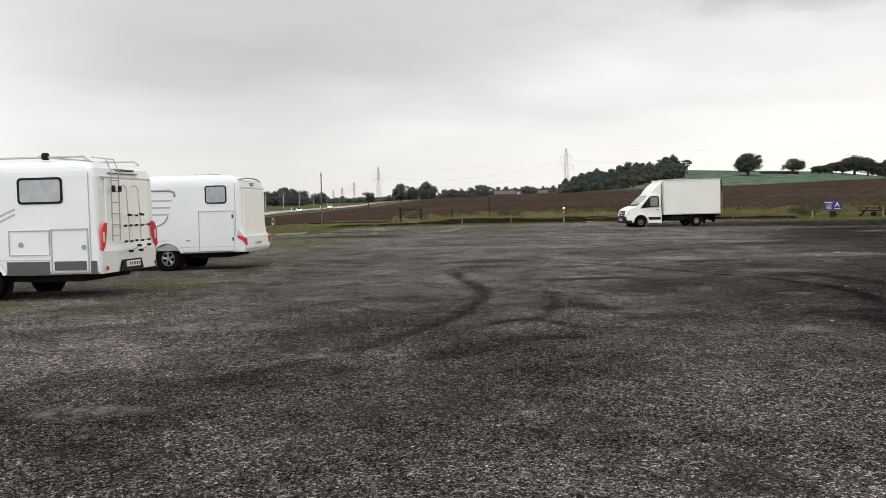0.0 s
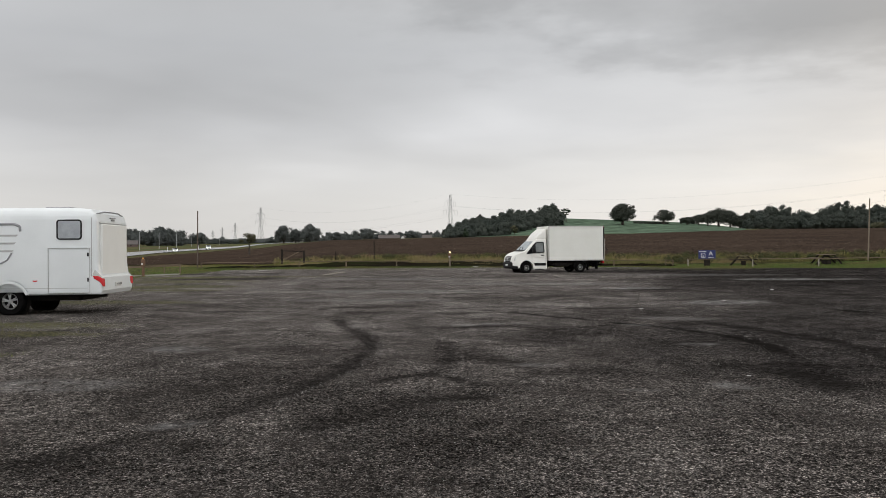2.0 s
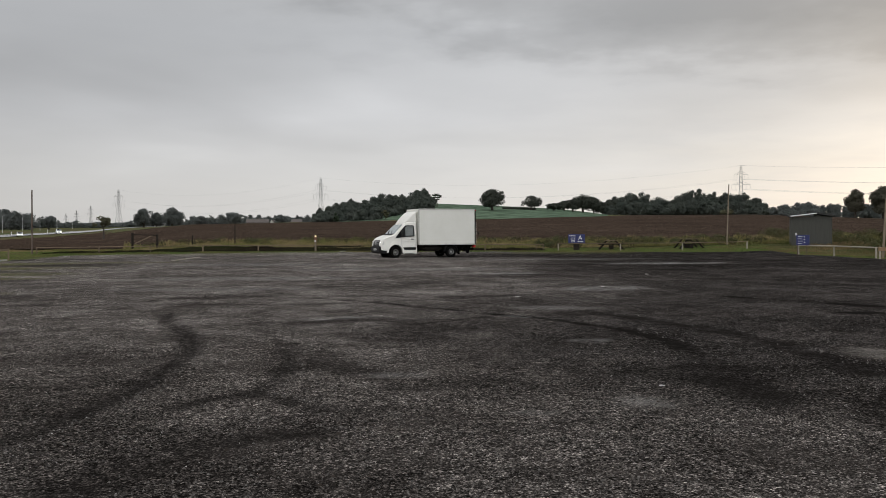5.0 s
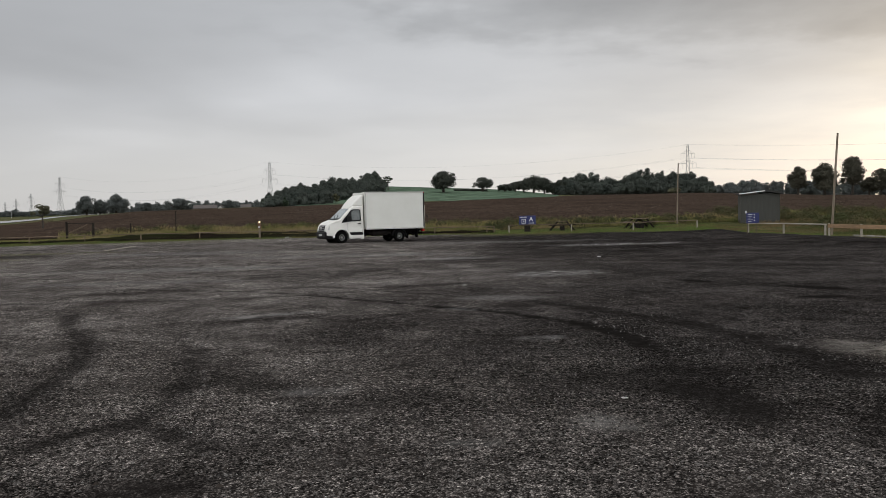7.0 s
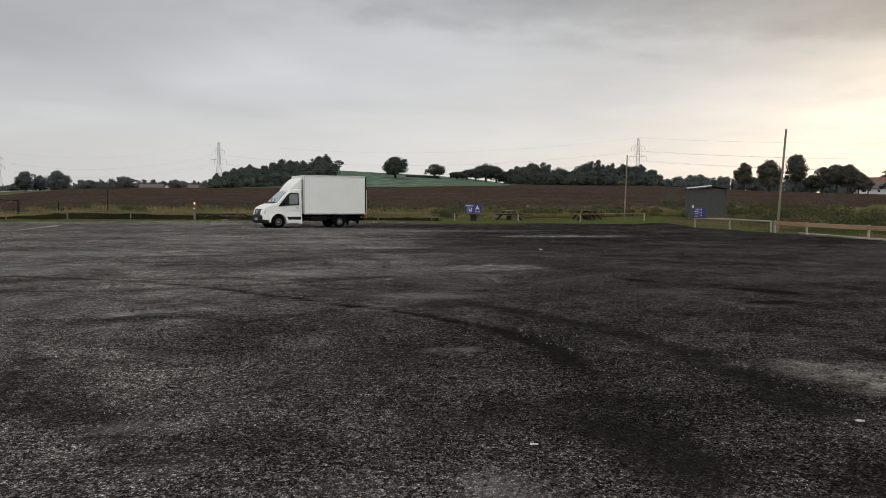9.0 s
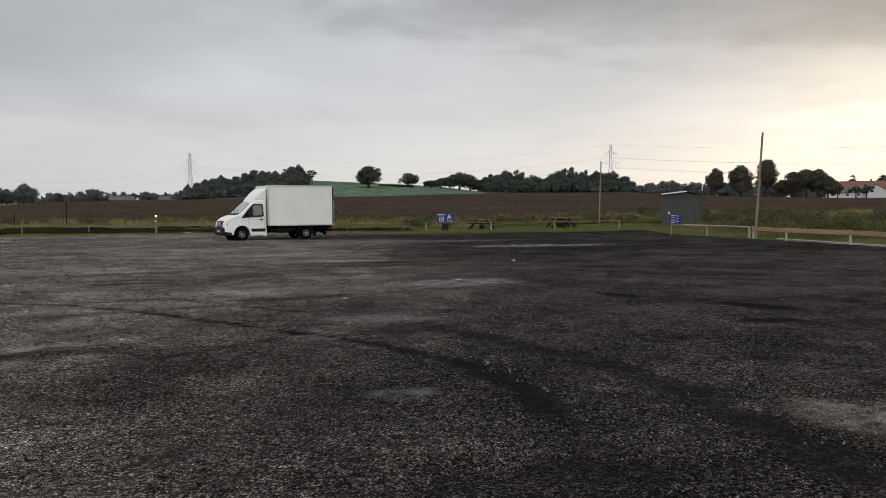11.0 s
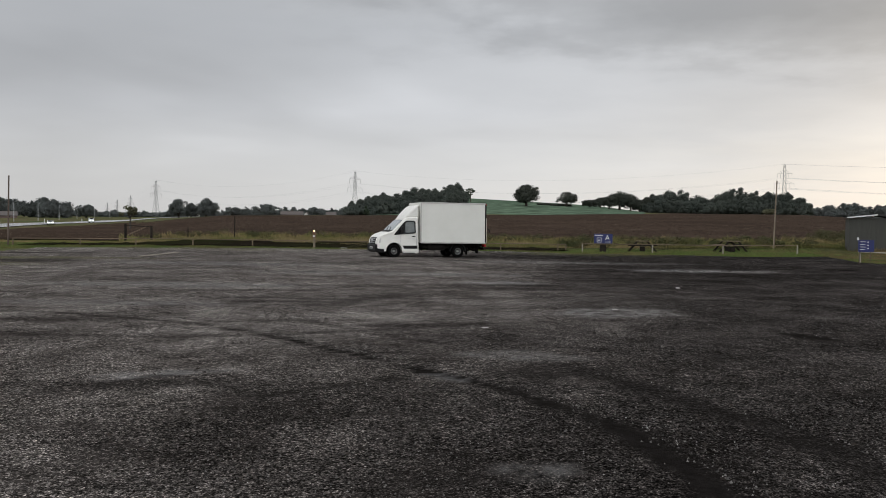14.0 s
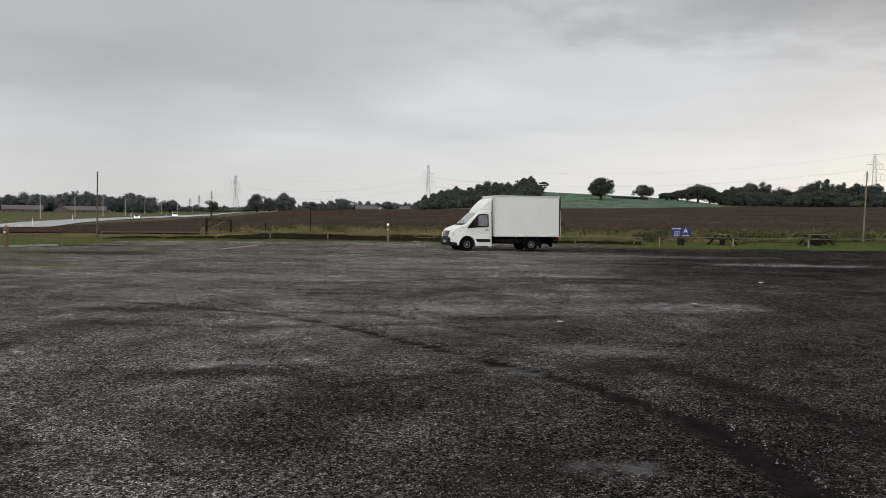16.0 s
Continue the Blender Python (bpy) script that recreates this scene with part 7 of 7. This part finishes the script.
def scatter(name, label, category, count, reach, power, low_size, var_size, flat_k, material, keep_off, seed, start=-3.0):
    """Low stones or clods lying over the yard, thickest near the way."""
    verts, faces = [], []
    r = random.Random(seed)
    while len(verts) < 5 * count:
        y = start + reach * r.random() ** power
        x = r.gauss(0, 1) * (2.5 + 0.42 * (y + 5))
        if x > yard_right(y) - 0.3 or x < max(-24, yard_left(y) + 0.3) or y > 54 or noise.noise(Vector((x * 0.5, y * 0.5, seed))) + 0.75 * r.random() < 0.05:
            continue
        if keep_off and track_v[index.get((bisect_x(x), bisect_y(y)), 0)] > 0.2 and r.random() < 0.97:
            continue
        s = (low_size + var_size * r.random() ** 2.6) * (1 + 0.012 * max(0, y))
        a, c = r.random() * 6.283, on(x, y)
        z = c.z + 0.018 * noise.noise(Vector((x * 0.9, y * 0.9, 0))) + 0.008 * noise.noise(Vector((x * 3.1, y * 3.1, 2)))
        n = len(verts)
        ca, sa = math.cos(a), math.sin(a)
        for dx, dy, dz in ((1.3, 0, 0), (0, 0.9, 0), (-1.1, 0.1, 0), (0.1, -1, 0), (0.15, 0.1, flat_k)):
            dx, dy = dx * r.uniform(0.7, 1.3), dy * r.uniform(0.7, 1.3)
            verts.append((c.x + (dx * ca - dy * sa) * s, c.y + (dx * sa + dy * ca) * s, z + (dz * s if dz else -0.004)))
        faces += [(n + i, n + (i + 1) % 4, n + 4) for i in range(4)]
    return tagged(from_lists(name, verts, faces, material), label, category, kind="stuff")


scatter("loose_gravel", "loose grey crushed stones scattered over the yard", "gravel", 120000, 27, 1.5, 0.0045, 0.008, 0.9, STONE, True, 9)
scatter("earth_clods", "dark wet clods of mud scattered over the gravel", "clods", 17000, 48, 1.5, 0.008, 0.016, 0.7, CLOD, True, 21)
scatter("loose_gravel", "coarser stones lying on the far part of the yard", "gravel", 7000, 36, 0.9, 0.008, 0.014, 0.6, STONE, False, 33, 17.0)
scatter("earth_clods", "dark mud clods on the far part of the yard", "clods", 4500, 36, 0.9, 0.012, 0.030, 0.6, CLOD, False, 34, 17.0)
scatter("stone_chips", "pale fresh stone chips among the dark gravel", "gravel", 16000, 30, 1.4, 0.0035, 0.005, 0.8, CRUMB, True, 51)


def strew_field(name, label, category, count, low_size, var_size, tall, material, seed):
    """Lumps lying on the ploughed field, in faint furrow lines."""
    verts, faces = [], []
    r = random.Random(seed)
    while len(verts) < 5 * count:
        az = r.uniform(-40, 33)
        near = field_edge(az) + 0.8 if az > -26 else 72 / math.cos(radians(az))
        far = min(far_edge(az), 300) if az > -26 else max(road_near(az) * 0.74, 94)
        d = near + (far - near - 4) * r.random() ** 1.5
        x, y = polar(az, d)
        if noise.noise(Vector((x * 0.09, y * 0.09, seed))) + 0.9 * r.random() < 0.2:
            continue
        c = Vector((x, y, land(x, y) + 0.02))
        s = (low_size + var_size * r.random() ** 2) * (1 + 0.003 * (d - 66))
        n = len(verts)
        a = r.random() * 6.283
        ca, sa = math.cos(a) * s, math.sin(a) * s
        for dx, dy, dz in ((1.2, 0, 0), (0, 0.9, 0), (-1.1, 0.1, 0), (0.1, -1, 0), (0.15, 0.1, tall)):
            dx, dy = dx * r.uniform(0.7, 1.3), dy * r.uniform(0.7, 1.3)
            verts.append((c.x + dx * ca - dy * sa, c.y + dx * sa + dy * ca, c.z + dz * s * r.uniform(0.6, 1.3)))
        faces += [(n + i, n + (i + 1) % 4, n + 4) for i in range(4)]
    return tagged(from_lists(name, verts, faces, material), label, category, kind="stuff")


strew_field("soil_clods", "turned brown clods over the ploughed field", "clods", 60000, 0.04, 0.13, 0.75, SODS, 71)
strew_field("straw_stubble", "pale straw stubble between the clods of the field", "straw", 8000, 0.025, 0.07, 0.7, STRAW, 72)
